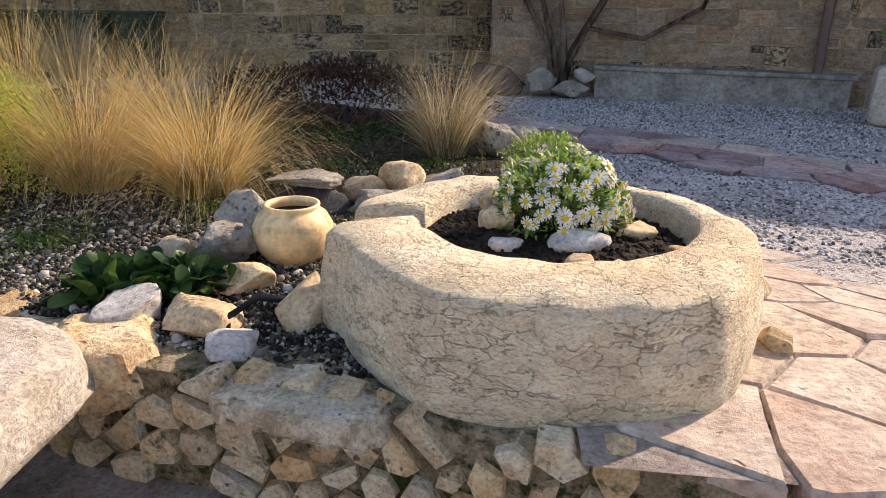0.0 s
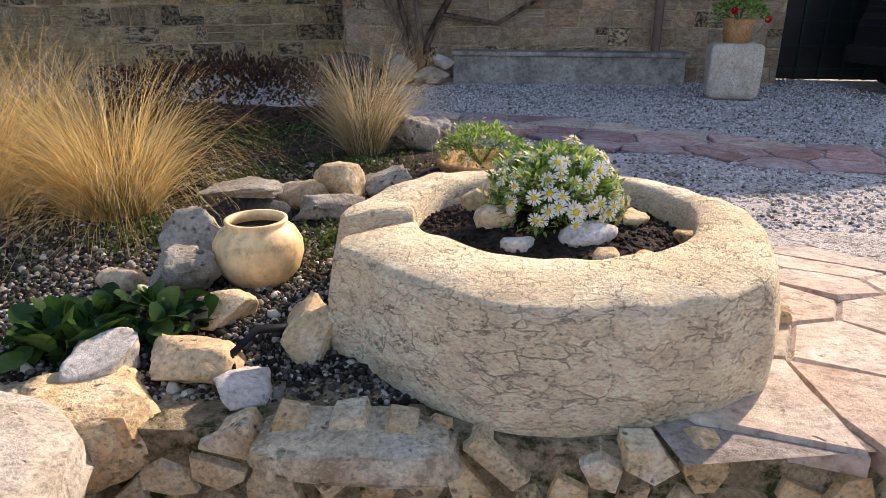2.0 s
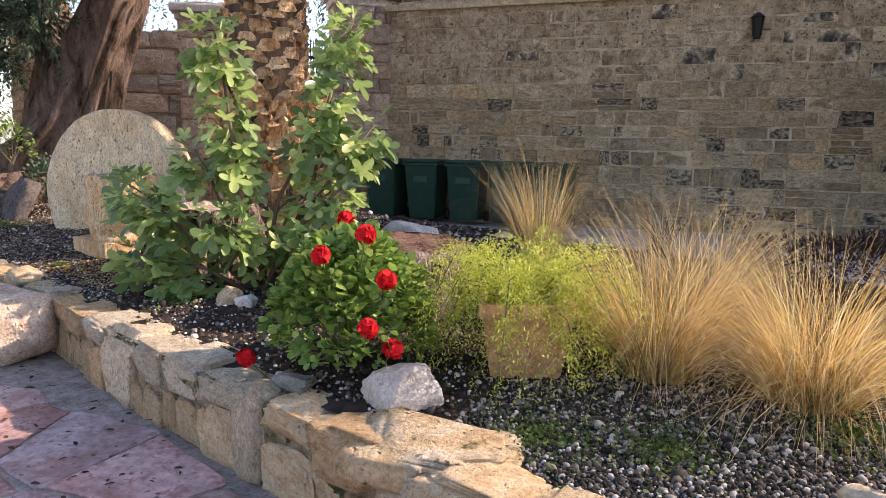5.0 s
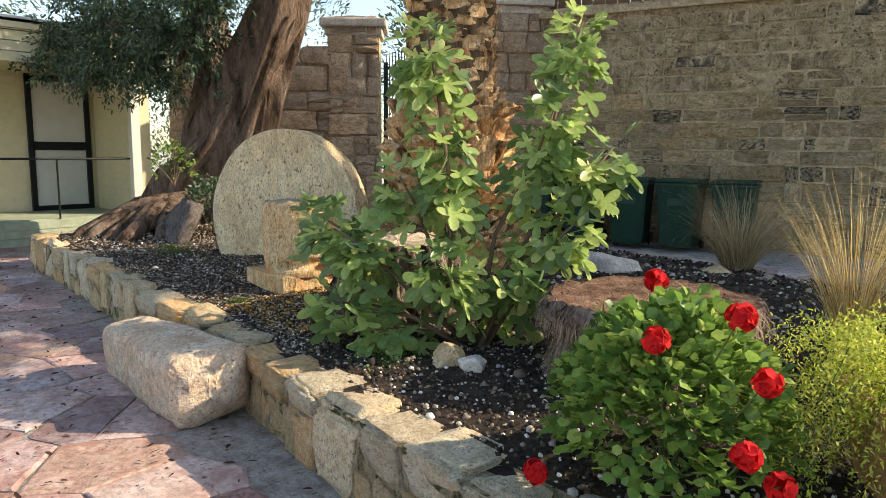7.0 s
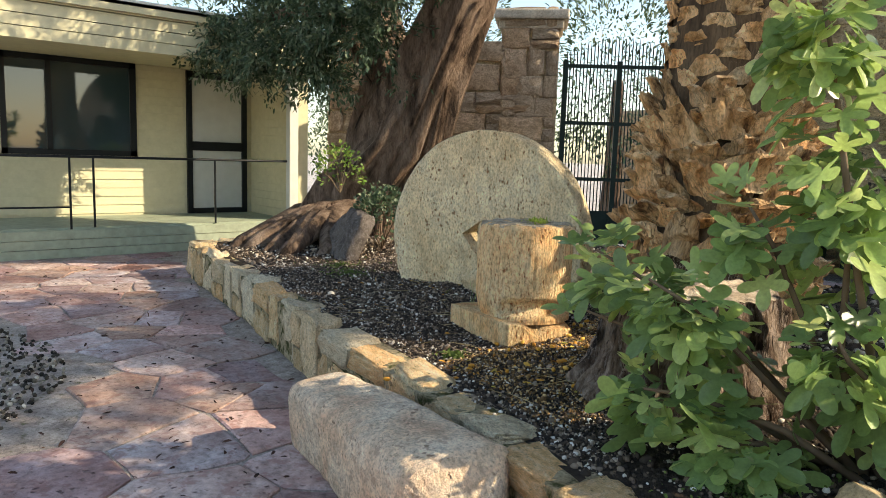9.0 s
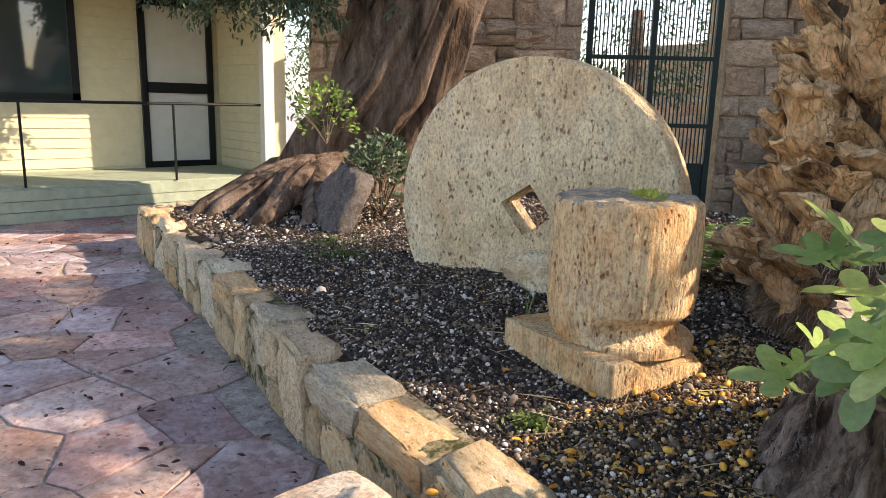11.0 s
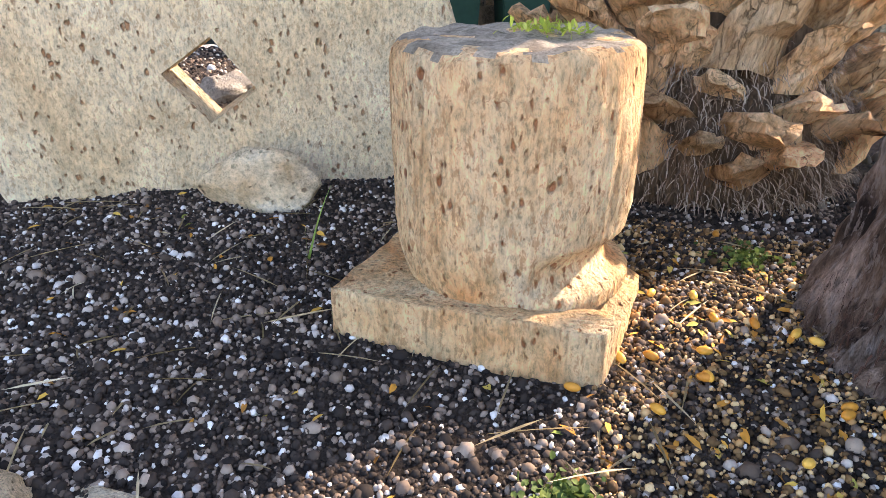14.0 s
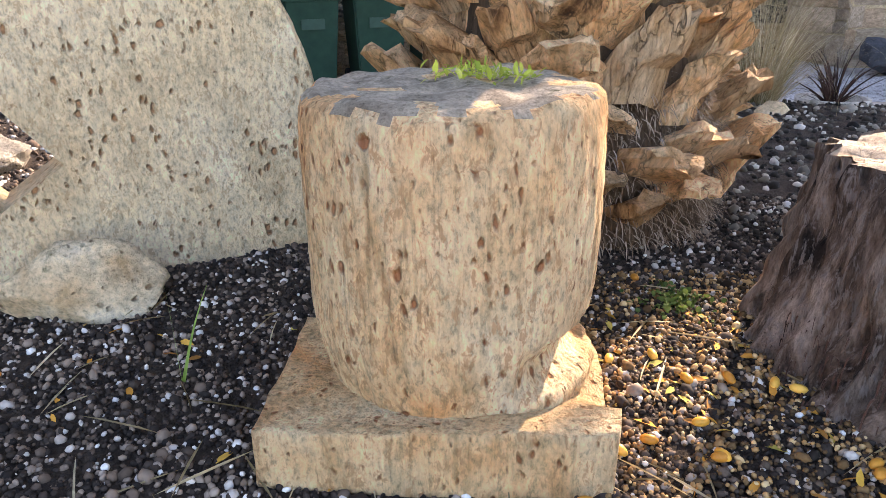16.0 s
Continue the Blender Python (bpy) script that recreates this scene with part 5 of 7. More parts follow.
rock("slab_rock", (-9.62, 5.16, 0.26), (0.80, 0.20, 0.66), SLATE, 84, "big dark slab of rock leaning by the tree roots", -14, -28, 0.1, 6, "stone", "stones of the bed", 4, 0.07, 0.78, 0.5)

YARDPEB = island("pale yard gravel", [(0.0, (0.10, 0.09, 0.08)), (0.2, (0.34, 0.31, 0.29)), (0.45, (0.58, 0.55, 0.52)), (1.0, (0.72, 0.70, 0.67))])

# ---- pebbles ----
PR = np.random.default_rng(8)


def pebbles(name, label, n, xs, depth_of, size, material, lift=0.0, keep=lambda x, y: True):
    pts = []
    while len(pts) < n:
        x = PR.uniform(*xs)
        y = along(FRONT, x) + depth_of(PR)
        if keep(x, y):
            pts.append((x, y, bed_z(x, y) + lift + PR.uniform(-0.003, 0.004)))
    n = len(pts)
    s = PR.uniform(0.5, 1.1, (n, 3)) * PR.lognormal(0, 0.36, n)[:, None] * size
    solo(name, scatter(name, *ICO1, np.array(pts), spins_any(n, PR), s, material), None, label, "gravel", kind="stuff")


pebbles("pebbles", "layer of grey and white pebbles on the bed", 26000, (-2.3, 0.0), lambda q: q.uniform(0.12, 1.25), 0.0078, PEBBLE,
        keep=lambda x, y: math.hypot(x - 0.25, y - 2.64) > 0.58 and not (x < -1.2 and y > 3.7))
pebbles("pebbles", "sparser grey pebbles in the shade of the grasses", 2600, (-2.4, 0.4), lambda q: q.uniform(1.1, 2.2), 0.010, PEBBLE)
pebbles("pebbles", "dark soil scattered with small white and brown pebbles", 80000, (-9.4, -5.0), lambda q: 0.17 + 2.1 * q.uniform(0, 1) ** 1.3, 0.0068, DARKPEB)
pebbles("pebbles", "dark pebbled soil behind the millstone", 12000, (-9.8, -6.4), lambda q: q.uniform(2.0, 5.3), 0.012, DARKPEB)
pebbles("pebbles", "dark pebbled soil round the tree roots", 9000, (-11.1, -9.3), lambda q: q.uniform(0.24, 2.2), 0.012, DARKPEB)
# sunlit patch right of the column, painted by warmer, brighter pebbles
pebbles("pebbles", "brown pebbles beside the column, coloured warm for the sunlit patch", 8000, (-6.25, -5.3), lambda q: q.uniform(0.3, 1.6), 0.0056, SUNLITPEB, 0.004)
pebbles("pebbles", "dark soil with small pebbles under the fig", 9000, (-5.4, -2.3), lambda q: q.uniform(0.2, 1.9), 0.009, DARKPEB)
pebbles("pebbles", "pebbles on the soil behind the palm", 4500, (-6.6, -3.0), lambda q: q.uniform(1.9, 5.2), 0.016, PEBBLE)


# ---- plants ----
def strips(n, r, base, radius, height, spread, width, droop, segs=5):
    """Blades as tapering strips: they rise from a tuft and bend over."""
    t = np.linspace(0, 1, segs + 1)
    a = r.uniform(0, 2 * math.pi, n)
    rad = radius * np.sqrt(r.uniform(0, 1, n))
    h = height * r.uniform(0.45, 1.0, n)
    start = math.pi / 2 - spread * np.abs(r.normal(0, 0.62, n))
    curl = droop * r.uniform(0.5, 3.4, n)
    turn = a + r.normal(0, 0.6, n)
    phi = start[:, None] - curl[:, None] * t[None] ** 1.4
    dt = 1.0 / segs
    out = np.concatenate([np.zeros((n, 1)), np.cumsum(np.cos((phi[:, 1:] + phi[:, :-1]) / 2), 1) * dt], 1) * h[:, None]
    rise = np.concatenate([np.zeros((n, 1)), np.cumsum(np.sin((phi[:, 1:] + phi[:, :-1]) / 2), 1) * dt], 1) * h[:, None]
    x = base[0] + (rad * np.cos(a))[:, None] + np.cos(turn)[:, None] * out
    y = base[1] + (rad * np.sin(a))[:, None] + np.sin(turn)[:, None] * out
    z = base[2] + np.maximum(rise, 0.004)
    w = width * (1 - t * 0.85)[None] * r.uniform(0.7, 1.2, n)[:, None]
    b = r.uniform(0, 2 * math.pi, n)
    sx, sy = np.cos(b)[:, None] * w, np.sin(b)[:, None] * w
    left, right = np.stack([x - sx, y - sy, z], -1), np.stack([x + sx, y + sy, z], -1)
    v = np.stack([left, right], 2).reshape(-1, 3)
    k = np.arange(segs) * 2
    f = np.stack([k, k + 1, k + 3, k + 2], -1)[None] + (np.arange(n) * (segs + 1) * 2)[:, None, None]
    return v, f.reshape(-1, 4)


def grass(x, y, n, radius, height, spread, mat_, label, droop=0.34, width=0.0021, seed=1, stalks=100):
    r = np.random.default_rng(seed)
    z = bed_z(x, y)
    g = thing("ornamental_grass", label, "grass", pose(x, y, z - 0.01), group="grass clumps in the bed")
    v, f = strips(n, r, (0, 0, 0), radius, height, spread, width, droop)
    tagged(part("blade", arrays("blade", v, f, mat_), None, g), kind="stuff")
    v, f = strips(stalks, r, (0, 0, 0), radius * 0.8, height * 1.3, spread * 0.75, width * 0.8, 1.25, 10)
    tagged(part("stalk", arrays("stalk", v, f, STRAW_PALE), None, g), kind="stuff")
    v, f = strips(n // 6, r, (0, 0, 0), radius, height * 0.45, spread * 0.9, width, 0.3)
    tagged(part("green_blade", arrays("green_blade", v, f, LEAF_MOSS), None, g, "green blades at the foot"), kind="stuff")


grass(-1.80, 3.66, 1500, 0.13, 0.92, 0.62, STRAW, "clump of golden feather grass glowing in the sun", 0.78, 0.0017, 1, 240)
grass(-1.24, 3.62, 1800, 0.14, 0.84, 0.78, STRAW, "round clump of golden feather grass glowing in the sun", 0.85, 0.0017, 2, 200)
grass(-0.22, 4.45, 1100, 0.10, 0.76, 0.55, STRAW_PALE, "pale clump of dry feather grass in the shade", 0.55, 0.0017, 3, 120)
grass(-2.75, 4.6, 420, 0.05, 0.95, 0.22, STRAW, "small clump of golden grass behind the fern", 0.3, 0.0018, 4, 60)
grass(-4.1, 7.2, 900, 0.12, 0.95, 0.6, STRAW_PALE, "dry grass clump before the bins", 0.45, 0.002, 5, 120)
grass(-1.75, 4.25, 1300, 0.13, 0.90, 0.7, STRAW_PALE, "dry grass clump behind the golden ones", 0.5, 0.0018, 6, 140)


def leaf_shape(kind):
    """Unit leaf in x, y with a slight fold: outline points round a centre."""
    if kind == "fig":
        a = np.linspace(-math.pi, math.pi, 43)[:-1]
        rr = 0.15 + 0.41 * np.abs(np.cos(2.5 * a)) ** 0.95 * (1 + 0.28 * np.cos(a))
        rr *= np.where(np.abs(a) > 2.4, 0.6, 1.0)
        pts = np.stack([rr * np.cos(a) + 0.45, rr * np.sin(a)], 1)
    elif kind == "round":
        a = np.linspace(-math.pi, math.pi, 17)[:-1]
        rr = 0.5 + 0.05 * np.cos(6 * a)
        pts = np.stack([rr * np.cos(a) + 0.45, rr * np.sin(a)], 1)
    elif kind == "heart":
        a = np.linspace(-math.pi, math.pi, 13)[:-1]
        pts = np.stack([0.5 * np.cos(a) + 0.4 + 0.12 * np.cos(a) ** 3, 0.48 * np.sin(a)], 1)
    elif kind == "petal":
        pts = np.array([(0, -0.05), (0.5, -0.13), (0.9, -0.10), (1.0, 0), (0.9, 0.10), (0.5, 0.13), (0, 0.05)])
    else:
        pts = np.array([(0, 0), (0.3, -0.16), (0.7, -0.14), (1, 0), (0.7, 0.14), (0.3, 0.16)])
    c = pts.mean(0)
    z = lambda p: 0.25 * abs(p[1]) - 0.18 * (p[0] - 0.4) ** 2
    v = [(c[0], c[1], z(c))] + [(p[0], p[1], z(p)) for p in pts]
    n = len(pts)
    return np.array(v), np.array([(0, 1 + k, 1 + (k + 1) % n) for k in range(n)])


def leaves(name, centres, outs, sizes, kind, mat_, r, droop=0.2):
    """Leaves at centres whose tips point along outs."""
    v, f = leaf_shape(kind)
    o = np.asarray(outs, float)
    o = o / (np.linalg.norm(o, axis=1)[:, None] + 1e-6)
    up = np.array([0, 0, 1.0]) + r.normal(0, 0.45, o.shape)
    side = np.cross(up, o)
    side /= np.linalg.norm(side, axis=1)[:, None] + 1e-6
    nrm = np.cross(o, side)
    return scatter(name, v, f, np.asarray(centres), np.stack([o, side, nrm], -1), sizes, mat_)


def fig():
    r = np.random.default_rng(14)
    base = Vector((-4.38, 3.95, 0.36))
    t = thing("fig_bush", "young fig bush with large lobed green leaves", "bush", Matrix.Translation(base))
    # shoots: tip, leaves, how far down the shoot they reach
    ends = [((-4.70, 3.90, 2.02), 105, 0.42), ((-4.22, 4.68, 2.12), 105, 0.40), ((-3.92, 4.52, 1.42), 60, 0.35), ((-3.98, 4.30, 1.05), 45, 0.4), ((-4.58, 3.92, 1.40), 55, 0.35), ((-4.25, 4.45, 1.62), 60, 0.3),
            ((-5.40, 3.72, 1.02), 60, 0.28), ((-5.50, 3.80, 0.74), 9, 0.08), ((-5.00, 3.50, 0.98), 62, 0.3), ((-4.98, 3.48, 0.60), 55, 0.35), ((-4.74, 3.52, 0.46), 34, 0.25),
            ((-4.45, 3.70, 0.85), 40, 0.4), ((-4.12, 4.12, 0.72), 40, 0.4), ((-4.86, 3.86, 1.25), 36, 0.3)]
    C, O, S = [], [], []
    for e, count, reach in ends:
        e = Vector(e) - base
        mid = Vector((e.x * 0.42, e.y * 0.42, e.z * 0.45)) + Vector(r.normal(0, 0.05, 3))
        pts = [Vector((r.uniform(-0.06, 0.06), r.uniform(-0.06, 0.06), -0.02)), mid, e * 0.78 + Vector((0, 0, 0.04)), e]
        part("stem", tube(pts, [0.017, 0.012, 0.009, 0.005], 7), TWIG, t, smooth=True)
        for _ in range(count):
            u = max(0.2, 1 - abs(r.normal(0, reach)))
            i = min(2, int(u * 3))
            p = pts[i].lerp(pts[i + 1], min(1, u * 3 - i))
            a = r.uniform(0, 2 * math.pi)
            fall = r.uniform(-1.5, 0.1) if u < 0.93 else r.uniform(-0.3, 1.1)
            out = Vector((math.cos(a), math.sin(a), fall))
            C.append(p + out * r.uniform(0.02, 0.09))
            O.append(out)
            S.append(r.uniform(0.10, 0.20) * (0.8 if u > 0.93 else 1.0))
    tagged(part("leaf_mass", leaves("leaf_mass", C, O, np.array(S), "fig", LEAF_FIG, r), None, t, "large lobed fig leaves"), kind="stuff")


fig()


def bush(name, label, category, place, radii, n, size, kind, mat_, seed, stems=8, stem_mat=STEM, low=-0.2, shell=0.5):
    """A rounded plant: stems from one foot and leaves through its outer shell."""
    r = np.random.default_rng(seed)
    t = thing(name, label, category, pose(*place))
    d = r.normal(size=(n, 3))
    d /= np.linalg.norm(d, axis=1)[:, None]
    d[:, 2] = np.where(d[:, 2] < low, -d[:, 2], d[:, 2])
    lump = 1 + 0.22 * np.array([noise.noise(Vector(q * 2.2 + seed)) for q in d])
    p = d * (r.uniform(shell, 1.0, n) ** 0.5 * lump)[:, None] * np.array(radii)
    p[:, 2] += radii[2] * 0.45
    tagged(part("leaf_mass", leaves("leaf_mass", p, d + r.normal(0, 0.5, d.shape), size * r.uniform(0.6, 1.2, n), kind, mat_, r), None, t), kind="stuff")
    for k in range(stems):
        e = Vector(p[k * 7])
        part("stem", tube([(0, 0, 0), e * 0.5 + Vector((0, 0, 0.03)), e], [0.006, 0.004, 0.002], 6), stem_mat, t)
    return t, r


# daisies in the trough
daisy, r_ = bush("daisy_bush", "dense bush of white daisies with yellow eyes", "flowers", (0.29, 2.76, 0.56), (0.20, 0.19, 0.165), 2600, 0.034, "blade", LEAF_GER, 30, 14)
pv, pf = leaf_shape("petal")
eye_mesh = mesh_from(lathe([(0.0001, 0.005), (0.007, 0.0042), (0.0105, 0.0), (0.007, -0.003)], 10), "eye", PETAL_EYE, True)


def flower_mesh():
    vs, fs = [], []
    for k in range(15):
        a = 2 * math.pi * k / 15 + 0.1 * (k % 2)
        c, s = math.cos(a), math.sin(a)
        q = pv * np.array([0.019, 0.022, 0.01])
        vs.append(np.stack([c * (q[:, 0] + 0.006) - s * q[:, 1], s * (q[:, 0] + 0.006) + c * q[:, 1], q[:, 2] + 0.001 * (k % 3)], 1))
        fs.append(pf + k * len(pv))
    return arrays("petals", np.concatenate(vs), np.concatenate(fs), PETAL_WHITE)


petals = flower_mesh()


def daisies(t, n, radii, lift, r, scale):
    for _ in range(n):
        d = Vector(r.normal(size=3))
        d.normalize()
        d.z = abs(d.z) * 0.9 - 0.05
        d.normalize()
        p = Vector((d.x * radii[0], d.y * radii[1], d.z * radii[2] + lift)) * r.uniform(0.94, 1.10)
        m = Matrix.Translation(p) @ (d + Vector(r.normal(0, 0.28, 3))).to_track_quat("Z", "Y").to_matrix().to_4x4() @ Matrix.Scale(scale * r.uniform(0.75, 1.1), 4)
        f = part("flower", petals, None, t, m=m)
        part("eye", eye_mesh, None, f)


daisies(daisy, 130, (0.205, 0.195, 0.175), 0.075, r_, 1.0)

# small daisies in a bowl
bowl = thing("flower_bowl", "low terracotta bowl with a bush of small white flowers", "flower pot", pose(0.30, 3.95, 0.36))
part("bowl", lathe([(0.001, 0), (0.12, 0.0), (0.18, 0.06), (0.21, 0.13), (0.22, 0.14), (0.20, 0.145), (0.17, 0.10), (0.001, 0.09)], 40), TERRA, bowl, smooth=True)
small, r_ = bush("small_daisy_bush", "low green bush with tiny white flowers", "flowers", (0.30, 3.95, 0.47), (0.21, 0.21, 0.13), 1700, 0.026, "blade", LEAF_GER, 33, 8)
daisies(small, 26, (0.21, 0.21, 0.13), 0.07, r_, 0.5)


# geraniums
def geranium(place, radii, n, heads, seed, label):
    t, r = bush("geranium", label, "flowers", place, radii, n, 0.038, "round", LEAF_GER, seed, 10)
    v, f = leaf_shape("round")
    for hx, hy, hz in heads:
        part("flower_stalk", tube([(hx * 0.7, hy * 0.7, hz - 0.15), (hx, hy, hz)], [0.003, 0.002], 6), STEM, t)
        d = r.normal(size=(34, 3))
        d /= np.linalg.norm(d, axis=1)[:, None]
        part("flower_head", scatter("flower_head", v, f, d * 0.028 + np.array([hx, hy, hz]), spins_to(d, r), np.full(34, 0.032), PETAL_RED), None, t, "red flower head")
    return t


geranium((-2.98, 3.12, 0.36), (0.36, 0.34, 0.40), 3600, [(0.06, -0.25, 0.52), (0.28, -0.25, 0.62), (0.33, -0.3, 0.28), (0.40, -0.24, 0.20), (-0.25, -0.36, 0.08), (0.34, -0.2, 0.45), (-0.1, 0.1, 0.62)], 40,
         "green geranium bush with red flower heads")
pot2 = solo("flower_pot", lathe([(0.001, 0), (0.15, 0), (0.17, 0.25), (0.19, 0.26), (0.19, 0.30), (0.16, 0.30), (0.15, 0.24), (0.001, 0.22)], 40), TERRA, "terracotta pot on the white stone block", "flower pot", pose(4.42, 9.0, 0.62), smooth=True)
geranium((4.42, 9.0, 0.86), (0.32, 0.3, 0.2), 600, [(-0.2, -0.22, 0.15), (0.25, -0.2, 0.05)], 44, "sparse geranium with a few red flowers")


# feathery fern in a square pot
def fern_pot():
    p = thing("square_pot", "cracked square terracotta planter", "flower pot", pose(-2.33, 3.48, 0.36, 0, 0, 30))
    bm = bmesh.new()
    rings = []
    for h, z in ((0.14, 0.0), (0.18, 0.28), (0.195, 0.28), (0.195, 0.33), (0.165, 0.33), (0.155, 0.25)):
        rings.append([bm.verts.new((h * sx, h * sy, z)) for sx, sy in ((-1, -1), (1, -1), (1, 1), (-1, 1))])
    for a, b in zip(rings, rings[1:]):
        for k in range(4):
            bm.faces.new((a[k], a[(k + 1) % 4], b[(k + 1) % 4], b[k]))
    bm.faces.new(rings[0][::-1])
    part("pot", bm, TERRA, p)
    part("soil", box(-0.15, 0.15, -0.15, 0.15, 0.22, 0.27), SOIL, p)
    r = np.random.default_rng(50)
    t = thing("asparagus_fern", "bright yellow-green feathery fern spilling over its pot", "plant", pose(-2.33, 3.48, 0.62))
    C, O, S = [], [], []
    for k in range(225):
        a = r.uniform(0, 2 * math.pi)
        L = r.uniform(0.26, 0.56)
        rise = r.uniform(0.02, 0.38)
        fall = r.uniform(0.15, 0.75)
        prev = None
        for u in np.linspace(0.12, 1, 26):
            q = Vector((math.cos(a) * L * u ** 0.8, math.sin(a) * L * u ** 0.8, rise * math.sin(u * 2.2) - fall * u ** 2.6 * 0.7))
            for _ in range(5):
                C.append(q + Vector(r.normal(0, 0.016, 3)))
                O.append(r.normal(size=3))
                S.append(r.uniform(0.010, 0.022))
        if k < 30:
            pts = [Vector((math.cos(a) * L * u ** 0.8, math.sin(a) * L * u ** 0.8, rise * math.sin(u * 2.2) - fall * u ** 2.6 * 0.7)) for u in (0.0, 0.3, 0.6, 1.0)]
            part("stem", tube(pts, [0.003, 0.0025, 0.002, 0.001], 5), STEM, t)
    tagged(part("leaf_mass", leaves("leaf_mass", C, O, np.array(S), "blade", LEAF_FERN, r), None, t), kind="stuff")


fern_pot()
# broad dark leaves by the rocks
bush("leafy_plant", "low plant of broad dark glossy curled leaves", "plant", (-1.05, 2.53, 0.34), (0.165, 0.14, 0.085), 130, 0.06, "heart", LEAF_DARK, 60, 8, low=-0.05, shell=0.2)
bush("leafy_plant", "low plant of broad dark glossy curled leaves", "plant", (-0.86, 2.60, 0.34), (0.13, 0.11, 0.09), 80, 0.06, "heart", LEAF_DARK, 61, 5, low=-0.05, shell=0.2)

# clay pot
pot = thing("clay_pot", "round cream-glazed clay pot on the gravel", "pot", pose(-0.62, 2.93, 0.345))
part("body", lathe([(0.001, 0.0), (0.06, 0.0), (0.095, 0.025), (0.128, 0.07), (0.142, 0.115), (0.139, 0.155), (0.12, 0.19), (0.098, 0.207), (0.092, 0.213), (0.098, 0.222), (0.097, 0.229), (0.086, 0.229), (0.084, 0.21), (0.11, 0.18), (0.12, 0.14)], 56), CLAY, pot, smooth=True)
part("soil", lathe([(0.001, 0.195), (0.1, 0.19)], 24), SOIL, pot, "dark soil inside")
hose = solo("irrigation_hose", tube([(-0.62, 2.28, 0.33), (-0.64, 2.36, 0.40), (-0.58, 2.44, 0.43), (-0.48, 2.50, 0.40), (-0.40, 2.60, 0.35)], [0.012] * 5, 10), RUBBER, "short black rubber irrigation hose", "hose", smooth=True)
pipe = solo("irrigation_pipe", tube([(-0.30, 2.72, 0.33), (-0.26, 2.80, 0.42), (-0.24, 2.84, 0.52)], [0.016, 0.016, 0.014], 10), RUBBER, "black pipe end beside the trough", "pipe", smooth=True)

# moss and clover on the ground
R2 = np.random.default_rng(70)


def cover(name, label, spots, n, size, mat_=LEAF_MOSS):
    C = []
    while len(C) < n:
        cx, cy, rr = spots[R2.integers(len(spots))]
        a, q = R2.uniform(0, 6.28), rr * abs(R2.normal(0, 0.5))
        x, y = cx + q * math.cos(a), cy + q * math.sin(a)
        if y > along(FRONT, x) + 0.05 and math.hypot(x - 0.25, y - 2.64) > 0.62:
            C.append((x, y, bed_z(x, y) + R2.uniform(0.002, 0.02)))
    solo(name, leaves(name, C, R2.normal(0, 1, (n, 3)) + np.array([0, 0, 0.5]), size * R2.uniform(0.5, 1.2, n), "round", mat_, R2), None, label, "ground cover", kind="stuff")


cover("ground_cover", "low bright moss and clover between the stones", [(-0.4, 3.2, 0.3), (-0.25, 3.4, 0.25), (-2.0, 2.9, 0.3), (-1.6, 3.0, 0.3), (-1.1, 3.4, 0.3), (-0.8, 4.1, 0.5), (-0.3, 4.2, 0.4)], 7000, 0.013)
cover("ground_cover", "low green weeds near the tree roots", [(-9.0, 4.7, 0.35), (-8.6, 4.55, 0.25), (-5.6, 4.1, 0.06), (-5.85, 4.65, 0.1), (-4.6, 3.5, 0.3), (-6.3, 3.75, 0.08)], 2200, 0.014)
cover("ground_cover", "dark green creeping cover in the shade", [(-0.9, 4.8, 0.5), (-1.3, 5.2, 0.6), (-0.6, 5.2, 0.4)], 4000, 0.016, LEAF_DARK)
# dark dry heap behind the grasses
bush("dry_heap", "low heap of dark dry twigs and leaves", "heap", (-1.0, 5.5, 0.36), (1.0, 0.5, 0.32), 5200, 0.05, "blade", DRYTWIG, 77, 6, TWIG, 0.0, 0.55)

# fallen fruit and leaves
n = 330
fx = R2.uniform(-8.4, -5.2, n)
fx[:190] = R2.normal(-5.95, 0.22, 190)
fy = np.array([along(FRONT, x) + R2.uniform(0.26, 1.4) for x in fx])
fz = np.array([bed_z(x, y) + 0.008 for x, y in zip(fx, fy)])
solo("fallen_leaves", leaves("fallen_leaves", np.stack([fx, fy, fz], 1), R2.normal(0, 1, (n, 3)) * np.array([1, 1, 0.15]), R2.uniform(0.02, 0.05, n), "blade", DEADLEAF, R2), None, "fallen yellow and brown leaves on the soil", "leaves", kind="stuff")
dx, dy = R2.normal(-5.9, 0.28, 30), R2.normal(4.2, 0.35, 30)
DATES = np.stack([dx, dy, np.array([bed_z(x, y) + 0.016 for x, y in zip(dx, dy)])], 1)
fruit = scatter("fallen_fruit", *ICO2, DATES, spins_to(R2.normal(0, 1, (30, 3)) * np.array([1, 1, 0.1]), R2), np.tile([0.010, 0.010, 0.018], (30, 1)), DATE, True)
solo("fallen_fruit", fruit, None, "small orange palm dates fallen on the soil", "fruit", kind="stuff")


n = 150
tx = R2.uniform(-8.0, -5.4, n)
ty = np.array([along(FRONT, x) + R2.uniform(0.2, 1.5) for x in tx])
tv = [[math.cos(q), math.sin(q), R2.uniform(-0.05, 0.12)] for q in R2.uniform(0, 6.28, n)]
tz = np.array([bed_z(x, y) + 0.012 for x, y in zip(tx, ty)])
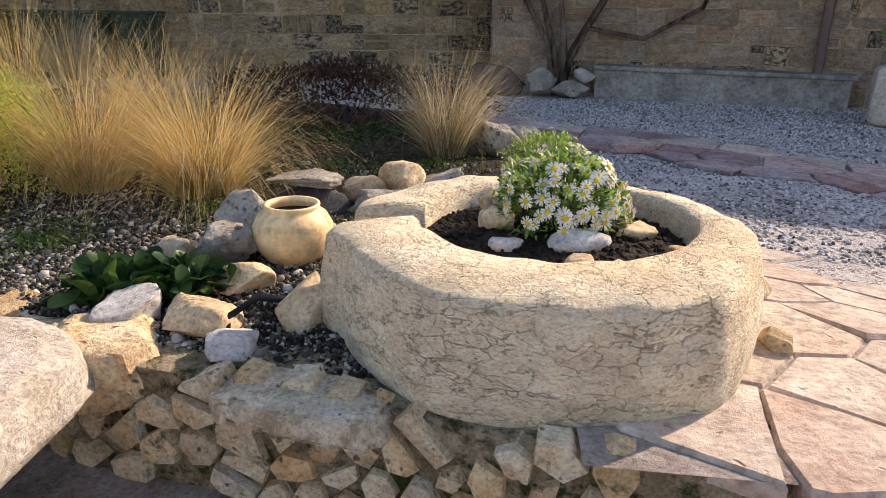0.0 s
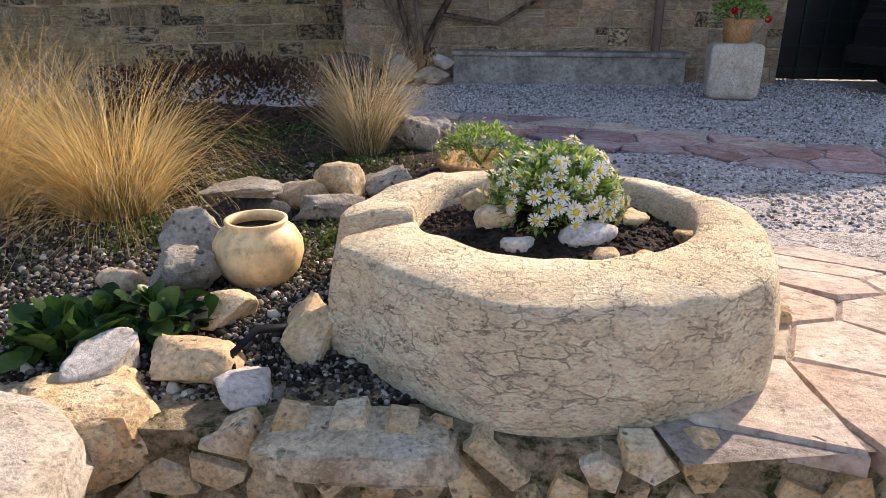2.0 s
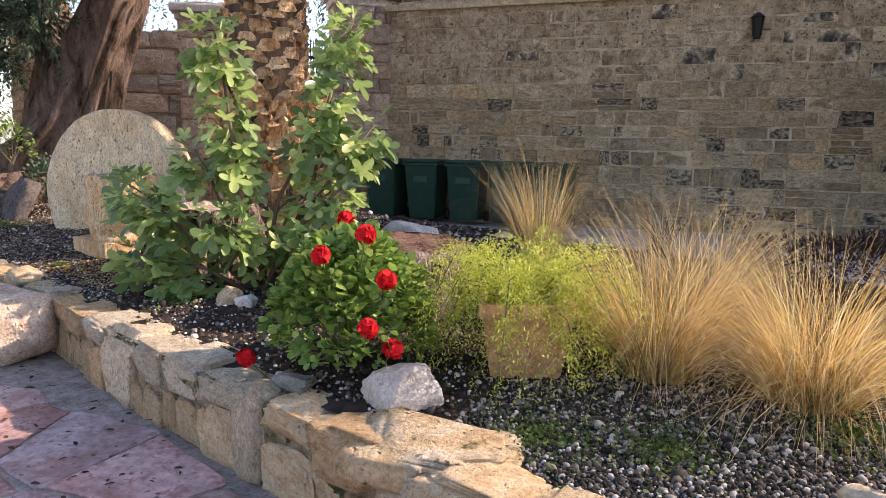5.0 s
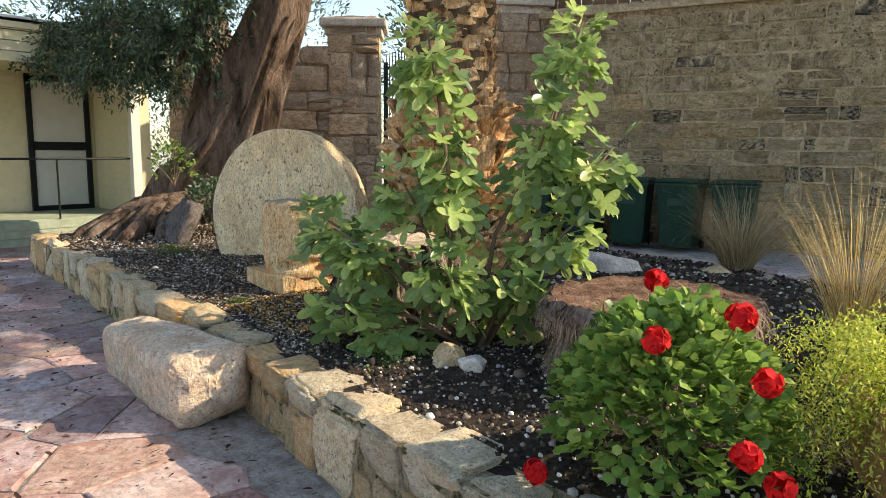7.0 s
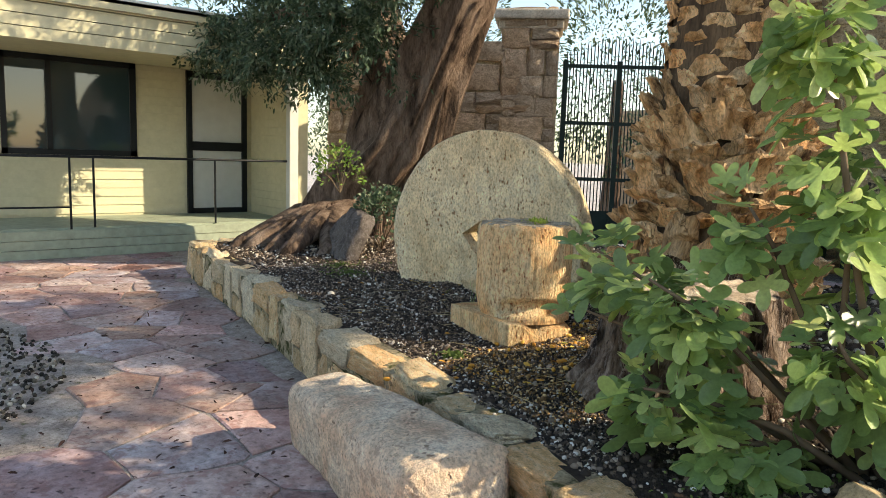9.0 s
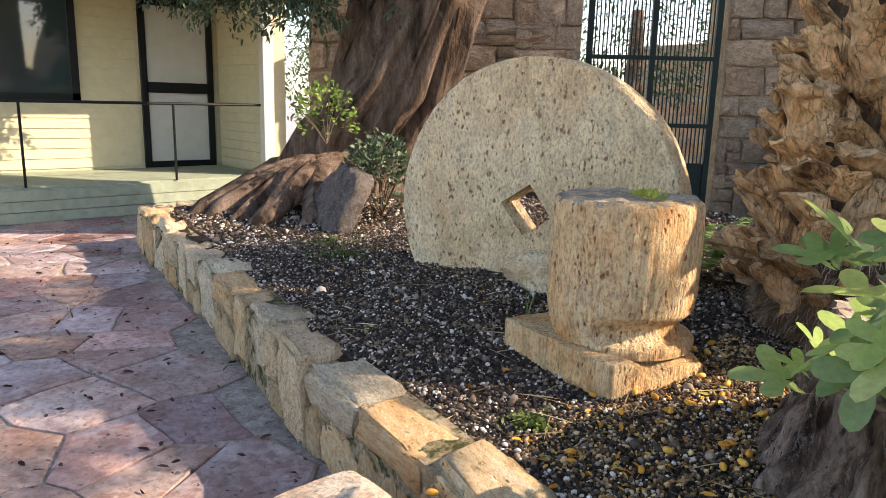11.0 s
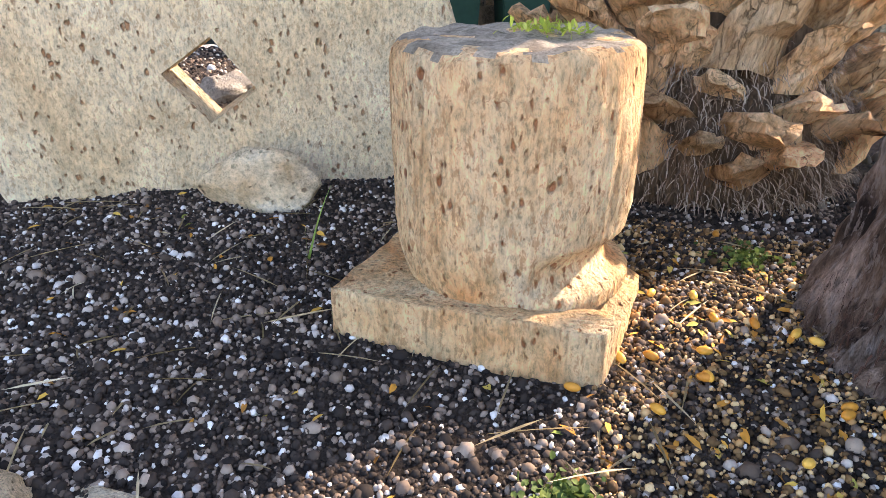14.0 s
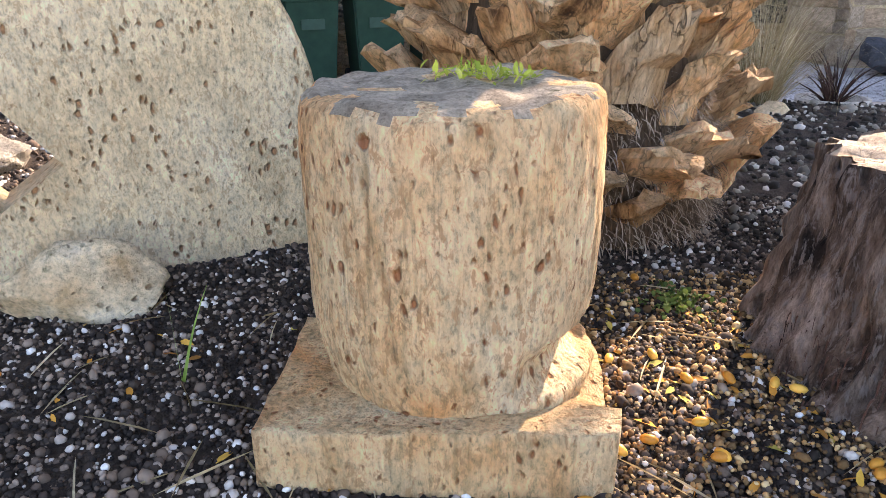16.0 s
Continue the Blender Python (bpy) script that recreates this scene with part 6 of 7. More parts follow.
solo("twigs", leaves("twigs", np.stack([tx, ty, tz], 1), tv, np.stack([R2.uniform(0.05, 0.22, n), np.full(n, 0.016), np.full(n, 0.05)], 1), "blade", STRAW_PALE, R2), None, "thin dry twigs and grass stems lying on the soil", "twigs", kind="stuff")
weed = thing("grass_blade", "single green grass blade before the millstone", "grass", pose(-7.02, 4.52, bed_z(-7.02, 4.52)))
v, f = strips(3, np.random.default_rng(3), (0, 0, 0), 0.004, 0.32, 0.12, 0.004, 0.12, 6)
part("blade", arrays("blade", v, f, LEAF_GER), None, weed)
moss_at = [(-6.40, 4.45), (-6.36, 4.40), (-6.43, 4.49)]
C = np.array([(moss_at[k % 3][0] + R2.normal(0, 0.035), moss_at[k % 3][1] + R2.normal(0, 0.03), 1.018 + R2.uniform(0, 0.012)) for k in range(160)])
solo("moss_tuft", leaves("moss_tuft", C, R2.normal(0, 1, (160, 3)) + np.array([0, 0, 0.8]), R2.uniform(0.012, 0.03, 160), "blade", LEAF_FERN, R2), None, "tuft of bright green weed on the column top", "moss", kind="stuff")


# litter on the paving and loose stones in the yard
n = 900
lx, ly = R2.uniform(-12.5, -2.0, n), R2.uniform(0.0, 1.0, n) ** 0.6
ly = np.array([along(FRONT, x) - 0.03 - 3.2 * (1 - q) for x, q in zip(lx, ly)])
solo("leaf_litter", leaves("leaf_litter", np.stack([lx, ly, np.full(n, 0.012)], 1), R2.normal(0, 1, (n, 3)) * np.array([1, 1, 0.12]), R2.uniform(0.015, 0.06, n), "blade", DRYTWIG, R2), None, "dark dry leaf litter strewn on the paving", "leaves", kind="stuff")
n = 16000
gx, gy = R2.uniform(-0.4, 6.5, n), R2.uniform(4.0, 10.6, n)
gz = np.array([max(terrace_z(x, y), -0.016) if x > 0.6 and y < 6.0 else -0.016 for x, y in zip(gx, gy)])
PL_ = np.array([(p.x, p.y) for p in line])
keep_ = np.array([not inside(x, y, EDGE) and y > along(BACK, x) - 0.2 and np.hypot(PL_[:, 0] - x, PL_[:, 1] - y).min() > 0.55 for x, y in zip(gx, gy)])
P_ = np.stack([gx, gy, gz + 0.003], 1)[keep_]
solo("yard_gravel", scatter("yard_gravel", *ICO1, P_, spins_any(len(P_), R2), R2.uniform(0.006, 0.018, (len(P_), 3)), YARDPEB), None, "loose pale and dark gravel of the yard", "gravel", kind="stuff")


# ---- trees ----
DRYFIBRE = island("dry root fibre", [(0.0, (0.08, 0.05, 0.03)), (0.5, (0.28, 0.19, 0.12)), (1.0, (0.50, 0.40, 0.30))])


def fibres(name, n, r, radius_at, z0, z1, length, material, out=0.5, down=1.0, width=0.0022):
    """Loose fibres that hang off an upright round body."""
    a, z = r.uniform(0, 2 * math.pi, n), r.uniform(z0, z1, n)
    L = length * r.uniform(0.4, 1.0, n)
    rad = np.array([radius_at(q) for q in z])
    t = np.linspace(0, 1, 4)
    turn = a + r.normal(0, 0.9, n)
    bow = out * r.uniform(0.2, 1.0, n)
    x = (rad * np.cos(a))[:, None] + np.cos(turn)[:, None] * (bow * L)[:, None] * np.sqrt(t)[None]
    y = (rad * np.sin(a))[:, None] + np.sin(turn)[:, None] * (bow * L)[:, None] * np.sqrt(t)[None]
    zz = np.maximum(z[:, None] - down * L[:, None] * t[None] ** 1.3 + 0.15 * L[:, None] * t[None], 0.004)
    w = width * (1 - 0.75 * t)[None] * r.uniform(0.6, 1.3, n)[:, None]
    sx, sy = -np.sin(a)[:, None] * w, np.cos(a)[:, None] * w
    v = np.stack([np.stack([x - sx, y - sy, zz], -1), np.stack([x + sx, y + sy, zz], -1)], 2).reshape(-1, 3)
    k = np.arange(3) * 2
    f = np.stack([k, k + 1, k + 3, k + 2], -1)[None] + (np.arange(n) * 8)[:, None, None]
    return arrays(name, v, f.reshape(-1, 4), material)


def boot_mesh(r, flat):
    """The base of a cut frond: a thick curved scale with a torn, sawn end."""
    bm = bmesh.new()
    seed = r.uniform(0, 50)
    rings, n = [], 12
    for i in range(6):
        u = i / 5
        hw = 0.125 * (1 - 0.42 * u) * (1 + 0.12 * math.sin(u * 5))
        ht = (0.052 - 0.012 * u) * (0.6 if flat else 1.0)
        cy = (0.02 + 0.13 * u ** 1.5) * (0.35 if flat else 1.0)
        cz = -0.12 + 0.24 * u
        ring = []
        for k in range(n):
            a = 2 * math.pi * k / n
            x = hw * math.cos(a)
            y = cy + ht * math.sin(a) - 1.6 * x * x
            d = Vector((noise.noise(Vector((x * 14 + seed, u * 3, a))), noise.noise(Vector((x * 14, u * 4 + seed, 3))), noise.noise(Vector((a, u * 2 + seed, 9))))) * 0.036
            ring.append(bm.verts.new(Vector((x, y, cz + (0.03 * noise.noise(Vector((a * 1.5, seed, 1))) if i == 5 else 0))) + d))
        rings.append(ring)
    for p, q in zip(rings, rings[1:]):
        for k in range(n):
            bm.faces.new((p[k], p[(k + 1) % n], q[(k + 1) % n], q[k]))
    c = bm.verts.new(sum((v.co for v in rings[-1]), Vector()) / n + Vector((0, -0.004, -0.012)))
    for k in range(n):
        bm.faces.new((rings[-1][k], rings[-1][(k + 1) % n], c))
    bmesh.ops.recalc_face_normals(bm, faces=bm.faces[:])
    return mesh_from(bm, "boot", BOOT)


def palm():
    t = thing("palm_tree", "old date palm with a thick trunk of cut leaf boots", "palm tree", pose(-5.88, 5.5, 0.35))
    prof = [(0.0, 0.44), (0.10, 0.50), (0.3, 0.50), (0.5, 0.45), (0.8, 0.42), (1.2, 0.40), (1.5, 0.36), (2.2, 0.335), (3.5, 0.32), (4.6, 0.31)]
    zs, rs = [p[0] for p in prof], [p[1] for p in prof]
    part("trunk", tube([(0, 0, z) for z in zs], rs, 60, wobble=0.08), PALMBARK, t, "fibrous brown trunk", smooth=True)
    r = random.Random(80)
    wide, close = [boot_mesh(r, False) for _ in range(9)], [boot_mesh(r, True) for _ in range(5)]
    z, k = 0.22, 0
    while z < 1.5:
        rr = float(np.interp(z, zs, rs))
        s = r.uniform(0.72, 1.2) * (1.0 if z < 1.2 else 0.85)
        part("boot", wide[k % 9], None, t, m=pose(0, 0, z + r.uniform(-0.03, 0.03), 0, 0, math.degrees(k * 2.39996) - 90 + r.uniform(-7, 7)) @ pose(0, rr - 0.03, 0, r.uniform(-34, 8), r.uniform(-16, 16), r.uniform(-14, 14))
             @ Matrix.Diagonal((s * 0.95, s * r.uniform(0.7, 1.25), s * r.uniform(0.75, 1.0), 1)))
        k += 1
        z += 0.0066
    z = 1.5
    while z < 3.3:
        rr = float(np.interp(z, zs, rs))
        s = r.uniform(0.75, 0.95)
        part("boot", close[k % 5], None, t, m=pose(0, 0, z, 0, 0, math.degrees(k * 2.39996) - 90) @ pose(0, rr - 0.015, 0, r.uniform(-8, 4), r.uniform(-6, 6), 0) @ Matrix.Diagonal((s * 1.1, s * 0.8, s * 0.5, 1)))
        k += 1
        z += 0.0115
    R = np.random.default_rng(81)
    skin = lambda q: float(np.interp(q, zs, rs)) + 0.01
    tagged(part("root_fibre", fibres("root_fibre", 11000, R, skin, 0.03, 0.55, 0.10, DRYFIBRE, 0.8, 0.6, 0.0022), None, t, "grey hanging root fibres"), kind="stuff")
    tagged(part("boot_fibre", fibres("boot_fibre", 5000, R, lambda q: skin(q) + 0.02, 0.4, 1.6, 0.10, DRYFIBRE, 0.7, 0.2, 0.0016), None, t, "brown fibres between the boots"), kind="stuff")
    C, O, S = [], [], []
    for k in range(48):
        a, up = k * 2.4, R.uniform(0.0, 1.2)
        for u in np.linspace(0.1, 1, 34):
            q = Vector((math.cos(a) * 2.9 * u, math.sin(a) * 2.9 * u, 4.5 + up * u - 1.3 * u ** 2.2))
            for sgn in (-1, 1):
                C.append(q)
                O.append((-math.sin(a) * sgn + math.cos(a) * 0.6, math.cos(a) * sgn + math.sin(a) * 0.6, -0.15))
                S.append(0.42 * (1 - 0.5 * u))
    tagged(part("fronds", leaves("fronds", C, O, np.stack([np.array(S), np.full(len(S), 0.09), np.full(len(S), 0.3)], 1), "blade", LEAF_OLIVE, R), None, t), kind="stuff")


palm()


def stump(place, shape, height, seed, label, cut, shag, ridge):
    """A sawn stump: shape gives radius by height from foot to top; ridged bark, a rough sawn face and loose fibres."""
    t = thing("palm_stump", label, "stump", pose(*place))
    zs, rs = [p[0] * height for p in shape], [p[1] for p in shape]
    n, m = 150, 44

    def skin(a, z):
        c, q = math.cos(a), math.sin(a)
        w = 1 + 0.10 * noise.noise(Vector((c * 1.5 + seed, q * 1.5, z))) + 0.07 * noise.noise(Vector((c * 6 + seed, q * 6, z * 3)))
        w += ridge * noise.noise(Vector((c * 16 + seed, q * 16, z * 4))) + ridge * 0.6 * noise.noise(Vector((c * 34 + seed, q * 34, z * 12)))
        return float(np.interp(z, zs, rs)) * w

    bm = bmesh.new()
    rings = []
    for i in range(m + 1):
        z = -0.04 + (height + 0.04) * i / m
        rings.append([bm.verts.new((skin(2 * math.pi * k / n, z) * math.cos(2 * math.pi * k / n), skin(2 * math.pi * k / n, z) * math.sin(2 * math.pi * k / n),
                                    z + (0.03 * noise.noise(Vector((k * 0.21, seed, 2))) if i == m else 0))) for k in range(n)])
    for a, b in zip(rings, rings[1:]):
        for k in range(n):
            bm.faces.new((a[k], a[(k + 1) % n], b[(k + 1) % n], b[k]))
    rim = [v.co.copy() for v in rings[-1]]
    part("bark", bm, STUMPBARK, t, "dark fibrous bark", smooth=True)
    bm = bmesh.new()
    rows = []
    for q in (0.995, 0.93, 0.8, 0.65, 0.5, 0.35, 0.2, 0.08):
        rows.append([bm.verts.new((p.x * q, p.y * q, height + (p.z - height) * q - 0.004 + 0.014 * noise.noise(Vector((p.x * q * 11, p.y * q * 11, seed))) + 0.008 * noise.noise(Vector((p.x * q * 40, p.y * q * 40, seed))))) for p in rim])
    for a, b in zip(rows, rows[1:]):
        for k in range(n):
            bm.faces.new((a[k], a[(k + 1) % n], b[(k + 1) % n], b[k]))
    bm.faces.new(rows[-1])
    part("sawn_top", bm, cut, t, "cracked sawn top", smooth=True)
    R = np.random.default_rng(int(seed))
    body = lambda q: float(np.interp(q, zs, rs)) * 0.99
    tagged(part("bark_fibre", fibres("bark_fibre", shag[0], R, body, shag[1] * height, shag[2] * height, shag[3], DRYFIBRE if shag[4] else DRYTWIG, shag[5], 1.0, 0.0024), None, t), kind="stuff")


stump((-5.30, 4.30, 0.35), [(-0.1, 0.56), (0.0, 0.54), (0.12, 0.51), (0.28, 0.455), (0.45, 0.42), (0.7, 0.39), (0.9, 0.375), (1.0, 0.36)], 0.48, 3.0, "sawn palm stump with dark shaggy bark", CUT,
      (900, 0.0, 0.4, 0.05, False, 0.2), 0.12)
REDCUT = stone("weathered red wood", [(0.3, (0.12, 0.06, 0.04)), (0.5, (0.30, 0.17, 0.11)), (0.75, (0.48, 0.32, 0.22))], 14, bump=1.0, vary=0, depth=0.03, spots=(0.04, 0.02, 0.015), spot_scale=30, spot_size=0.2)
stump((-3.48, 4.08, 0.35), [(-0.1, 0.50), (0.0, 0.50), (0.2, 0.47), (0.42, 0.43), (0.52, 0.40), (0.72, 0.41), (0.78, 0.49), (0.9, 0.50), (1.0, 0.47)], 0.40, 9.0, "wide low palm stump with a reddish top over a dark undercut", REDCUT,
      (5200, 0.15, 1.0, 0.16, True, 0.5), 0.05)


def old_tree():
    t = thing("carob_tree", "old gnarled tree with a thick twisted trunk and small grey-green leaves", "tree", pose(0, 0, 0))
    part("trunk", tube([(-10.95, 6.3, 0.1), (-10.95, 6.3, 0.5), (-10.85, 6.35, 1.0), (-10.5, 6.45, 1.6), (-10.05, 6.5, 2.3), (-9.65, 6.6, 3.1), (-9.3, 6.8, 4.4)], [0.85, 0.62, 0.48, 0.42, 0.37, 0.32, 0.26], 72, wobble=0.8, seed=2), BARK, t, "ridged twisted trunk", smooth=True)
    part("limb", tube([(-10.9, 6.4, 0.9), (-11.0, 6.5, 1.6), (-10.95, 6.6, 2.4), (-11.3, 6.6, 3.3), (-11.9, 6.4, 4.2)], [0.45, 0.38, 0.30, 0.24, 0.14], 28, wobble=0.45, seed=6), BARK, t, smooth=True)
    part("limb", tube([(-10.9, 6.5, 2.3), (-11.2, 6.1, 2.9), (-11.6, 5.7, 3.1), (-12.2, 5.4, 3.0)], [0.16, 0.12, 0.08, 0.04], 14, wobble=0.3, seed=9), BARK, t, smooth=True)
    for k, (x, y) in enumerate(((-10.2, 4.9), (-10.7, 4.72), (-9.7, 5.0), (-11.3, 5.0), (-10.45, 4.85), (-9.9, 4.7), (-11.0, 4.75), (-10.05, 4.75), (-10.85, 4.6), (-10.3, 4.7))):
        z = bed_z(x, y)
        part("root", tube([(-10.9 + 0.2 * math.sin(k), 6.0, 0.75), ((x - 10.9) / 2 + 0.1 * math.sin(k * 2), (y + 5.9) / 2, 0.62), (x, y, z + 0.03), (x + 0.05, y - 0.2, z - 0.08)], [0.16, 0.12, 0.07, 0.03], 14, wobble=0.5, seed=k), BARK, t, smooth=True)
    # two unseen limbs, added to carry leaves that shade the court and millstone
    part("limb", tube([(-9.5, 6.7, 3.9), (-8.2, 6.9, 4.7), (-6.0, 7.1, 5.0), (-3.8, 7.3, 5.1), (-2.2, 7.9, 5.2)], [0.24, 0.17, 0.12, 0.08, 0.04], 18, wobble=0.3, seed=12), BARK, t, smooth=True)
    part("limb", tube([(-3.8, 7.3, 5.1), (-3.2, 8.6, 5.2), (-2.6, 9.9, 5.2)], [0.08, 0.06, 0.03], 12, wobble=0.3, seed=15), BARK, t, smooth=True)
    R = np.random.default_rng(90)
    blobs = [((-11.0, 5.8, 2.25), 0.4), ((-11.6, 5.7, 2.45), 0.5), ((-12.8, 5.4, 2.6), 0.55), ((-10.2, 5.9, 2.7), 0.5), ((-13.3, 5.2, 2.75), 0.45), ((-12.2, 5.5, 2.35), 0.4),
             ((-11.3, 5.7, 2.75), 0.55), ((-12.1, 5.5, 2.95), 0.6), ((-10.6, 5.7, 2.85), 0.5), ((-11.7, 5.3, 2.6), 0.45), ((-10.9, 5.5, 2.45), 0.35), ((-11.0, 5.8, 3.4), 0.9), ((-12.4, 5.8, 3.6), 0.9), ((-10.0, 5.9, 3.5), 0.7),
             ((-9.9, 5.8, 3.1), 0.4), ((-12.7, 5.2, 2.9), 0.4), ((-10.2, 6.3, 2.2), 0.25),
             # blobs east of x = -5 are unseen, added to cast dappled shade
             ((-9.5, 6.6, 4.9), 1.3), ((-11.5, 6.2, 5.0), 1.5), ((-8.0, 6.2, 4.9), 1.1), ((-10.2, 5.2, 5.2), 1.2), ((-7.2, 5.6, 5.1), 0.9), ((-4.5, 7.2, 5.0), 1.3), ((-2.8, 6.6, 5.0), 1.3), ((-3.2, 8.3, 5.2), 1.2), ((-1.9, 8.8, 5.2), 1.0), ((-1.7, 7.5, 5.2), 1.0), ((-2.6, 9.8, 5.1), 1.0), ((-3.6, 9.3, 5.2), 0.9), ((-0.9, 6.6, 5.2), 0.9), ((-3.9, 6.2, 5.1), 0.8), ((-2.2, 6.0, 5.1), 0.8), ((-1.3, 5.4, 5.1), 0.8)]
    C, O = [], []
    for (x, y, z), q in blobs:
        n = int(4200 * q ** 1.6) if z < 4.2 else int(3000 * q ** 2)
        tw = R.normal(size=(max(3, n // 26), 3))
        tw = tw / np.linalg.norm(tw, axis=1)[:, None] * R.uniform(0.35, 1.0, len(tw))[:, None] * q
        for d in tw:
            end = np.array([x, y, z]) + d * np.array([1, 1, 0.75])
            dirn = d / (np.linalg.norm(d) + 1e-6) + np.array([0, 0, -0.35])
            for _ in range(26):
                C.append(end + dirn * R.uniform(-0.16, 0.14) + R.normal(0, 0.03, 3))
                O.append(dirn + R.normal(0, 0.8, 3))
    tagged(part("crown", leaves("crown", C, O, R.uniform(0.05, 0.10, len(C)), "blade", LEAF_OLIVE, R), None, t, "small grey-green leaves"), kind="stuff")


old_tree()
bush("shrub", "small dark leafy shrub growing at the tree trunk", "shrub", (-9.55, 5.55, 0.42), (0.42, 0.34, 0.46), 1000, 0.036, "heart", LEAF_OLIVE, 95, 12, TWIG)
bush("shrub", "light green shoots on the old trunk", "shrub", (-10.3, 5.5, 0.95), (0.34, 0.26, 0.38), 260, 0.036, "heart", LEAF_GER, 96, 8, TWIG)
for x, y, s in ((-6.85, 5.75, 1.0), (-6.65, 5.95, 0.8)):
    R = np.random.default_rng(int(s * 100))
    fr = thing("fern", "green sword fern behind the column", "fern", pose(x, y, bed_z(x, y)))
    for k in range(11):
        a = k * 0.6
        L = R.uniform(0.4, 0.6) * s
        C, O, S = [], [], []
        for u in np.linspace(0.1, 1, 22):
            q = Vector((math.cos(a) * L * 0.6 * u, math.sin(a) * L * 0.6 * u, L * (u - 0.45 * u ** 2.5)))
            for sg in (-1, 1):
                C.append(q)
                O.append((-math.sin(a) * sg + 0.4 * math.cos(a), math.cos(a) * sg + 0.4 * math.sin(a), 0.2))
                S.append(0.075 * math.sin(math.pi * min(0.97, u * 0.85 + 0.15)) + 0.01)
        part("frond", leaves("frond", C, O, np.array(S), "blade", LEAF_FIG, R), None, fr)


# climber on the pinkish wall
def climber():
    t = thing("bougainvillea", "old bougainvillea with bare twisted stems and purple bracts on the wall", "climber", pose(0, 0, 0))
    wy = lambda x: 11.62 - 0.247 * (x + 0.2) - 0.12
    runs = [[(0.75, 0), (0.72, 0.5), (0.55, 1.1), (0.35, 1.8), (0.5, 2.6)], [(0.78, 0), (0.85, 0.6), (0.75, 1.3), (0.95, 2.2), (1.2, 3.0)], [(0.8, 0), (0.95, 0.5), (1.15, 0.9), (1.9, 0.78), (2.6, 1.2), (2.9, 2.0), (3.2, 2.8)],
            [(0.72, 0), (0.6, 0.7), (0.2, 1.4), (0.05, 2.2), (-0.1, 3.0)], [(0.85, 0.4), (1.3, 1.2), (1.7, 1.9), (2.2, 2.7)]]
    for k, q in enumerate(runs):
        pts = [(x, wy(x) - 0.03 - (0.25 if z < 0.2 else 0), z) for x, z in q]
        part("stem", tube(pts, [0.05 * (1 - 0.11 * i) for i in range(len(pts))], 10, wobble=0.4, seed=k), BARK, t, smooth=True)
    R = np.random.default_rng(99)
    n = 5200
    x = R.uniform(-0.6, 5.4, n)
    z = 2.1 + np.abs(R.normal(0, 0.65, n)) - 0.45 * R.uniform(0, 1, n) + 0.25 * np.sin(x * 2.3)
    y = np.array([wy(q) for q in x]) - R.uniform(0.0, 0.5, n)
    P = np.stack([x, y, z], 1)
    tagged(part("leaf_mass", leaves("leaf_mass", P, R.normal(0, 1, (n, 3)) + np.array([0, -0.6, -0.4]), R.uniform(0.05, 0.1, n), "heart", LEAF_OLIVE, R), None, t), kind="stuff")
    C = []
    for _ in range(240):
        cx = R.uniform(0.2, 5.3)
        cz = 1.85 + abs(R.normal(0, 0.55)) + 0.2 * math.sin(cx * 2.3)
        for _ in range(26):
            q = R.normal(0, 0.09, 3)
            C.append((cx + q[0], wy(cx) - 0.35 + q[1], cz + q[2]))
    tagged(part("bract_mass", leaves("bract_mass", C, R.normal(0, 1, (len(C), 3)), R.uniform(0.03, 0.055, len(C)), "heart", PETAL_PURPLE, R), None, t, "purple papery bracts"), kind="stuff")


climber()


# ---- yard things ----
def bin_():
    t = thing("wheeled_bin", "dark green plastic wheeled bin by the wall", "bin", pose(-8.35, 10.72, 0, 0, 0, 9), group="row of bins")
    bm = bmesh.new()
    lo = [bm.verts.new(p) for p in ((-0.22, -0.26, 0.06), (0.22, -0.26, 0.06), (0.24, 0.26, 0.06), (-0.24, 0.26, 0.06))]
    hi = [bm.verts.new(p) for p in ((-0.28, -0.34, 0.95), (0.28, -0.34, 0.95), (0.28, 0.34, 0.95), (-0.28, 0.34, 0.95))]
    for k in range(4):
        bm.faces.new((lo[k], lo[(k + 1) % 4], hi[(k + 1) % 4], hi[k]))
    bm.faces.new(lo[::-1])
    bm.faces.new(hi)
    bmesh.ops.bevel(bm, geom=bm.edges[:], offset=0.02, segments=2, affect="EDGES")
    part("body", bm, BINGREEN, t)
    part("rim", box(-0.305, 0.305, -0.36, 0.36, 0.93, 0.98, 0.012), BINGREEN, t)
    part("lid", box(-0.30, 0.30, -0.37, 0.35, 0.985, 1.03, 0.018), BINGREEN, t, "closed lid")
    part("label", box(-0.12, 0.12, -0.335, -0.327, 0.66, 0.76), GREYLABEL, t, "faded printed label", m=pose(0, 0, 0, 0, 0, 0))
    for sx in (-1, 1):
        part("wheel", mesh_from(lathe([(0.001, -0.025), (0.09, -0.025), (0.10, 0), (0.09, 0.025), (0.001, 0.025)], 20), "wheel", RUBBER), None, t, m=pose(0.26 * sx, 0.27, 0.1, 0, 90, 0))
    part("handle", tube([(-0.25, 0.39, 0.92), (0.25, 0.39, 0.92)], [0.015, 0.015], 8), BINGREEN, t)
    return t


GREYLABEL = plain("faded label", (0.04, 0.085, 0.06), 0.6)
first = bin_()
for k in range(1, 5):
    copy_thing(first, pose(-8.35 + 0.72 * k, 10.72 + 0.13 * k, 0, 0, 0, 9 + (k % 3) * 3))

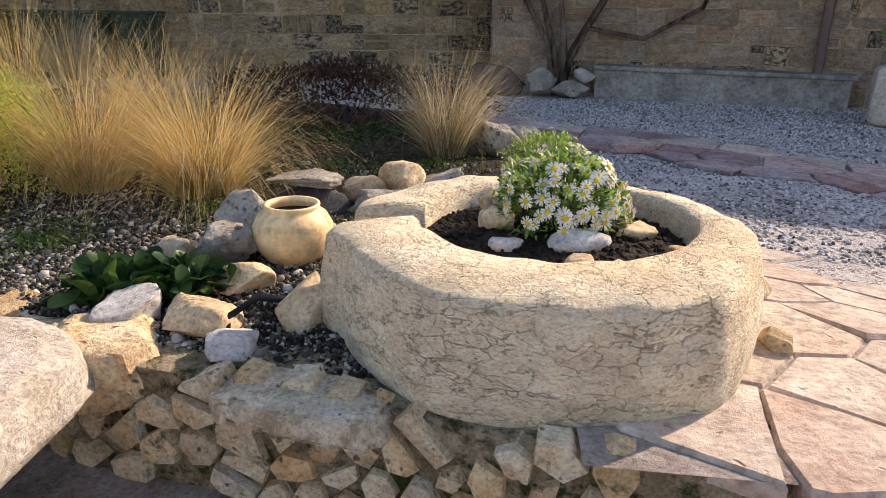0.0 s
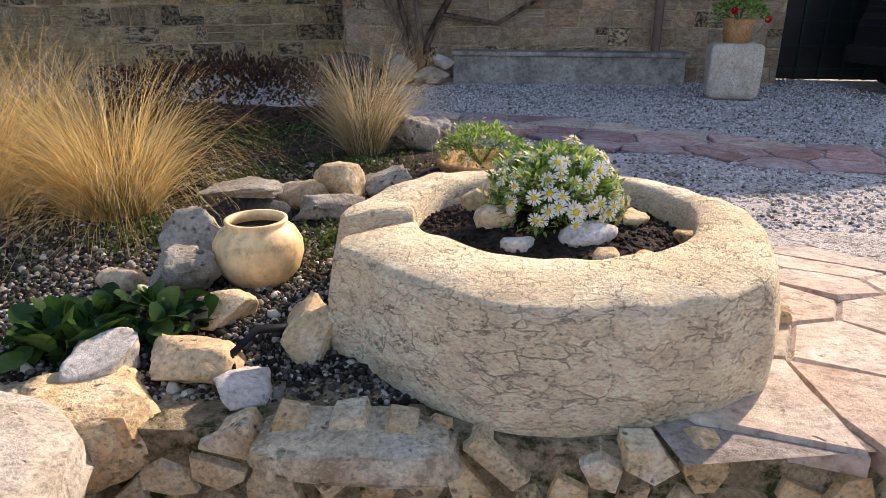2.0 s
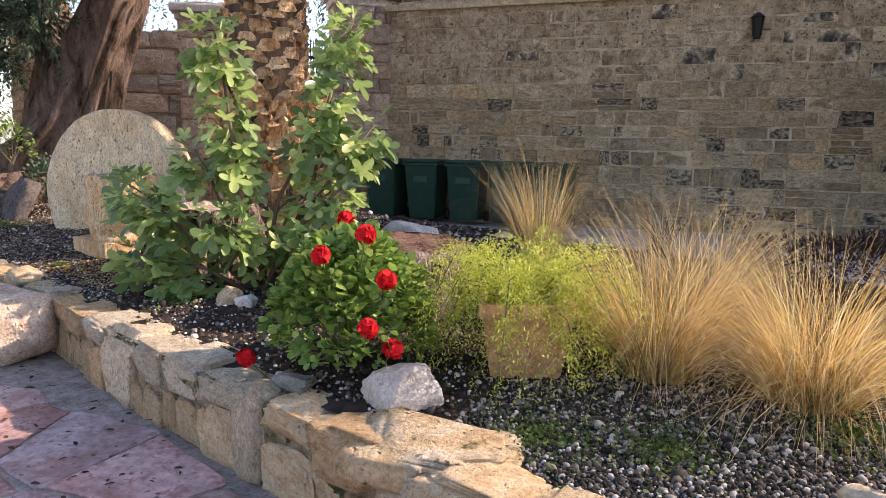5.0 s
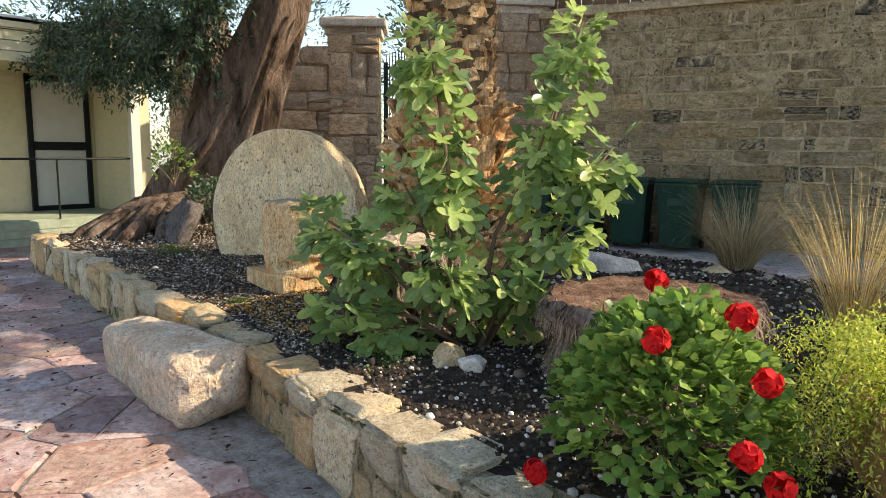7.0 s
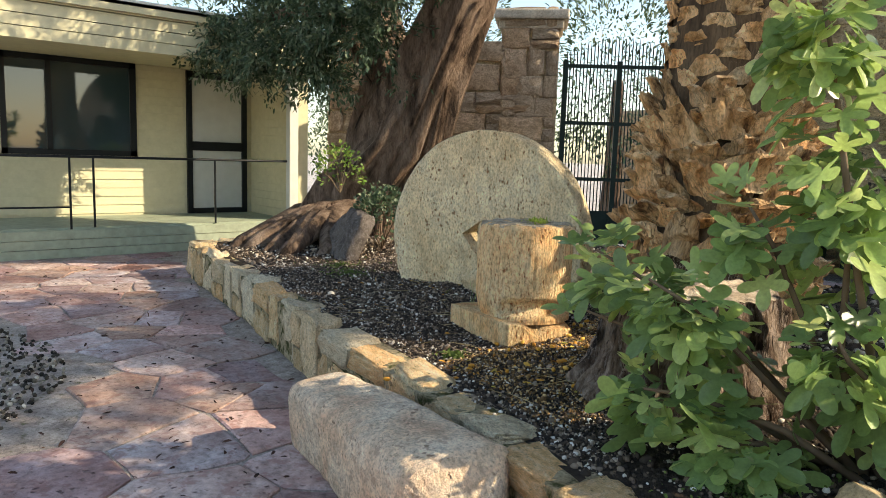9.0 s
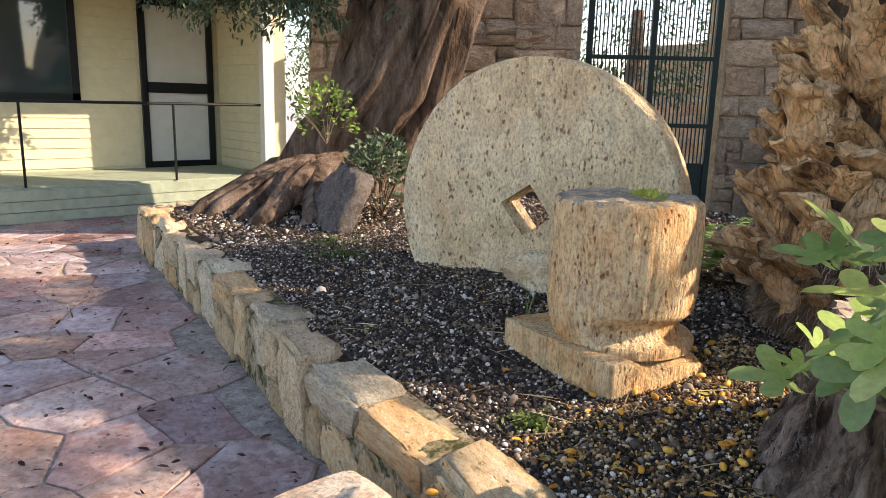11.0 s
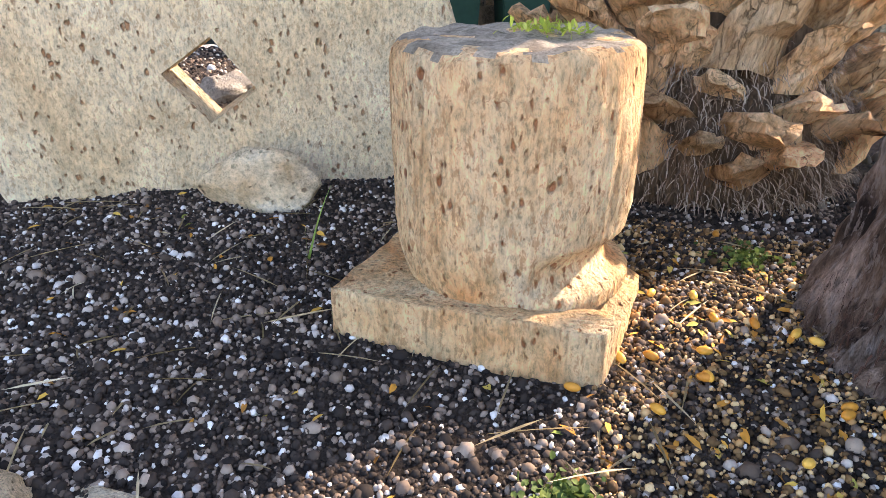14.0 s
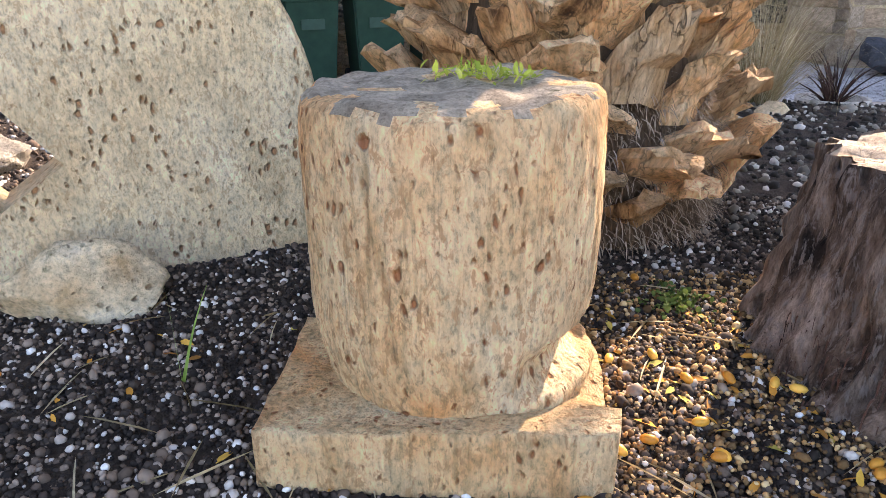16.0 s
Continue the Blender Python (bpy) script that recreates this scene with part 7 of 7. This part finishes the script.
lamp = thing("wall_lamp", "small dark wall lantern on the stone wall", "lamp", w1.matrix_basis @ pose(6.0, -0.1, 3.0))
part("backplate", box(-0.07, 0.07, 0.04, 0.075, -0.05, 0.25, 0.01), BLACK, lamp)
part("lantern", lathe([(0.05, -0.1), (0.09, 0.18), (0.10, 0.2), (0.03, 0.26), (0.001, 0.27)], 12), BLACK, lamp)
part("bracket", tube([(0, 0.05, 0.22), (0, 0.0, 0.26)], [0.012, 0.012], 8), BLACK, lamp)
pipe_v = solo("downpipe", tube([(4.05, 10.42, 0.4), (4.05, 10.42, 6.0)], [0.06, 0.06], 14), plain("rusty pipe", (0.20, 0.13, 0.11), 0.7), "brown upright drainpipe on the wall", "pipe", kind="structure")
agave = thing("potted_plant", "purple spiky plant in a wide pale pot", "plant", pose(-2.94, 8.03, 0.02))
part("pot", lathe([(0.001, 0), (0.2, 0), (0.24, 0.22), (0.26, 0.22), (0.26, 0.26), (0.22, 0.26), (0.2, 0.2), (0.001, 0.19)], 32), SLAB, agave, smooth=True)
v, f = strips(50, np.random.default_rng(7), (0, 0, 0.2), 0.05, 0.55, 1.0, 0.014, 0.45, 5)
tagged(part("spiky_leaves", arrays("spiky_leaves", v, f, DRYTWIG), None, agave, "narrow purple leaves"), kind="stuff")


# arched gateway and car at the far side of the yard
arch = thing("gateway", "dark arched gateway with an iron lattice", "gateway", pose(5.75, 10.15, 0, 0, 0, -14), kind="structure")
part("door", box(0, 2.8, 0.5, 0.56, 0, 3.0), BLACK, arch, "dark lattice door")
for k in range(9):
    part("bar", box(0.1 + 0.32 * k, 0.14 + 0.32 * k, 0.46, 0.5, 0, 3.0), GREENIRON, arch)
for k in range(9):
    part("bar", box(0, 2.8, 0.47, 0.5, 0.12 + 0.33 * k, 0.16 + 0.33 * k), GREENIRON, arch)
for k in range(12):
    a0, a1 = math.pi * k / 12, math.pi * (k + 1) / 12
    bm = bmesh.new()
    q = []
    for y in (-0.05, 0.7):
        for a, rr in ((a0, 1.35), (a1, 1.35), (a1, 2.6), (a0, 2.6)):
            q.append(bm.verts.new((1.35 + rr * math.cos(a) * (1.0 if rr < 2 else 1.05), y, 1.1 + rr * math.sin(a) * 1.25)))
    for fc in ((0, 1, 2, 3), (7, 6, 5, 4), (0, 4, 5, 1), (1, 5, 6, 2), (2, 6, 7, 3), (3, 7, 4, 0)):
        bm.faces.new([q[i] for i in fc])
    part("arch_stone", bm, PINKASH, arch)


def car():
    t = thing("car", "black parked off-road car with a yellow number plate", "car", pose(6.65, 7.75, 0, 0, 0, 12))
    bm = bmesh.new()
    sec = [(0.0, 0.45), (0.02, 0.85), (0.12, 1.0), (0.15, 1.65), (0.3, 1.78), (2.6, 1.8), (3.3, 1.1), (4.3, 1.0), (4.45, 0.5), (4.3, 0.35), (0.1, 0.35)]
    L, Rr = [bm.verts.new((x, 0.0, z)) for x, z in sec], [bm.verts.new((x, 1.75, z)) for x, z in sec]
    bm.faces.new(L)
    bm.faces.new(Rr[::-1])
    for k in range(len(sec)):
        j = (k + 1) % len(sec)
        bm.faces.new((L[k], Rr[k], Rr[j], L[j]))
    bmesh.ops.recalc_face_normals(bm, faces=bm.faces[:])
    bmesh.ops.bevel(bm, geom=bm.edges[:], offset=0.05, segments=3, affect="EDGES")
    part("body", bm, CARPAINT, t, smooth=False)
    part("bumper", box(-0.1, 0.12, 0.02, 1.73, 0.35, 0.58, 0.04), RUBBER, t)
    part("rear_window", box(0.11, 0.14, 0.25, 1.5, 1.1, 1.55), GLASS, t)
    plate = part("number_plate", box(-0.115, -0.1, 0.12, 0.60, 0.40, 0.53, 0.004), PLATE, t, "yellow plate with unreadable digits")
    for k in range(6):
        part("digit", box(-0.118, -0.114, 0.17 + 0.065 * k, 0.21 + 0.065 * k, 0.43, 0.50), INK, plate)
    for x in (0.85, 3.5):
        for y in (0.05, 1.70):
            w = part("wheel", mesh_from(lathe([(0.001, -0.1), (0.25, -0.1), (0.35, -0.09), (0.37, 0), (0.35, 0.09), (0.25, 0.1), (0.001, 0.1)], 32), "wheel", RUBBER), None, t, m=pose(x, y, 0.37, 90, 0, 0))
            part("rim", mesh_from(lathe([(0.001, -0.11), (0.2, -0.105), (0.22, 0), (0.2, 0.105), (0.001, 0.11)], 24), "rim", GREYLABEL), None, w)


car()
# distance beyond the gate and the roofs
solo("backdrop_wall", box(-14, -6.5, 15.5, 15.9, 0, 2.6), PINKASH, "pale stone wall across the lane beyond the gate", "wall", kind="structure")
for k, (x, y, q) in enumerate(((-12.5, 13.2, 1.9), (-9.8, 14.6, 1.8), (-16.5, 11.0, 2.4), (-18.5, 8.5, 2.4))):
    t, _ = bush("tree", "leafy tree beyond the wall", "tree", (x, y, 2.2), (q, q, q * 1.1), 5200, 0.13, "blade", LEAF_OLIVE, 120 + k, 6, BARK, -0.9)
    part("trunk", tube([(0, 0, -2.2), (0.05, 0, -0.5), (0, 0.05, 0.8)], [0.2, 0.16, 0.1], 12), BARK, t)
